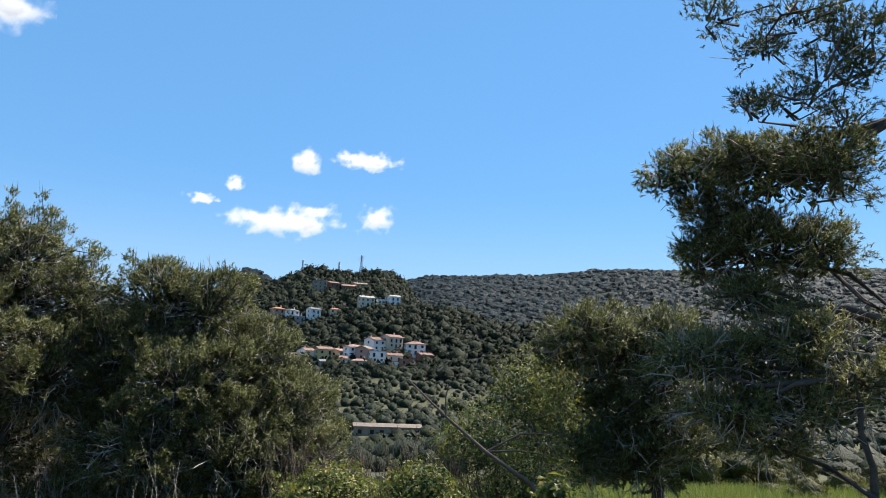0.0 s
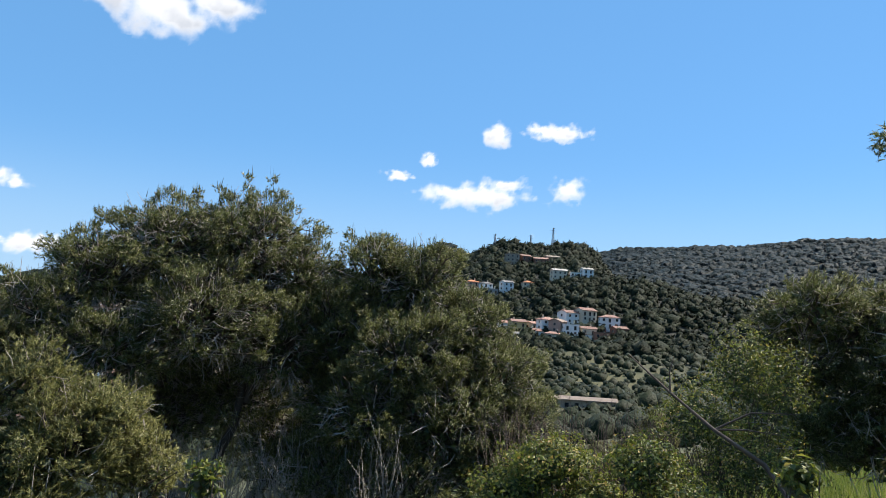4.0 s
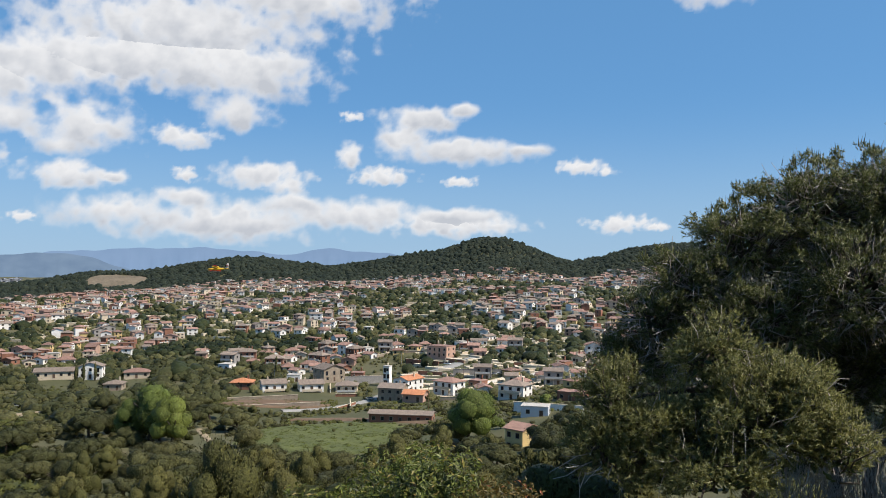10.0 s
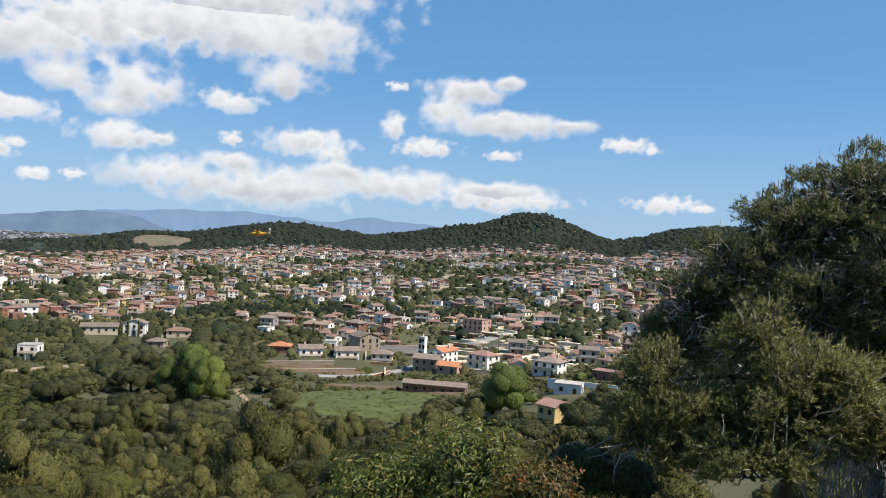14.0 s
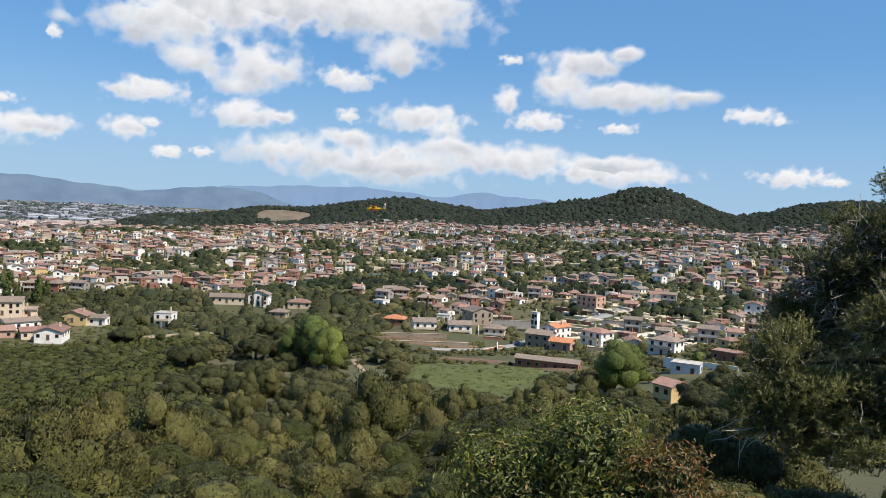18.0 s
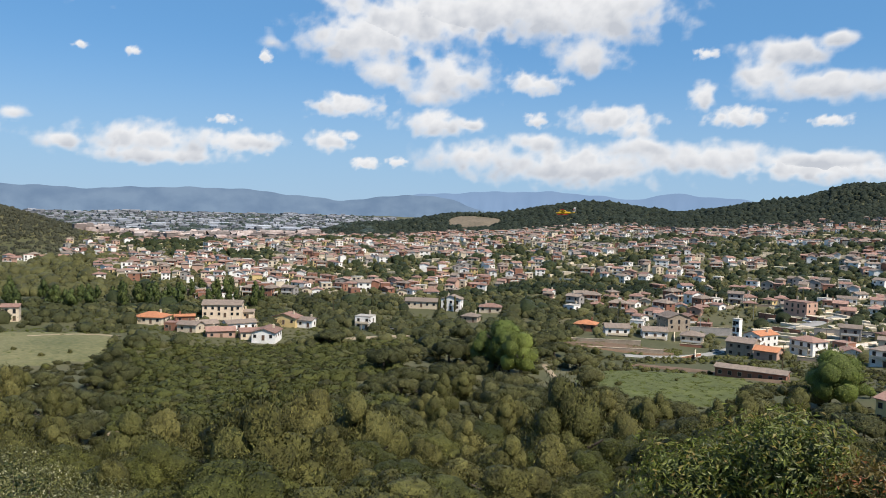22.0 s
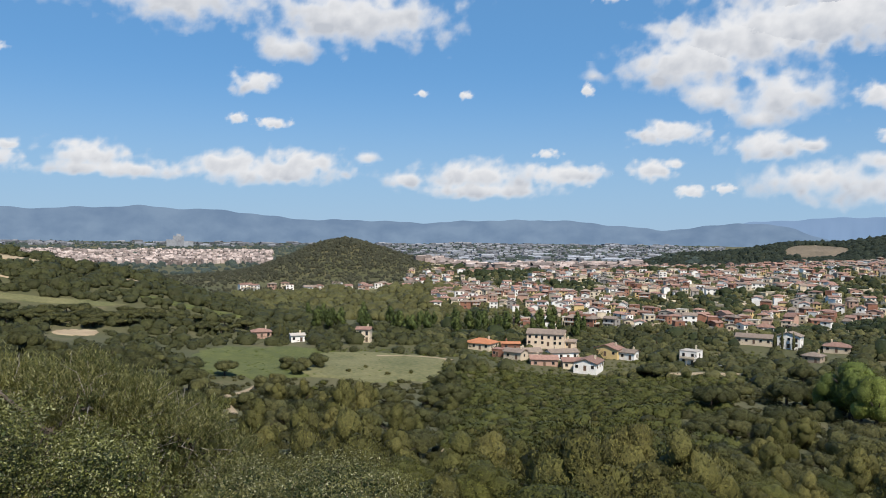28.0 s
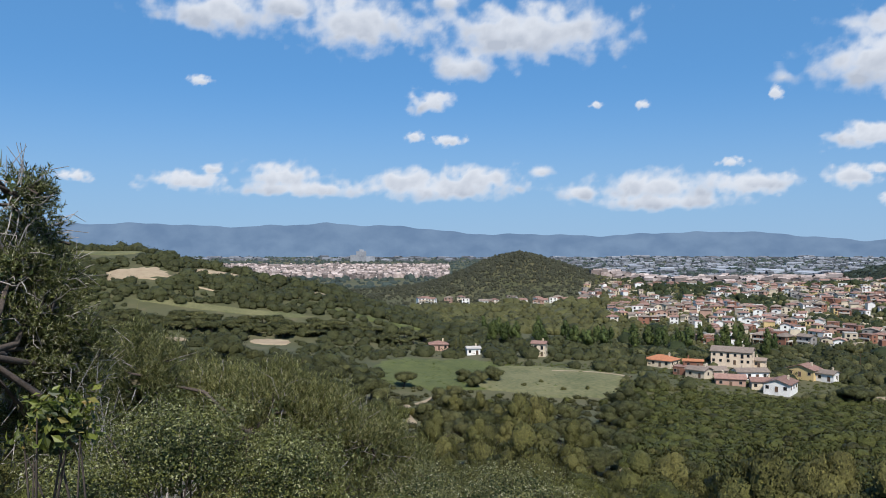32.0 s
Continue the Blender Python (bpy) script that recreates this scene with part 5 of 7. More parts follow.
def town():
    """The town over the valley: rows of detached houses of many makes, on plots with gaps for gardens.
    The nearer ones are things of their own, the far ones one piece."""
    rng = random.Random(5)
    makes = {False: [], True: []}
    for far in (False, True):
        for i, (roof, wall, tiles) in enumerate(STYLES):
            w, d, s = rng.uniform(7, 11.5) * (1 if far else 0.86), rng.uniform(6.5, 9) * (1 if far else 0.86), rng.choice((1, 2, 2, 2) if far else (1, 1, 2))
            wall = "cream" if far and roof == "flat" and tiles == "pale" else wall
            text = f"{WORDS[wall]} {('one', 'two', 'three')[s - 1]}-storey house with a {WORDS[tiles]} roof"
            ob = house("house", w, d, s, roof, wall, tiles, text, 50 + i, rng.random() < 0.6, None, far, rng.random() < (0.3 if far else 0.5), not far)
            ob["group"] = TOWN
            makes[far].append(ob)
    shapes = [gathered(ob) for ob in makes[True]]
    for ob in makes[True]:
        for o in [*ob.children, ob]:
            bpy.data.objects.remove(o)
    V, F, M, base = [], [], [], 0
    used = set()

    def add_far(m):
        nonlocal base
        v, f, mats = rng.choice(shapes)
        a = np.array(m)
        V.append(v @ a[:3, :3].T + a[:3, 3])
        F.extend([[k + base for k in q] for q in f])
        M.extend(mats)
        base += len(v)

    cells = {}

    def roomy(x, y, gap):
        """Whether no other house stands within the gap."""
        i, j = int(x // 20), int(y // 20)
        return all((x - px) ** 2 + (y - py) ** 2 > gap * gap for a in (-1, 0, 1) for c in (-1, 0, 1) for px, py in cells.get((i + a, j + c), ()))

    for _ in range(34000):
        bb, rr = rng.uniform(36, 105), math.sqrt(rng.uniform(330 ** 2, 1290 ** 2))
        end = 66 if rr < 440 else 80 if rr < 500 else 97 if rr < 560 else 103
        end += 0 if rr < 900 else (2 if rr < 1000 else -4 if rr < 1100 else -12)
        if bb > end:
            continue
        x, y = -math.sin(radians(bb)) * rr, math.cos(radians(bb)) * rr
        green = noise.noise(Vector((x / 80, y / 80, 3.3)))
        belt = bb > 55 and rr < 405 or 70 < bb < 98 and rr < 500 or abs(rr - 525 - (bb - 60) * 0.8) < 14 and 52 < bb < 74 or 97 < bb < 112 and rr < 620 or 52 < bb < 60.5 and rr < 470
        if belt or green > (0.34 if bb < 56 and rr < 540 else 0.16 if rr < 700 else 0.22) or is_open(bb, rr) or not roomy(x, y, rng.uniform(10.5, 15.5)):
            continue
        if any((x + math.sin(radians(hb)) * hr) ** 2 + (y - math.cos(radians(hb)) * hr) ** 2 < (hs + 7) ** 2 for hb, hr, hs in HOMES[:SINGLE]):
            continue
        cells.setdefault((int(x // 20), int(y // 20)), []).append((x, y))
        street = 40 * noise.noise(Vector((x / 150, y / 150, 9.1)))
        m = Matrix.Translation(at(bb, rr, rng.uniform(-0.6, 0.3))) @ Matrix.Rotation(radians(bb + street + rng.choice((0, 0, 0, 90, -90, 45, -35)) + rng.uniform(-9, 9)), 4, "Z")
        built(bb, rr, 4.2 if rr > 520 else 5.6)
        if rr > 520:
            add_far(m @ Matrix.Diagonal((rng.uniform(0.62, 1.05), rng.uniform(0.62, 0.95), rng.uniform(0.68, 0.95), 1)))
            continue
        proto = rng.choice(makes[False])
        if proto in used:
            copy_thing(proto, m)
        else:
            used.add(proto)
            proto.matrix_basis = m
    for i in range(22):
        bb = rng.uniform(104, 118)
        add_far(Matrix.Translation(at(bb, rng.uniform(870, 930) - (112 - bb) * 3, 0.3)) @ Matrix.Rotation(radians(bb + rng.uniform(-30, 30)), 4, "Z"))
    for proto in set(makes[False]) - used:
        for o in [*proto.children, proto]:
            bpy.data.objects.remove(o)
    mats = list(dict.fromkeys(M))
    me = solid("upper_town", np.concatenate(V).tolist(), F, *mats, slots=[mats.index(m) for m in M])
    tagged(new("upper_town", me), "dense hillside town of pale houses with tiled roofs", "town", kind="stuff")


SINGLE = len(HOMES)
town()


def city(name, label, seed, count, where, sizes, heights, material):
    """A far quarter of the city on the plain, too small to pick apart: blocks with flat or pitched tops."""
    rng = np.random.default_rng(seed)
    b, r = where(rng, count)
    V, F, base = [], [], 0
    cube = np.array([(x, y, z) for z in (0, 1) for x, y in ((-1, -1), (1, -1), (1, 1), (-1, 1))], float)
    ridge = np.concatenate([cube, [(-1, 0, 1.35), (1, 0, 1.35)]])
    quads = np.array([(4, 5, 6, 7), (0, 1, 5, 4), (1, 2, 6, 5), (2, 3, 7, 6), (3, 0, 4, 7), (4, 5, 9, 8), (6, 7, 8, 9)])
    x, y = -np.sin(np.radians(b)) * r, np.cos(np.radians(b)) * r
    z = ground(x, y)
    for i in range(count):
        w, d, h = rng.uniform(*sizes) / 2, rng.uniform(*sizes) / 2 * 0.7, rng.uniform(*heights)
        t = math.radians(b[i]) + rng.choice([0.0, 0.4, -0.5]) + rng.normal(0, 0.1)
        v = (ridge if rng.random() < 0.5 else np.concatenate([cube, cube[4:6]])) * np.array([w, d, h])
        V.append(np.column_stack([v[:, 0] * math.cos(t) - v[:, 1] * math.sin(t) + x[i], v[:, 0] * math.sin(t) + v[:, 1] * math.cos(t) + y[i], v[:, 2] + z[i] - 1]))
        F.append(quads + base)
        base += 10
    tagged(new(name, fast_mesh(name, np.concatenate(V), np.concatenate(F), material)), label, "city", kind="stuff")


# Pale blocks and white sheds carry the bluish grey of haze in their colour.
CITY_PALE = surface("haze_grey_city_blocks", (0.09, 0.10, 0.12), (0.22, 0.225, 0.24), 0.02, 9, 0.9, 0, 0.5)
CITY_PINK = surface("pinkish_city_blocks", (0.17, 0.125, 0.108), (0.40, 0.34, 0.31), 0.03, 9, 0.9, 0, 0.6)
CITY_WHITE = surface("haze_grey_sheds", (0.17, 0.18, 0.205), (0.32, 0.335, 0.36), 0.02, 9, 0.8, 0, 0.3)
city("near_city_quarter", "dense quarter of small pink and cream houses beyond the town", 1, 1100, box(88, 104, 1080, 1700), (9, 18), (5, 10), CITY_PINK)
city("industrial_quarter", "pale industrial sheds and blocks on the plain", 2, 2000, box(82.5, 109, 1700, 3950), (8, 24), (4, 9), CITY_PALE)
city("white_warehouses", "long white warehouse roofs on the plain", 3, 90, box(86, 109, 1700, 3300), (30, 80), (5, 8), CITY_WHITE)
city("apartment_quarter", "dense quarter of pinkish apartment blocks on the plain", 4, 3600, box(114.5, 131, 1950, 3000), (7, 15), (5, 12), CITY_PINK)
city("scattered_suburbs", "scattered pale suburbs at the foot of the mountains", 5, 420, box(86, 150, 3600, 4200), (20, 50), (5, 12), CITY_PALE)
tower = set_at(new("tower_block", blocks("tower_block", [(-22, 22, -9, 9, 0, 46), (-48, -22, -9, 9, 0, 30), (22, 60, -9, 9, 0, 24), (-8, 10, -7, 7, 46, 54)], CITY_WHITE)), 120.8, 3500)
tagged(tower, "tall white hospital-like block rising over the city", "building")


# ---- fields, paths and roads ----
field("meadow", 63.0, 254, 56, 68, 0, GRASS, "bright green meadow below the town")
draped("earth_bank", [(55.0, 278), (58.5, 292), (62, 304), (65.5, 306)], [7, 9, 9, 6], DIRT, "strip of brown tilled earth above the meadow", "field", 0.45)
field("pasture", 115.3, 350, 62, 82, -10, GRASS, "pale green pasture between pines")
field("dry_pasture", 107.6, 338, 66, 66, -16, DRYGRASS, "dry grass clearing by the farm", 0.45)
field("grass_terrace", 130.5, 480, 104, 10, -6, DRYGRASS, "pale grass terrace between pine rows")
field("vineyard", 137.6, 585, 40, 26, 0, DRYGRASS, "small pale green vineyard plot on the spur")
field("sand_pit", 127.2, 412, 20, 15, 10, EARTH, "bare sandy clearing among the pines", 0.5)
field("sand_patch", 133.7, 406, 12, 12, 0, EARTH, "small bare sandy patch among pines", 0.5)
field("bare_patch", 101.4, 120, 3.6, 9, 10, EARTH, "bare sandy patch on the scrub slope", 0.4)
field("hill_clearing", 76.8, 1425, 96, 130, 8, STRAW, "dry straw-coloured clearing on the wooded hill", 1.0)
field("rocky_slope", 136.2, 530, 40, 20, 12, EARTH, "bare rocky ochre slope of the spur", 0.5)
field("garden_terraces", 66.5, 342, 44, 18, 4, DIRT, "terraced kitchen gardens of brown earth", 0.4)
field("green_terrace", 119.5, 495, 66, 9, 0, GRASS, "light green terrace under the spur", 0.6)
field("eroded_slope", 130.6, 556, 34, 9, 14, EARTH, "bare ochre eroded slope among the pines", 0.6)
field("eroded_bank", 123.4, 536, 16, 12, -10, EARTH, "bare ochre bank below the pines", 0.6)
field("ochre_patch", 127.7, 590, 10, 12, 0, EARTH, "small bare ochre patch between pines", 0.6)
SAND, ASPH = "pale sandy footpath through the scrub", "light grey asphalt road through the town"
draped("footpath", [(119.4, 186), (118.0, 196), (116.8, 210), (117.4, 228), (117.8, 252), (116.6, 275), (115.4, 300)], [3, 3, 3.2, 2.6, 2.8, 2.4, 2], EARTH, SAND, "path", 0.4)
draped("footpath", [(71.6, 280), (70.9, 252), (70.2, 232), (69.2, 214), (67.0, 212)], [2.6, 2.6, 2.6, 2.4, 2], EARTH, SAND, "path", 0.4)
draped("footpath", [(136.0, 520), (132.1, 515), (129.2, 504), (126.5, 500)], [3, 2.4, 2.4, 2], EARTH, SAND, "path", 0.5)
draped("footpath", [(124.6, 545), (123.4, 535), (122.6, 524)], [4, 6, 4], EARTH, SAND, "path", 0.5)
draped("track", [(101.5, 352), (103.5, 362), (107, 360)], [4, 4, 3], EARTH, "pale earth track at the pasture's edge", "path", 0.5)
draped("farm_yard", [(86.2, 352), (84.2, 354), (81.4, 350)], [6, 10, 7], EARTH, "pale gravel forecourt of the white house", "path", 0.5)
draped("road", [(66, 326), (63.5, 330), (60.5, 346), (58.4, 372), (56.4, 410), (54.0, 428), (52.0, 455)], [4, 4.5, 6, 6, 7, 10, 7], TARMAC, ASPH, "road", 0.5)
draped("road", [(52.0, 455), (48.0, 470), (43, 480)], [7, 6, 6], TARMAC, ASPH, "road", 0.5)
draped("road", [(58.3, 800), (57.2, 900), (55.6, 1090)], [6, 6, 6], TARMAC, "pale concrete road climbing through the town", "road", 0.9)
field("grass_clearing", -14, 30, 52, 44, 0, GRASS, "fresh green grass under the pines", 0.12)
field("sunny_clearing", 107.6, 868, 36, 40, 0, DRYGRASS, "pale clearing at the foot of the conical hill", 0.6)


# ---- planting ----
def wooded_hillside():
    """The trees that can be told apart on the slope below, nearest first."""
    rng = random.Random(11)
    taken = []

    def free(x, y, s):
        for tx, ty, ts in taken[-400:]:
            if (tx - x) ** 2 + (ty - y) ** 2 < ((s + ts) * 0.72) ** 2:
                return False
        return True

    for lo, hi, want, keys, sizes in ((13, 45, 100, ("fine_scrub", "fine_oak", "fine_pine", "fine_pine"), (0.9, 2.0)),
                                      (42, 95, 130, ("fine_oak", "fine_pine", "fine_pine", "fine_oak"), (2.4, 4.3)),
                                      (85, 150, 165, ("oak", "pine", "pine", "umbrella"), (2.8, 4.8)),
                                      (150, 235, 175, ("oak", "umbrella", "umbrella", "pine"), (3.8, 6.4)),
                                      (235, 335, 170, ("umbrella", "oak", "umbrella"), (4.2, 7.0))):
        n = tries = 0
        while n < want and tries < want * 30:
            tries += 1
            b, r = rng.uniform(43, 150), math.sqrt(rng.uniform(lo * lo, hi * hi))
            if hi > 235 and b < 66 or is_open(b, r):
                continue
            p = at(b, r)
            s = rng.uniform(*sizes)
            kinds = keys
            if is_low(b, r):
                if rng.random() < 0.3:
                    continue
                s, kinds = rng.uniform(1.2, 2.7), ("fine_scrub", "fine_oak", "oak")
            if not free(p.x, p.y, s):
                continue
            taken.append((p.x, p.y, s))
            plant(rng.choice(kinds), b, r, s, rng, "trees on the wooded slope", rng.uniform(0.8, 1.15), 0.12 * s)
            n += 1


    for _ in range(64):
        b, r = rng.uniform(34, 120), rng.uniform(9.5, 20)
        plant(rng.choice(("fine_scrub", "fine_oak")), b, r, rng.uniform(0.7, 1.1), rng, "scrub below the viewpoint", rng.uniform(0.7, 1.0), 0.1)


wooded_hillside()


def near_slope():
    rng = random.Random(31)
    for _ in range(45):
        plant(rng.choice(("fine_scrub", "fine_oak")), rng.uniform(-24, 6), rng.uniform(25, 52), rng.uniform(0.9, 1.7), rng, "scrub on the near slope", rng.uniform(0.8, 1.1), 0.2)
    for _ in range(26):
        plant("fine_scrub", rng.uniform(-32, 0), rng.uniform(19, 34), rng.uniform(0.5, 0.9), rng, "scrub on the near slope", rng.uniform(0.8, 1.2), 0.1)
    for _ in range(40):
        b, r = rng.uniform(-46, 44), math.sqrt(rng.uniform(17 ** 2, 100 ** 2))
        plant(rng.choice(("fine_scrub", "fine_oak", "fine_pine")), b, r, rng.uniform(1.2, 2.6), rng, "scrub on the near slope", rng.uniform(0.8, 1.1), 0.2)


near_slope()


def green_patch(b, r):
    """The green stretches of the town, where no houses stand."""
    return noise.noise(Vector((-math.sin(radians(b)) * r / 80, math.cos(radians(b)) * r / 80, 3.3)))


# both undergrowths wear the brush colour darkened for shade between crowns
woods("undergrowth", "low olive scrub and brush covering the slope", 1, 2700, box(43, 152, 105, 330), 1.4, ICO2, BRUSH, 110, None, 0.14, 0.5, 0.5, 0.6)
woods("near_undergrowth", "low olive scrub and brush on the near slope", 21, 900, box(43, 152, 38, 108), 1.1, ICO2, BRUSH, 300, None, 0.09, 0.5, 0.5, 0.6)
woods("green_scrub", "low fresh green scrub in the open part of the slope", 14, 2800, box(82, 102, 95, 335), 1.45, ICO2, CROWN_SCRUB, 130, None, 0.14, 0.5, 0.5, 0.7)
woods("meadow_turf", "rough grass and weeds in the meadow", 18, 1500, box(58, 68.3, 224, 284), 0.6, ICO1, TURF, 20, None, 0.2, 0.8, 1.2, 0.5, True)
woods("garden_beds", "rows of low vegetables and shrubs in the terraced gardens", 22, 420, box(61.5, 71, 331, 358), 0.55, ICO1, CROWN_SCRUB, 30, hides_home, 0.2, 0.6, 0.8, 0.7, True)
woods("roadside_weeds", "weeds and low bushes along the valley road", 23, 900, box(43, 66, 268, 345), 0.75, ICO1, CROWN_SCRUB, 30, None, 0.2, 0.6, 0.8, 0.7)
woods("pasture_turf", "rough grass and low broom in the pasture", 19, 1300, box(103.5, 119, 314, 382), 0.6, ICO1, TURF, 16, None, 0.2, 0.8, 1.2, 0.45, True)
woods("verge_scrub", "low green scrub and weeds round the farm", 17, 1500, box(80, 104, 325, 425), 0.9, ICO1, CROWN_SCRUB, 40, None, 0.15, 0.5, 1.2, 0.6)
woods("valley_woods", "dark pine woods on the valley side", 2, 2000, box(66, 152, 315, 480), 2.9, ICO2, CROWN, 90, is_low, 0.11, 0.2, 0.45, 0.85)
woods("cone_hill_woods", "dense green woods covering the conical hill", 3, 9000, heap(109.6, 1090, 120, 95), 2.0, ICO1, HILLWOOD, 4)
woods("spur_woods", "umbrella pines covering the low spur", 4, 4600, box(111, 152, 484, 700), 3.3, ICO2, CROWN, 46, None, 0.12, 0.2, 0.4, 0.8)
woods("opposite_hill_woods", "dark evergreen woods on the opposite hillside", 5, 17000, box(-36, 24, 380, 870), 2.9, ICO1, None, 20, None, 0.24, 0.3, 0.5)
woods("opposite_valley_woods", "green scrub in the small valley", 6, 4600, box(-30, 42, 110, 410), 2.2, ICO1, CROWN_DARK, 16, None, 0.13, 0.2, 0.4)
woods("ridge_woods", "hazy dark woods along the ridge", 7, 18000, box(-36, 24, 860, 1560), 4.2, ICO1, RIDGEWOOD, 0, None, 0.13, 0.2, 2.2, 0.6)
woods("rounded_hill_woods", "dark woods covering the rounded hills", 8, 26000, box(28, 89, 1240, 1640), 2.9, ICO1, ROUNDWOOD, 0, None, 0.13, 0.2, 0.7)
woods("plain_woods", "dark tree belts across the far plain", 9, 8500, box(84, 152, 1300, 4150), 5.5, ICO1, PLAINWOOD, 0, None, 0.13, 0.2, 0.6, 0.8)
woods("hedges", "hedges, shrubs and small trees round the gardens", 12, 2600, box(37, 104, 262, 640), 1.3, ICO1, CROWN, 20, hides_home)
woods("foothill_woods", "pines and scrub at the foot of the conical hill", 13, 900, box(101, 117, 545, 900), 3.8, ICO2, CROWN, 24)
woods("garden_trees", "garden trees and hedges between the houses of the town", 10, 15000, box(36, 104, 330, 1250), 2.1, ICO1, CROWN, 12, lambda b, r: hides_home(b, r) or 52 < b < 60 and 350 < r < 445 or b < 56 and r < 530 and math.sin(b * 37 + r * 1.7) > 0.35)
woods("town_pines", "dark pines standing in groups among the houses of the town", 15, 2700, box(38, 102, 420, 1200), 3.1, ICO2, CROWN_DARK, 26,
      lambda b, r: hides_home(b, r) or green_patch(b, r) < 0.13)
woods("pine_belt", "belt of dark pines across the middle of the town", 16, 420, box(52, 75, 500, 555), 3.0, ICO1, CROWN_DARK, 40,
      lambda b, r: abs(r - 525 - (b - 60) * 0.8) > 15)


def single_trees():
    rng = random.Random(21)
    for _ in range(62):
        plant("poplar", rng.uniform(91, 112), rng.uniform(436, 540), rng.uniform(4.6, 6.8), rng, "row of plane trees")
    for b, r, h in ((52.8, 226, 8.5), (51.6, 232, 7), (74.8, 250, 9.5), (73.4, 242, 8), (76.0, 256, 7)):
        plant("bright", b, r, h, rng, "", 1.25)
    for b in (79.4, 78.9, 78.2, 54.9, 54.5, 59.8, 61.0, 114.0, 113.6, 84.2, 66.4):
        plant("cypress", b, {54.9: 500, 54.5: 503, 59.8: 520, 61.0: 515, 114.0: 418, 113.6: 414, 66.4: 420}.get(b, 436), rng.uniform(3.2, 4.2), rng, "cypresses")
    for b, r in ((45.6, 262), (46.4, 240), (50.4, 244), (44.4, 280), (47.2, 286), (51.0, 262), (53.4, 268), (55.0, 262), (46.0, 312), (44.2, 322), (51.4, 296), (52.0, 330)):
        plant(rng.choice(("oak", "bright", "pine")), b, r, rng.uniform(1.8, 3.4), rng, "trees round the meadow")
    for b, r in ((62.4, 262), (64.6, 282), (61.2, 276), (66.4, 240), (60.2, 290), (63.0, 292), (67.6, 262)):
        plant("fine_scrub", b, r, rng.uniform(1.0, 1.8), rng, "bushes in the meadow")
    for _ in range(24):
        plant(rng.choice(("umbrella", "oak")), rng.uniform(40, 98), rng.uniform(420, 760), rng.uniform(3, 5), rng, "trees in the town")
    for b, r in ((113.3, 330), (112.2, 326), (111.2, 332), (112.6, 318), (119.3, 252), (119.8, 222), (118.5, 228), (114.1, 296), (115.0, 288), (121.5, 262), (114.4, 240), (113.2, 244), (116.1, 226), (120.8, 300), (122.0, 320)):
        plant("oak", b, r, rng.uniform(4.2, 5.8), rng, "rounded trees round the pasture", 0.9)
    for b, r in ((106.2, 318), (109.0, 322), (104.5, 322), (107.8, 330)):
        plant("fine_scrub", b, r, rng.uniform(1.0, 1.6), rng, "bushes in the pasture")
    for _ in range(120):
        b = rng.uniform(116, 143)
        plant("umbrella", b, rng.uniform(424, 458), rng.uniform(3.8, 5.4), rng, "stone pine plantation", 0.85)


single_trees()


# ---- the plants round the viewpoint ----
def unit(v):
    return v / (np.linalg.norm(v, axis=1)[:, None] + 1e-9)


def needles_mesh(name, points, ways, rng, per, length, width, material, facing=None):
    """Tufts of needles: thin blades fanning out from each point."""
    n = len(points)
    p = np.repeat(points, per, 0)
    d = unit(np.repeat(ways, per, 0) + rng.normal(0, 0.7, (n * per, 3)))
    s = unit(np.cross(d, rng.normal(0, 1, (n * per, 3))))
    ln = (length * rng.uniform(0.7, 1.2, n * per))[:, None]
    v = np.stack([p - s * width / 2, p + s * width / 2, p + d * ln], 1)
    v = (v if facing is None else faced(v, facing)).reshape(-1, 3)
    return fast_mesh(name, v, np.arange(n * per * 3).reshape(-1, 3), material)


def shoots_mesh(name, points, ways, rng, per, length, width, axis, material, facing):
    """Bottlebrush shoots: short needles set forward all along each twig tip."""
    n = len(points)
    w = unit(ways)
    at_ = rng.random((n, per)) ** 0.8
    p = np.repeat(points, per, 0) + np.repeat(w, per, 0) * (at_.reshape(-1, 1) * axis * np.repeat(rng.uniform(0.6, 1.25, n), per)[:, None])
    d = unit(np.repeat(w, per, 0) * 0.95 + unit(rng.normal(0, 1, (n * per, 3))) * 0.8)
    s = unit(np.cross(d, rng.normal(0, 1, (n * per, 3))))
    ln = (length * rng.uniform(0.7, 1.2, n * per))[:, None]
    v = faced(np.stack([p - s * width / 2, p + s * width / 2, p + d * ln], 1), facing).reshape(-1, 3)
    return fast_mesh(name, v, np.arange(n * per * 3).reshape(-1, 3), material)


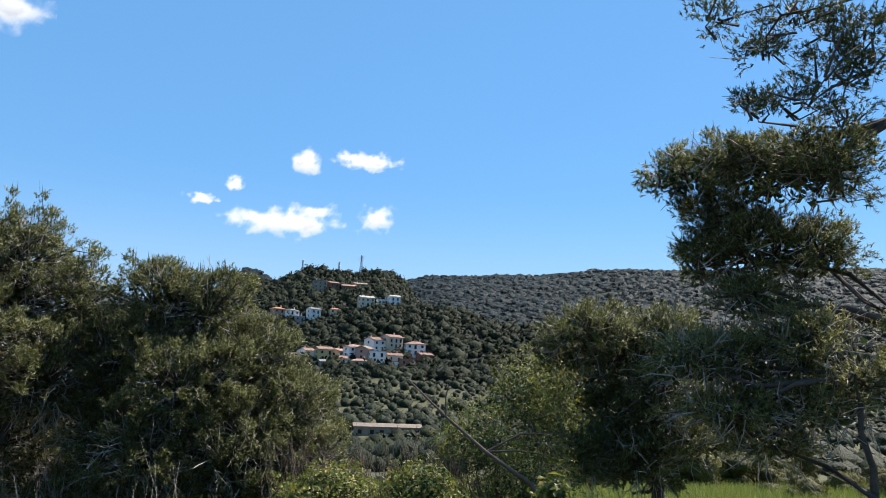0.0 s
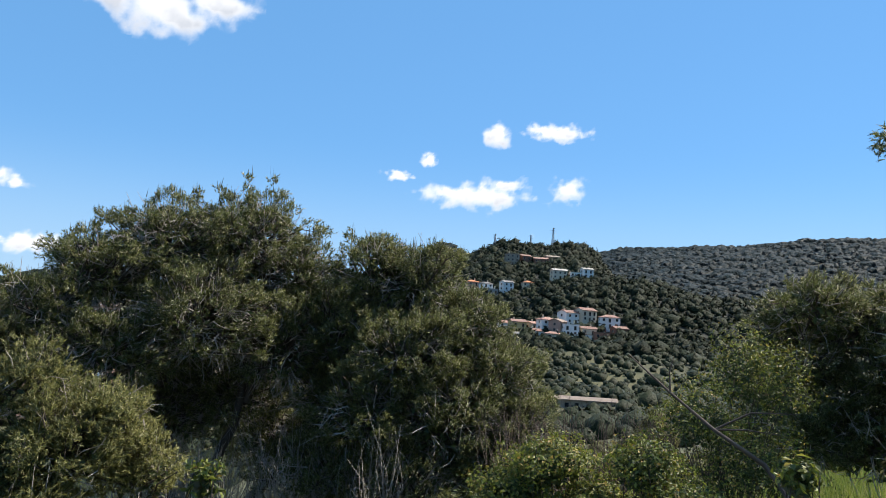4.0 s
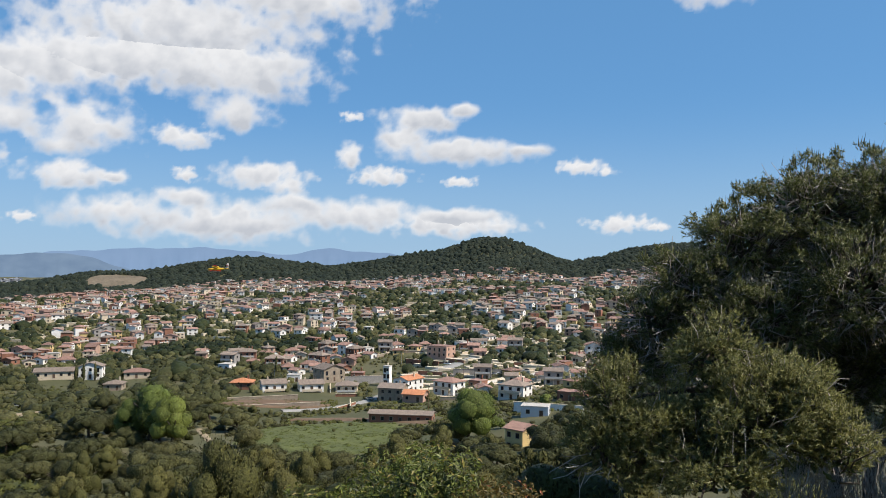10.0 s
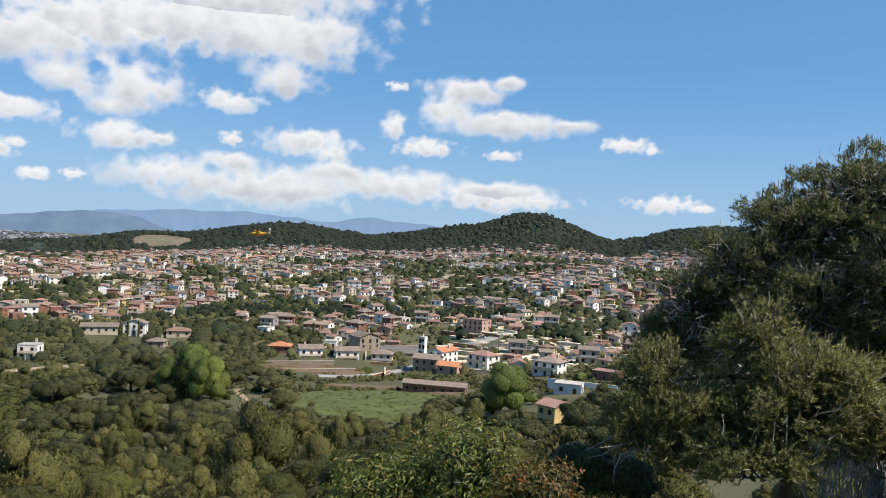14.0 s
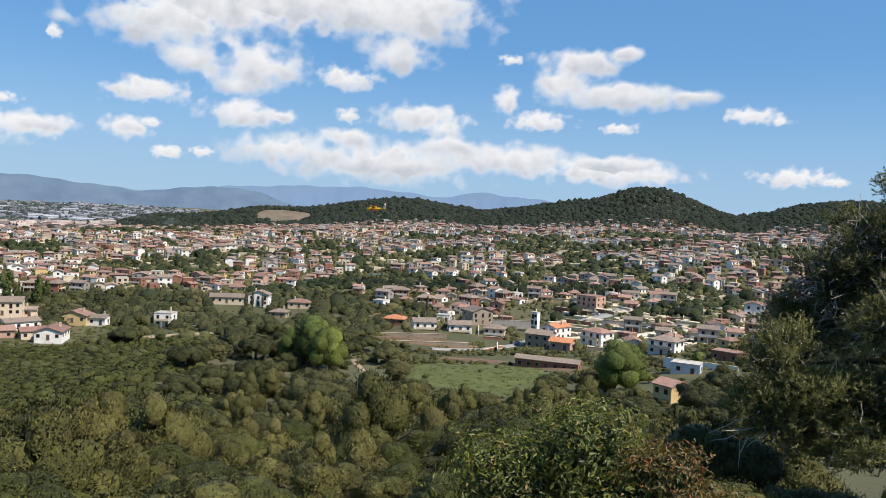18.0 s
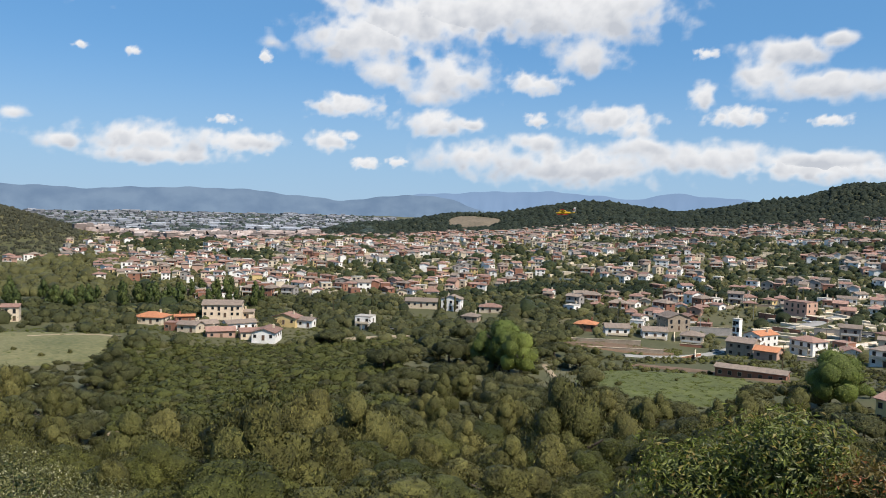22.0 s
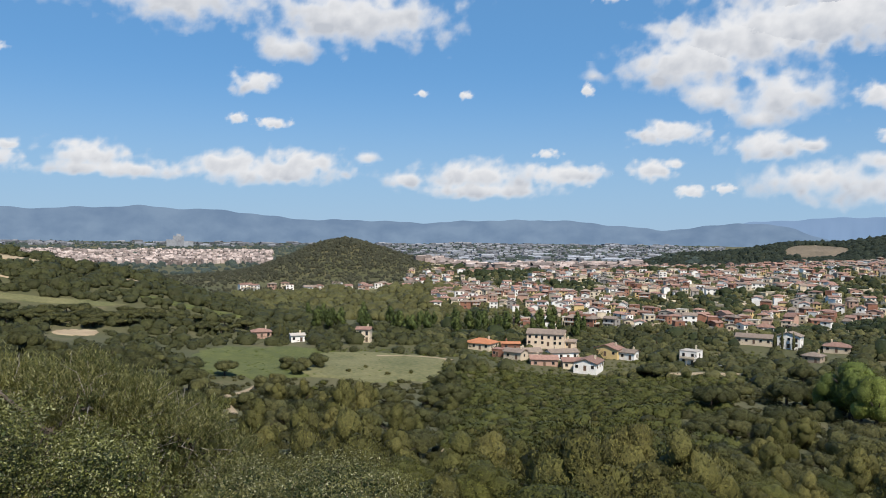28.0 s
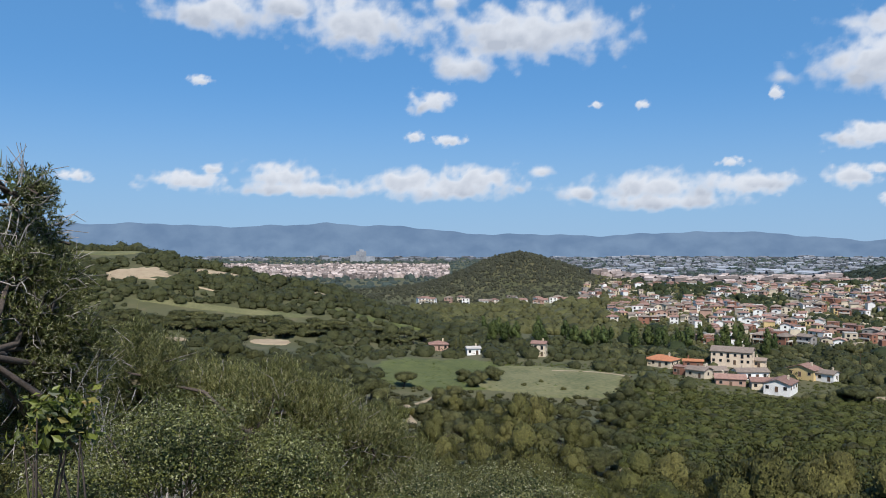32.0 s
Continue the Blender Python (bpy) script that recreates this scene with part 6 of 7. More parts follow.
def near_pine(label, base, stems, lobes, seed, material, density=9.5, tufts=22, per=8, shoots=True, bare=1.0, spread=0.125, name="pine_tree", girth=0.13, upright=False):
    """A pine close by: leaning stems, limbs and twigs, and boughs of needle tufts with upright young shoots.
    stems: lists of points; lobes: centre x, y, z, half width, half height of each bough mass."""
    rng = np.random.default_rng(seed)
    root = new(name)
    root.location = base
    off = np.array(base)
    for pts in stems:
        k = len(pts)
        fine = []
        for a, b in zip(pts, pts[1:]):
            for i in range(4):
                q = Vector(a).lerp(Vector(b), i / 4) + Vector(rng.normal(0, 0.03, 3))
                fine.append(q - Vector(base))
        fine.append(Vector(pts[-1]) - Vector(base))
        part("trunk", tubes_mesh("trunk", [(fine, np.linspace(girth, girth * 0.25, len(fine)))], BARK, 8), root)
    twigs, dead = [], []
    for cx, cy, cz, rx, rz in lobes:
        c = np.array((cx, cy, cz)) - off
        area = 4 * math.pi * ((rx * rx) ** 1.6 + 2 * (rx * rz) ** 1.6) ** (1 / 1.6) / 3 ** (1 / 1.6)
        n = max(8, int(area * density * 1.9))
        d = unit(rng.normal(0, 1, (n, 3)))
        d[:, 2] = np.where(d[:, 2] < -0.55, np.abs(d[:, 2]) * 0.7, d[:, 2])
        depth = np.where(rng.random(n) < 0.72, rng.uniform(0.82, 1.08, n), rng.uniform(0.35, 0.8, n))
        wob = 1 + 0.16 * np.sin(d[:, 0] * 5 + seed) * np.sin(d[:, 1] * 6 + cz) + 0.12 * np.sin(d[:, 2] * 9 + cx)
        s = c + d * np.array([rx, rx * 0.9, rz]) * (depth * wob)[:, None]
        t = np.repeat(s, tufts, 0) + unit(rng.normal(0, 1, (n * tufts, 3))) * (spread * rng.random(n * tufts) ** 0.5)[:, None] * np.array([1, 1, 0.8])
        w = unit(np.repeat(d, tufts, 0) * 0.75 + np.array([0, 0, 3.5 if upright else 0.3]) + rng.normal(0, 0.5, (n * tufts, 3)))
        many = per if upright else per + 3
        mass = unit(np.repeat(np.repeat(d, tufts, 0) * 0.4 + (t - np.repeat(s, tufts, 0)) / spread * 0.5 + np.array([0, 0, 0.2]), many, 0) + rng.normal(0, 0.8, (n * tufts * many, 3)))
        me = shoots_mesh("bough", t, w, rng, many, 0.055, 0.0085 if upright else 0.011, 0.26 if upright else 0.09, material, mass)
        rounded(me, np.repeat(mass, 3, 0))
        part("bough", me, root)
        # Dark leaves fill the inside, standing in for the crown's deep shade.
        k = int(area * (55 if girth > 0.05 else 0)) + 1
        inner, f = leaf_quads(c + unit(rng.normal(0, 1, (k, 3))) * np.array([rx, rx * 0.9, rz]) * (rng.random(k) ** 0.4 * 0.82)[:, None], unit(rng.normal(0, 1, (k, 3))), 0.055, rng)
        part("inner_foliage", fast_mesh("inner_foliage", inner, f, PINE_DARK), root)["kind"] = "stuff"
        if shoots:
            up = np.repeat(s[(d[:, 2] > 0.6) & (depth > 0.82)], 4, 0)
            up = up + rng.normal(0, spread * 0.35, up.shape)
            if len(up):
                part("young_growth", needles_mesh("young_growth", up, np.tile([0, 0, 7.0], (len(up), 1)), rng, 1, 0.2, 0.018, SHOOT), root, "upright pale young shoots")["kind"] = "stuff"
        for q, dd in zip(s[::2], d[::2]):
            a = c + (q - c) * 0.25 + rng.normal(0, 0.1, 3) - np.array([0, 0, rz * 0.25])
            twigs.append(([a, a + (q - a) * 0.6 + rng.normal(0, 0.07, 3), q], [0.02, 0.012, 0.005]))
        for _ in range(int(n * 1.4 * bare)):
            dd = unit(rng.normal(0, 1, (1, 3)))[0]
            a = c + dd * np.array([rx, rx, rz]) * rng.uniform(0.35, 0.8)
            e = unit(dd[None] * 0.7 + rng.normal(0, 0.45, (1, 3)))[0] * rng.uniform(0.2, 0.5)
            dead.append(([a, a + e * 0.5 + rng.normal(0, 0.04, 3), a + e], [0.009, 0.006, 0.003]))
        near = min((Vector(p) - Vector(base) for st in stems for p in st), key=lambda v: (v - Vector(c)).length, default=Vector(c))
        mid = near.lerp(Vector(c), 0.5) + Vector(rng.normal(0, 0.12, 3))
        part("limb", tubes_mesh("limb", [([near, mid, Vector(c)], [girth * 0.5, girth * 0.36, girth * 0.18])], BARK, 6), root)
    part("twigwork", tubes_mesh("twigwork", twigs, BARK, 3), root)["kind"] = "stuff"
    if dead:
        part("dead_twigwork", tubes_mesh("dead_twigwork", dead, DEADWOOD, 3), root, "bare grey dead twigs")["kind"] = "stuff"
    return tagged(root, label, "tree")


near_pine("broad dark green pine with several leaning trunks", (-7.5, 12.2, -5.1),
          [[(-7.5, 12.2, -5.3), (-7.3, 12.3, -3.2), (-6.7, 12.5, -1.6), (-6.9, 12.6, 0.6)], [(-7.7, 12.1, -5.3), (-7.9, 12.3, -3.0), (-8.2, 12.2, -0.9), (-8.1, 12.1, 0.9)],
           [(-7.4, 12.3, -5.3), (-6.8, 12.4, -3.6), (-5.7, 12.9, -2.2), (-5.0, 13.1, -0.7)]],
          [(-6.98, 12.62, 1.20, 1.20, 0.88), (-8.05, 11.91, 0.96, 1.14, 0.88), (-8.79, 11.19, 0.37, 0.97, 0.82), (-9.32, 10.38, -0.27, 0.85, 0.70), (-9.60, 9.85, -0.81, 0.64, 0.59), (-6.07, 13.09, 0.52, 0.88, 0.83), (-7.12, 11.57, -0.18, 1.32, 0.88), (-8.27, 10.93, -0.73, 1.08, 0.74), (-6.14, 12.51, -0.61, 1.00, 0.90), (-9.22, 10.39, -1.36, 0.90, 0.60), (-10.28, 10.07, -1.63, 0.72, 0.62), (-7.72, 12.95, 0.57, 1.08, 0.87), (-5.33, 13.01, -1.35, 0.87, 0.87), (-7.58, 13.41, -1.48, 1.67, 0.83), (-8.53, 12.54, -2.05, 1.21, 0.88), (-6.36, 13.74, -2.45, 1.11, 0.77)], 1, PINE, 9.0, 20, 8, True, 1.9)
near_pine("bushy pine with a rounded olive green crown", (-4.6, 13.1, -4.5),
          [[(-4.6, 13.1, -4.7), (-4.5, 13.0, -2.4), (-4.6, 13.1, 0.4)]],
          [(-4.65, 13.19, 0.73, 0.71, 0.71), (-3.92, 13.31, 0.51, 0.85, 0.85), (-3.16, 13.29, -0.27, 0.89, 0.89), (-2.53, 13.27, -1.05, 0.89, 0.89), (-2.15, 13.16, -1.68, 0.68, 0.78), (-3.92, 12.58, -0.64, 1.05, 0.86), (-4.34, 12.25, -1.66, 1.04, 0.85), (-3.12, 12.48, -1.63, 1.03, 0.89), (-5.06, 12.85, -0.34, 0.75, 0.85), (-3.67, 12.30, -2.56, 1.14, 0.66), (-5.13, 12.12, -2.65, 0.97, 0.58), (-2.37, 12.80, -2.45, 0.87, 0.58)], 2, PINE)
near_pine("young yellowish green pine in front of the big one", (-6.6, 7.9, -4.1),
          [[(-6.6, 7.9, -4.2), (-6.6, 7.95, -1.4)]],
          [(-6.85, 7.56, -1.07, 0.45, 0.45), (-6.09, 7.97, -1.40, 0.54, 0.44), (-6.39, 7.56, -1.70, 0.72, 0.54), (-5.77, 8.19, -1.98, 0.51, 0.44), (-7.33, 7.10, -1.90, 0.59, 0.44), (-7.87, 6.92, -1.60, 0.38, 0.45), (-6.73, 7.15, -2.21, 0.79, 0.36), (-7.70, 6.78, -2.23, 0.60, 0.45)], 3, PINE_YOUNG, 10, 24, 9, True, 0.35, 0.17)
near_pine("tall dark pine with sparse high branches against the light", (5.4, 8.6, -2.3),
          [[(5.4, 8.6, -2.5), (5.35, 8.7, 0.5), (5.2, 8.8, 3.0), (5.3, 8.7, 5.2)]],
          [(2.84, 9.30, 2.32, 0.45, 0.34), (3.44, 9.67, 2.54, 0.53, 0.38), (3.99, 9.41, 2.43, 0.68, 0.45), (4.31, 8.84, 2.31, 0.62, 0.51), (3.36, 9.55, 1.84, 0.52, 0.44), (3.25, 9.64, 1.29, 0.38, 0.35), (3.84, 9.57, 1.48, 0.71, 0.56), (4.44, 9.42, 1.49, 0.60, 0.45), (3.64, 9.24, 0.83, 0.50, 0.29)], 4, PINE, 8.5, 20, 8, False, 0.6, 0.13, "pine_tree", 0.08)
near_pine("low spreading pine with sunlit grey-green boughs", (4.5, 7.9, -2.4),
          [[(4.5, 7.9, -2.5), (4.4, 8.0, -1.2), (4.3, 8.2, 0.0)]],
          [(2.86, 8.85, 0.08, 0.60, 0.33), (3.66, 9.17, 0.06, 0.78, 0.39), (4.16, 8.87, 0.33, 0.77, 0.39), (3.27, 8.80, -0.44, 0.68, 0.22), (4.06, 8.68, -0.40, 0.69, 0.28), (4.47, 8.44, -0.13, 0.55, 0.34), (3.74, 8.93, -0.79, 0.56, 0.18)], 14, PINE_YOUNG, 5, 16, 8, True, 2.0, 0.13, "pine_tree", 0.07)
near_pine("thin high pine branches against the sky", (5.3, 8.5, 5.0),
          [[(5.3, 8.5, 5.2), (4.5, 8.3, 4.2), (3.6, 8.2, 3.9)], [(5.3, 8.5, 4.3), (4.6, 8.2, 3.3), (3.7, 8.1, 2.9)]],
          [(2.95, 8.29, 3.84, 0.33, 0.19), (3.66, 8.75, 3.67, 0.35, 0.22), (3.91, 8.46, 3.90, 0.44, 0.28), (3.43, 8.58, 2.96, 0.26, 0.15), (3.89, 8.57, 3.05, 0.43, 0.23), (4.18, 8.28, 3.32, 0.42, 0.39), (4.37, 8.55, 2.85, 0.36, 0.27), (4.54, 8.27, 3.68, 0.44, 0.44)], 5, PINE_DARK, 6, 14, 9, False, 0.25, 0.17, "pine_branch", 0.03)
near_pine("small slender pine with a grey-green crown", (3.2, 11.6, -3.0),
          [[(3.25, 11.6, -3.1), (3.2, 11.6, -1.2), (3.0, 11.7, 0.4)]],
          [(2.18, 11.49, 0.44, 0.63, 0.42), (2.82, 11.94, 0.06, 0.71, 0.48), (3.30, 11.74, 0.50, 0.61, 0.39), (3.20, 11.35, -0.39, 0.59, 0.51), (2.13, 11.79, -0.38, 0.52, 0.47), (2.64, 11.63, -0.83, 0.64, 0.43), (1.78, 11.98, 0.01, 0.39, 0.44), (1.56, 12.11, -0.68, 0.44, 0.53), (2.12, 11.40, -1.30, 0.67, 0.46), (2.85, 11.18, -1.32, 0.67, 0.50), (1.50, 12.08, -1.50, 0.53, 0.53), (3.59, 11.34, -0.99, 0.60, 0.43)], 6, PINE, 8, 22, 8, True, 0.9)
near_pine("grey-green pine with bare grey lower branches", (-5.6, -7.5, -3.2),
          [[(-5.6, -7.5, -3.3), (-5.65, -7.45, -1.0), (-5.6, -7.6, 0.9)]],
          [(-6.38, -7.87, 0.52, 0.25, 0.27), (-6.82, -8.27, 0.12, 0.33, 0.31), (-6.86, -8.15, -0.34, 0.41, 0.31), (-6.49, -7.89, -0.73, 0.50, 0.30), (-6.80, -7.85, -1.11, 0.44, 0.34), (-6.51, -7.99, -1.32, 0.54, 0.37), (-6.96, -7.78, -1.61, 0.38, 0.34), (-6.69, -8.06, -1.95, 0.59, 0.41), (-6.60, -7.36, -2.09, 0.39, 0.39), (-6.27, -7.85, -0.26, 0.32, 0.39)], 7, PINE, 10, 22, 8, True, 1.2, 0.2, "pine_tree", 0.08)
near_pine("low pine shrub with long upright shoots", (-8.4, -6.6, -3.7),
          [[(-8.4, -6.6, -3.8), (-8.4, -6.6, -2.2)]],
          [(-8.05, -7.78, -1.62, 0.37, 0.51), (-8.17, -8.31, -2.21, 0.46, 0.54), (-8.83, -7.59, -2.04, 0.54, 0.32), (-8.96, -6.79, -2.01, 0.59, 0.34), (-9.47, -6.33, -2.28, 0.60, 0.35), (-9.67, -5.80, -2.56, 0.53, 0.32), (-9.26, -6.66, -2.72, 0.84, 0.38), (-9.98, -5.56, -3.04, 0.62, 0.31), (-8.42, -7.05, -2.54, 0.73, 0.44)], 8, PINE_YOUNG, 9, 18, 20, False, 0.6, 0.2, "pine_shrub", 0.06, True)


def near_bush(label, base, lobes, seed, leaves, size, material, slim=0.5, stems=9, name="shrub"):
    """A leafy bush close by: stems from the foot and single leaves on uneven masses."""
    rng = np.random.default_rng(seed)
    root = new(name)
    root.location = base
    off = np.array(base)
    limbs = []
    for cx, cy, cz, rx, rz in lobes:
        c = np.array((cx, cy, cz)) - off
        n = int(leaves * rx * (rx + rz) * 8)
        d = unit(rng.normal(0, 1, (n, 3)))
        d[:, 2] = np.where(d[:, 2] < -0.4, np.abs(d[:, 2]), d[:, 2])
        wob = 1 + 0.25 * np.sin(d[:, 0] * 5 + seed) * np.sin(d[:, 1] * 7 + cz * 3) + 0.18 * np.sin(d[:, 2] * 8 + cx)
        p = c + d * np.array([rx, rx, rz]) * (wob * rng.uniform(0.45, 1.12, n) ** 0.6)[:, None]
        q, f = leaf_quads(p, d + np.array([0, 0, 0.3]), size, rng, 0.8, slim)
        part("foliage", fast_mesh("foliage", q, f, material), root)
        # Dark needles at the core paint the shade inside the bush.
        k = n // 3
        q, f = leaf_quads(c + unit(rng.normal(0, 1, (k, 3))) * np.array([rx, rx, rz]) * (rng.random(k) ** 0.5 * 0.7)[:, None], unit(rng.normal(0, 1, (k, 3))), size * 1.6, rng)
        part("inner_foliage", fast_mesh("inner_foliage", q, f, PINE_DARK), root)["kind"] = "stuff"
        for _ in range(stems):
            e = c + unit(rng.normal(0, 1, (1, 3)))[0] * np.array([rx, rx, rz]) * rng.uniform(0.6, 1.05)
            g = np.array([rng.normal(0, 0.12), rng.normal(0, 0.12), -0.05])
            limbs.append(([g, (g + e) / 2 + rng.normal(0, 0.08, 3), e], [0.014, 0.009, 0.003]))
    part("stemwork", tubes_mesh("stemwork", limbs, BARK, 4), root)["kind"] = "stuff"
    return tagged(root, label, "shrub")


near_bush("bush with glossy green and red young leaves", (-4.7, 1.9, -2.45),
          [(-4.72, 1.88, -1.29, 0.36, 0.26), (-4.95, 1.55, -1.5, 0.40, 0.24), (-4.5, 2.0, -1.6, 0.4, 0.25)], 1, 1500, 0.018, LEAF_SHINY, 0.42)
near_bush("bush with reddish young leaves", (-4.3, 2.2, -2.4), [(-4.34, 2.12, -1.33, 0.24, 0.16), (-4.3, 2.3, -1.6, 0.3, 0.2)], 2, 1900, 0.016, LEAF_RED, 0.42)
near_bush("bright green leafy bush", (-0.85, 6.95, -2.6), [(-0.85, 6.95, -1.2, 0.42, 0.24), (-1.2, 7.0, -1.5, 0.4, 0.3), (-0.5, 6.8, -1.5, 0.35, 0.25)], 3, 1500, 0.018, LEAF_SHINY, 0.6)
near_bush("light green leafy bush", (-0.1, 6.5, -2.45), [(-0.1, 6.5, -1.1, 0.34, 0.24), (0.15, 6.3, -1.4, 0.4, 0.25)], 4, 1500, 0.018, LEAF_SHINY, 0.6)
near_bush("small bright green bush", (0.67, 4.5, -2.0), [(0.67, 4.5, -0.75, 0.11, 0.12)], 5, 900, 0.028, LEAF_SHINY, 0.6)
near_bush("small bright green sapling", (-2.67, 4.2, -2.35), [(-2.67, 4.2, -1.05, 0.10, 0.16)], 6, 800, 0.03, LEAF_SHINY, 0.5)
near_bush("tall thin shrub with pale shimmering leaves", (0.75, 8.8, -2.8), [(0.9, 8.95, -0.45, 0.38, 0.5), (0.45, 8.5, -0.9, 0.5, 0.4), (1.35, 9.2, -0.6, 0.4, 0.5), (1.0, 8.7, -1.4, 0.7, 0.5)], 7, 620, 0.018, LEAF_SHINY, 0.5)
near_bush("dense shrub with small pale green leaves", (-4.6, -4.0, -2.5), [(-4.55, -4.05, -1.25, 0.48, 0.32), (-5.0, -3.6, -1.45, 0.45, 0.28), (-4.2, -4.3, -1.5, 0.4, 0.3)], 8, 3200, 0.0095, LEAF_SMALL, 0.6)
near_bush("bright yellow-green leafy bush", (-3.5, -3.75, -2.2), [(-3.5, -3.75, -0.85, 0.17, 0.18)], 9, 800, 0.025, LEAF_SHINY, 0.6)
near_bush("pale flowering shrub with small leaves", (-7.6, -3.0, -3.3), [(-7.6, -3.0, -2.3, 0.7, 0.32), (-7.3, -2.2, -2.5, 0.6, 0.3), (-7.9, -3.9, -2.5, 0.7, 0.35)], 10, 1300, 0.012, LEAF_PALE, 0.6)


def bare_shrub(label, base, height, spread, count, seed, material):
    rng = np.random.default_rng(seed)
    limbs = []
    for _ in range(count):
        a = rng.uniform(0, 6.28)
        e = np.array([math.cos(a) * spread * rng.random(), math.sin(a) * spread * rng.random(), height * rng.uniform(0.6, 1.1)])
        g = np.array([math.cos(a) * 0.1, math.sin(a) * 0.1, -0.1])
        m = (g + e) / 2 + rng.normal(0, 0.1, 3)
        limbs.append(([g, m, e], [0.012, 0.008, 0.003]))
        for _ in range(3):
            limbs.append(([m, m + (e - m) * 0.5 + rng.normal(0, 0.12, 3), e + rng.normal(0, 0.18, 3)], [0.006, 0.004, 0.002]))
    ob = new("bare_shrub", tubes_mesh("bare_shrub", limbs, material, 3))
    ob.location = base
    return tagged(ob, label, "shrub")


TWIG = surface("brown_bare_twigs", (0.06, 0.042, 0.032), (0.13, 0.092, 0.072), 6, 6, 0.9, 0.3, coords="object")
bare_shrub("leafless brown shrub with many fine twigs", (-0.6, 10.0, -3.3), 2.1, 0.9, 70, 1, TWIG)
bare_shrub("leafless brown shrub with many fine twigs", (0.2, 11.0, -3.4), 2.1, 0.9, 60, 2, TWIG)
bare_shrub("leafless brown shrub with many fine twigs", (-1.5, 11.0, -3.6), 2.2, 0.9, 60, 3, TWIG)
bare_shrub("bare grey shrub skeleton among the pines", (-6.0, -5.7, -3.0), 1.9, 0.6, 12, 4, DEADWOOD)
bare_shrub("bare grey shrub skeleton among the pines", (-6.1, 11.2, -4.7), 2.2, 1.0, 40, 5, DEADWOOD)

for sx, sy, sz, seed in ((-5.3, 11.8, -4.6, 15), (-6.8, 11.5, -4.8, 16), (-3.9, 11.7, -4.3, 17), (-7.9, 11.3, -4.9, 18)):
    bare_shrub("bare grey shrub skeleton among the pines", (sx, sy, sz), 2.6, 1.3, 55, seed, DEADWOOD)

branch = new("dead_branch", tubes_mesh("dead_branch", [
    ([(0, 0, 0), (0.34, -0.3, -0.28), (0.67, -0.5, -0.53), (1.0, -0.8, -0.72), (1.3, -1.1, -1.15)], [0.006, 0.011, 0.016, 0.02, 0.024]),
    ([(0.67, -0.5, -0.53), (0.95, -0.45, -0.38), (1.3, -0.5, -0.36)], [0.011, 0.008, 0.003]),
    ([(0.67, -0.5, -0.53), (0.9, -0.6, -0.5), (1.15, -0.6, -0.52)], [0.010, 0.007, 0.003]),
    ([(0.34, -0.3, -0.28), (0.33, -0.3, -0.12), (0.36, -0.32, 0.02)], [0.008, 0.006, 0.003])], TWIG, 5))
branch.location = (-0.25, 7.0, -0.2)
tagged(branch, "dead brown branch leaning across the bushes", "branch")


def grass():
    rng = np.random.default_rng(4)
    n = 44000
    b, r = np.radians(np.where(rng.random(n) < 0.85, rng.uniform(-44, 14, n), rng.uniform(14, 30, n))), np.sqrt(rng.uniform(9, 26 ** 2, n))
    x, y = -np.sin(b) * r, np.cos(b) * r
    p = np.column_stack([x, y, ground(x, y) - 0.02])
    me = needles_mesh("grass", p, np.tile([0, 0, 1.6], (n, 1)), rng, 3, 0.42, 0.022, GRASSBLADE)
    tagged(new("grass", me), "tufts of fresh green and dry grass", "grass", kind="stuff")


grass()


# ---- single things ----
def ring_body(name, rings, material, sides=10):
    """A closed body from rings along y: place y, half width, half height, middle z."""
    V = [(a * math.cos(k * 6.2832 / sides), y, z + b * math.sin(k * 6.2832 / sides)) for y, a, b, z in rings for k in range(sides)]
    F = [(i * sides + k, i * sides + (k + 1) % sides, (i + 1) * sides + (k + 1) % sides, (i + 1) * sides + k) for i in range(len(rings) - 1) for k in range(sides)]
    F += [tuple(range(sides))[::-1], tuple(range((len(rings) - 1) * sides, len(rings) * sides))]
    me = solid(name, V, [f[::-1] for f in F], material)
    me.polygons.foreach_set("use_smooth", [True] * len(me.polygons))
    return me


def wing_mesh(name, half, chord, tip, thick, sweep, material):
    """A wing along x with a rounded leading edge."""
    prof = [(0.5, 0.0), (0.3, 0.5), (-0.1, 0.45), (-0.5, 0.0), (-0.1, -0.3), (0.3, -0.4)]
    V = []
    for x, c, dy in ((-half, tip, -sweep), (-half * 0.5, (chord + tip) / 2, -sweep / 2), (0, chord, 0), (half * 0.5, (chord + tip) / 2, -sweep / 2), (half, tip, -sweep)):
        V += [(x, dy + p * c, q * thick) for p, q in prof]
    F = [(i * 6 + k, i * 6 + (k + 1) % 6, (i + 1) * 6 + (k + 1) % 6, (i + 1) * 6 + k) for i in range(4) for k in range(6)] + [tuple(range(6))[::-1], tuple(range(24, 30))]
    return solid(name, V, F, material)


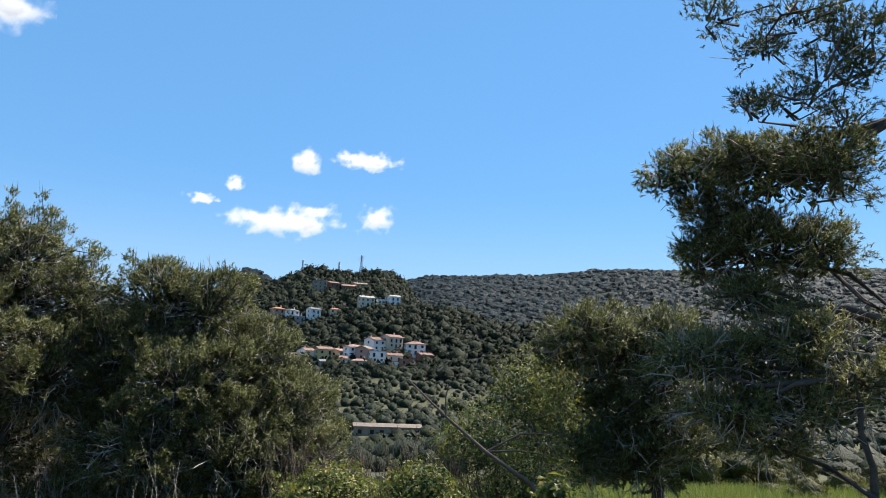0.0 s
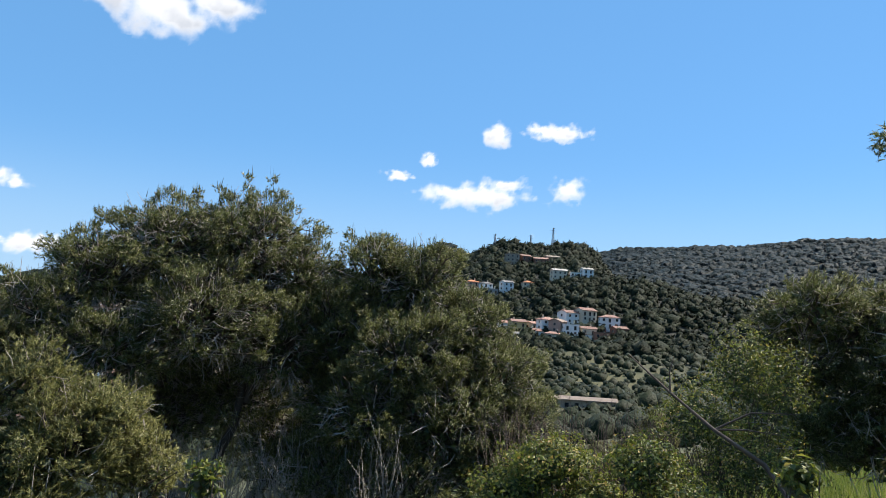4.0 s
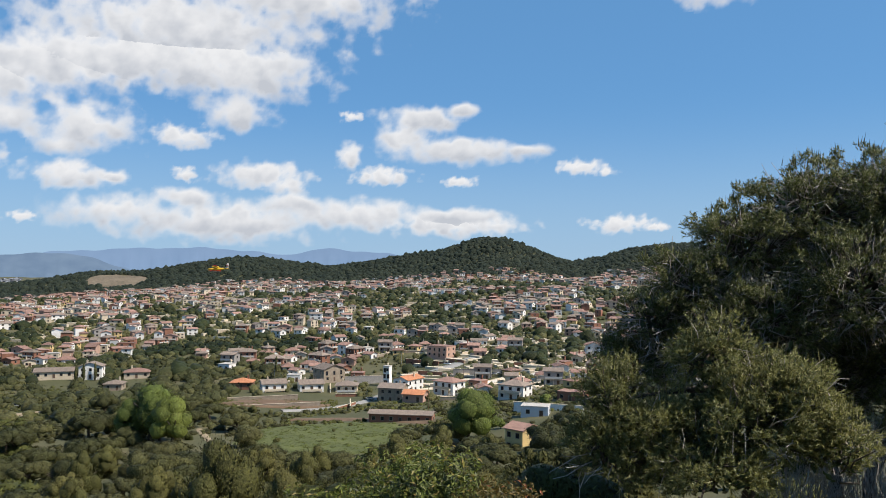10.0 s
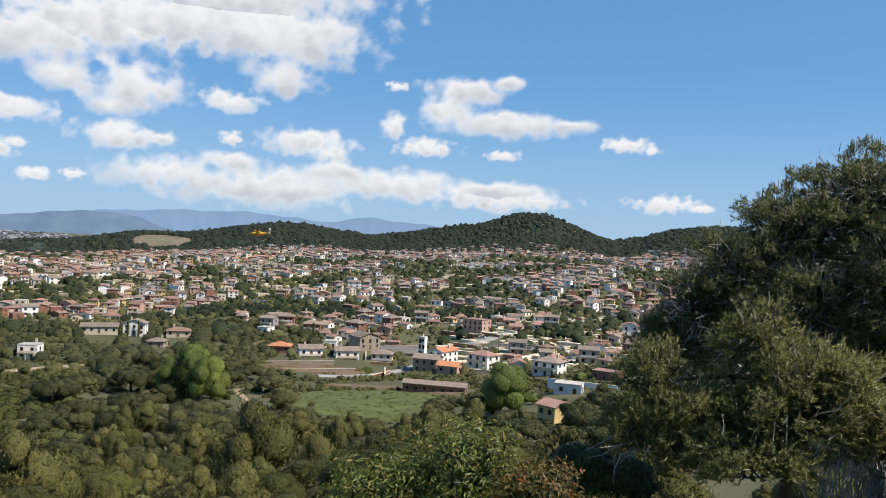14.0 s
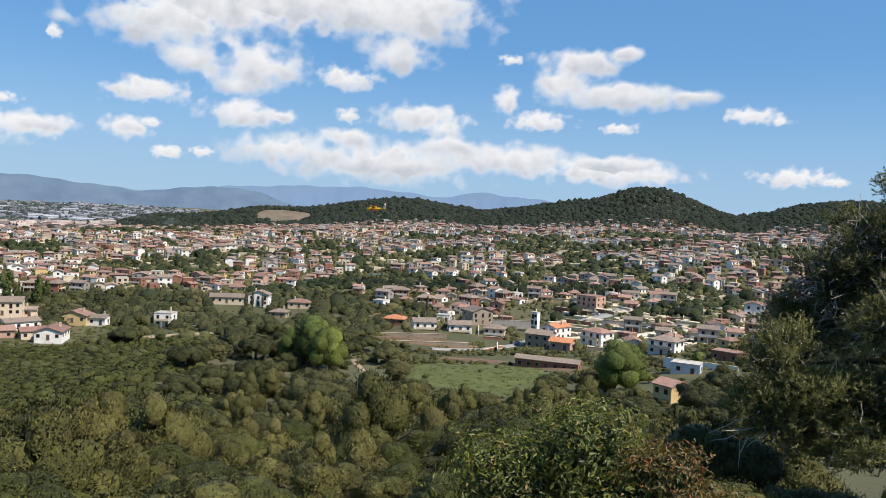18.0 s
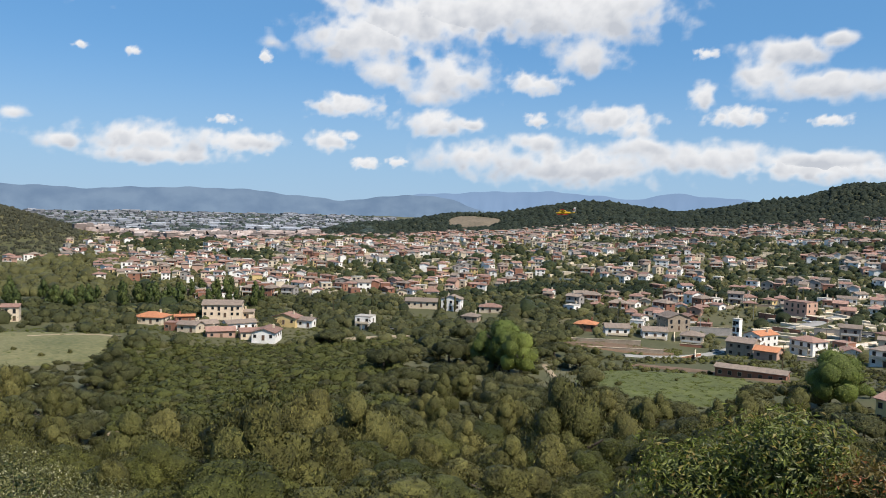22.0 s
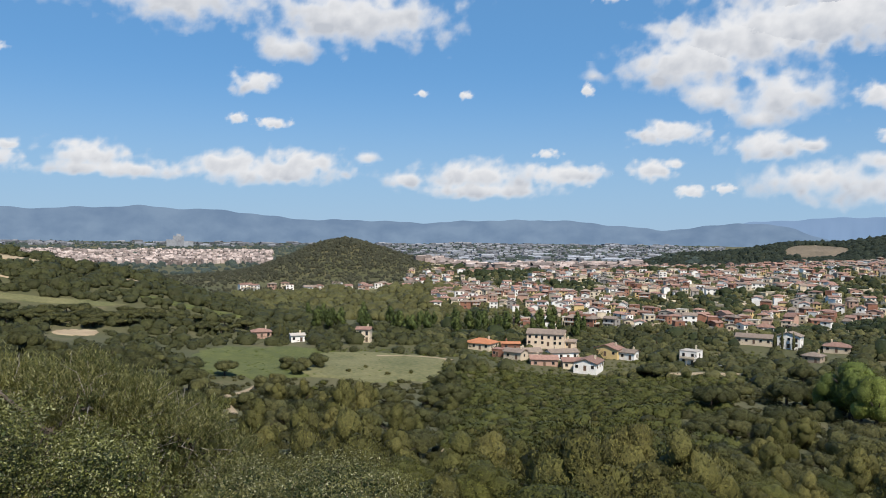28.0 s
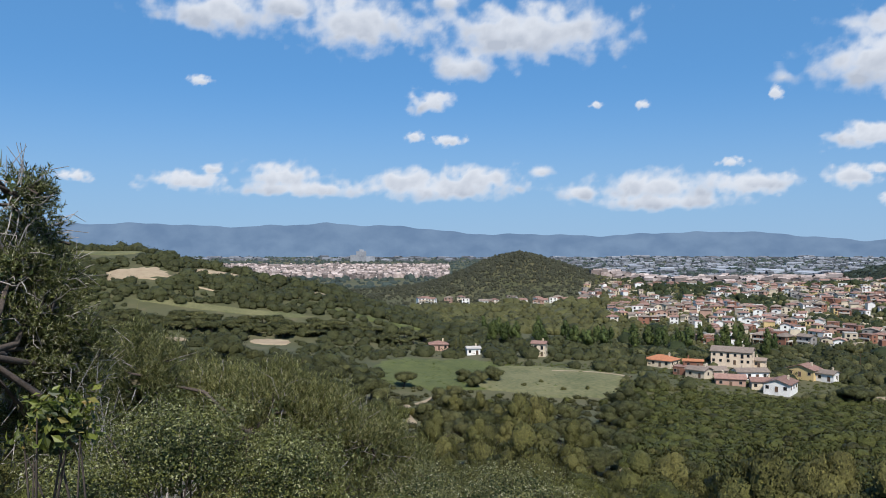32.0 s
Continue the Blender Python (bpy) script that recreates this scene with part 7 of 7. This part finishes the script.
def aircraft():
    """A yellow and red twin-engined flying boat."""
    root = new("aircraft")
    part("fuselage", ring_body("fuselage", [(9.6, 0.3, 0.3, 0.2), (8.6, 1.0, 0.9, 0.1), (6.5, 1.3, 1.35, 0.2), (2, 1.35, 1.5, 0.3), (-2, 1.3, 1.3, 0.5), (-6, 0.8, 0.8, 0.9), (-9.6, 0.3, 0.4, 1.2)], YELLOW), root)
    part("hull", blocks("hull", [(-0.9, 0.9, -2.5, 7.5, -1.5, -0.9)], RED), root, "red planing hull")
    wing = part("wing", wing_mesh("wing", 14.2, 3.4, 2.9, 0.5, 0.0, YELLOW), root)
    wing.location = (0, 1.5, 2.2)
    for s in (-1, 1):
        tip = part("wing_tip", blocks("wing_tip", [(12.0, 14.3, -0.1, 3.0, 2.0, 2.42)] if s > 0 else [(-14.3, -12.0, -0.1, 3.0, 2.0, 2.42)], RED), root, "red wing tip")
        eng = part("engine", ring_body("engine", [(5.0, 0.35, 0.35, 0), (4.4, 0.7, 0.75, 0), (1.5, 0.65, 0.75, 0), (-1.6, 0.2, 0.3, 0.1)], YELLOW), root)
        eng.location = (s * 3.7, 0.6, 2.4)
        for k in range(4):
            blade = part("blade", blocks("blade", [(-0.12, 0.12, -0.05, 0.05, 0.1, 1.9)], RUBBER), eng)
            blade.location = (0, 5.05, 0)
            blade.rotation_euler.y = radians(45 + 90 * k)
        fl = part("float", ring_body("float", [(3.2, 0.15, 0.15, 0), (2.2, 0.4, 0.4, 0), (-0.5, 0.2, 0.25, 0.1)], YELLOW), root)
        fl.location = (s * 11.2, 0.8, 0.7)
        part("strut", blocks("strut", [(s * 11.2 - 0.1, s * 11.2 + 0.1, 1.6, 2.2, 1.0, 2.1)], YELLOW), fl).location = (-s * 11.2, -0.8, -0.7)
    fin = part("fin", solid("fin", [(-0.15, -6.6, 1.3), (0.15, -6.6, 1.3), (0.15, -9.7, 1.3), (-0.15, -9.7, 1.3), (-0.1, -8.6, 6.4), (0.1, -8.6, 6.4), (0.1, -10.4, 6.4), (-0.1, -10.4, 6.4)],
                           [(3, 2, 1, 0), (4, 5, 6, 7), (0, 1, 5, 4), (1, 2, 6, 5), (2, 3, 7, 6), (3, 0, 4, 7)], TRIM), root, "white tail fin")
    tail = part("tailplane", wing_mesh("tailplane", 5.5, 2.2, 1.8, 0.3, 0.0, RED), root)
    tail.location = (0, -8.9, 3.8)
    part("cockpit_window", blocks("cockpit_window", [(-0.8, 0.8, 6.6, 7.7, 1.0, 1.5)], GLASS), root)
    b, r = radians(70.4), 800
    root.matrix_basis = Matrix.Translation((-math.sin(b) * r, math.cos(b) * r, 0.5)) @ Matrix.Rotation(radians(70.4 + 84), 4, "Z") @ Matrix.Rotation(radians(6), 4, "Y")
    return tagged(root, "yellow and red twin-engined firefighting aircraft in flight", "aircraft")


aircraft()


def pylon(bearing, r, h):
    """A lattice power pylon: four legs, cross bracing, three pairs of arms."""
    root = new("pylon")
    for sx, sy in ((-1, -1), (1, -1), (1, 1), (-1, 1)):
        part("leg", tubes_mesh("leg", [([(sx * h * 0.09, sy * h * 0.09, -3), (sx * h * 0.035, sy * h * 0.035, h * 0.55), (sx * 0.3, sy * 0.3, h)], [0.22, 0.18, 0.12])], STEEL, 4), root)
    for i in range(7):
        z0, z1 = h * i / 7, h * (i + 1) / 7
        w0, w1 = h * (0.09 - 0.1 * min(i, 4) / 7), h * (0.09 - 0.1 * min(i + 1, 4) / 7)
        for s in (-1, 1):
            part("brace", tubes_mesh("brace", [([(-w0 * s, s * w0, z0), (w1 * s, s * w1, z1)], [0.1, 0.1])], STEEL, 4), root)
            part("brace", tubes_mesh("brace", [([(s * w0, -w0 * s, z0), (s * w1, w1 * s, z1)], [0.1, 0.1])], STEEL, 4), root)
    for z, w in ((0.70, 0.17), (0.82, 0.20), (0.94, 0.15)):
        part("crossarm", tubes_mesh("crossarm", [([(-h * w, 0, h * z), (0, 0, h * z + 0.8), (h * w, 0, h * z)], [0.08, 0.2, 0.08])], STEEL, 4), root)
    set_at(root, bearing, r, 25)
    return tagged(root, "grey steel lattice power pylon on the ridge", "pylon", "pylons on the ridge")


pylon(5.9, 740, 17.5)
pylon(7.5, 742, 11)
pylon(10.1, 745, 13)


def car(bearing, r, face, tall=1.0):
    root = new("car")
    body = [(2.1, 0.75, 0.2, 0.55), (1.9, 0.85, 0.32, 0.62), (0.9, 0.87, 0.36, 0.68), (-1.9, 0.87, 0.38, 0.70), (-2.1, 0.8, 0.25, 0.65)]
    part("body", ring_body("body", body, CARPAINT, 8), root)
    part("cabin", ring_body("cabin", [(0.9, 0.6, 0.05, 0.95), (0.3, 0.7, 0.28 * tall, 1.1), (-1.2, 0.7, 0.3 * tall, 1.12), (-1.8, 0.62, 0.08, 0.95)], GLASS, 8), root, "dark glazed cabin")
    for x in (-0.82, 0.82):
        for y in (-1.3, 1.3):
            w = part("wheel", tubes_mesh("wheel", [([(x - 0.1, y, 0.32), (x + 0.1, y, 0.32)], [0.32, 0.32])], RUBBER, 10), root)
    set_at(root, bearing, r, face, 0.55)
    return tagged(root, "parked pale car by the road", "car", "parked cars")


for cb, cr, cf in ((82.9, 378, 60), (50.9, 392, 70), (50.3, 393, 75), (49.6, 394, 70), (56.9, 402, 20), (59.8, 352, 40), (54.2, 432, 60), (48.5, 396, 80)):
    car(cb, cr, cf, 1.6 if cb == 82.9 else 1.0)


def lamp_pole(bearing, r, h, label, kind="street_lamp"):
    root = new(kind)
    part("pole", tubes_mesh("pole", [([(0, 0, -1), (0, 0, h * 0.6), (0, 0, h)], [0.14, 0.11, 0.08])], STEEL if kind == "street_lamp" else WOODEN, 6), root)
    if kind == "street_lamp":
        part("arm", tubes_mesh("arm", [([(0, 0, h), (0.6, -0.4, h + 0.25), (1.2, -0.8, h + 0.25)], [0.06, 0.05, 0.04])], STEEL, 5), root)
        head = part("lamp_head", blocks("lamp_head", [(-0.35, 0.35, -0.15, 0.15, -0.1, 0.08)], STEEL), root)
        head.location = (1.3, -0.9, h + 0.22)
    set_at(root, bearing, r)
    return tagged(root, label, "pole")


lamp_pole(60.9, 402, 8, "grey street lamp beside the road")
lamp_pole(57.5, 440, 8, "grey street lamp beside the road")
lamp_pole(66.5, 408, 8, "grey street lamp beside the road")
lamp_pole(55.6, 297, 11, "dark leaning wooden pole by the stable", "utility_pole")
lamp_pole(87.0, 424, 9, "wooden utility pole among the trees", "utility_pole")
lamp_pole(53.0, 385, 9, "wooden utility pole beside the gardens", "utility_pole")


def garden_wall(bearing, r, length, height, face, material, label):
    """A rendered or brick wall with a coping, built along the slope."""
    root = new("garden_wall")
    part("wall", blocks("wall", [(-length / 2, length / 2, -0.15, 0.15, -3, height)], material), root)
    part("coping", blocks("coping", [(-length / 2 - 0.1, length / 2 + 0.1, -0.25, 0.25, height, height + 0.12)], WALLS["cream"]), root)
    set_at(root, bearing, r, face)
    return tagged(root, label, "wall", "garden walls")


garden_wall(51.3, 398, 34, 2.6, 4, WALLS["grey"], "long grey retaining wall beside the road")
garden_wall(56.0, 442, 22, 3.0, -35, WALLS["brick"], "brick retaining wall below the pink house")
garden_wall(53.6, 438, 14, 2.0, -45, WALLS["brick"], "brick garden wall beside the road")
garden_wall(60.0, 398, 22, 4.0, 10, WALLS["grey"], "tall grey blank wall beside the tower")
garden_wall(67.3, 352, 30, 1.4, 6, WALLS["stone"], "low stone terrace wall in the gardens")
garden_wall(66.2, 336, 34, 1.2, 5, WALLS["stone"], "low stone terrace wall in the gardens")
garden_wall(47.0, 272, 24, 2.4, -12, WALLS["white"], "white rendered boundary wall")
wall_rng = random.Random(77)
for _ in range(70):
    wb, wr = wall_rng.uniform(44, 66), wall_rng.uniform(330, 520)
    if wall_rng.random() < 0.5:
        wb, wr = wall_rng.uniform(54, 98), wall_rng.uniform(505, 640)
    if not is_open(wb, wr):
        kind_of = wall_rng.choice(("white", "cream", "grey", "brick", "stone"))
        garden_wall(wb, wr, wall_rng.uniform(8, 20), wall_rng.uniform(1.0, 2.0), wall_rng.choice((0, 90, -30, 60)), WALLS[kind_of], f"low {WORDS.get(kind_of, 'stone')} garden wall between the plots")


def plots():
    """Terraces, sheds, pools of paving and walls between the far houses, too small to pick apart."""
    rng = np.random.default_rng(9)
    V, F, base = [], [], 0
    b, r = box(37, 103, 620, 1240)(rng, 1500)
    near = box(42, 57, 335, 620)(rng, 420)
    b, r = np.concatenate([b, near[0]]), np.concatenate([r, near[1]])
    for i in range(len(b)):
        p = at(float(b[i]), float(r[i]))
        v, f = block(-rng.uniform(2, 8), rng.uniform(2, 8), -rng.uniform(0.2, 2.5), rng.uniform(0.2, 2.5), -2, rng.uniform(0.8, 2.6) if r[i] > 620 else rng.uniform(0.25, 1.3))
        m = Matrix.Translation(p) @ Matrix.Rotation(radians(float(b[i])) + float(rng.normal(0, 0.5)), 4, "Z")
        V += [tuple(m @ Vector(q)) for q in v]
        F += [tuple(k + base for k in q) for q in f]
        base += 8
    me = solid("garden_plots", V, F, WALLS["cream"])
    tagged(new("garden_plots", me), "pale walls, sheds and terraces between the houses", "gardens", kind="stuff")


plots()
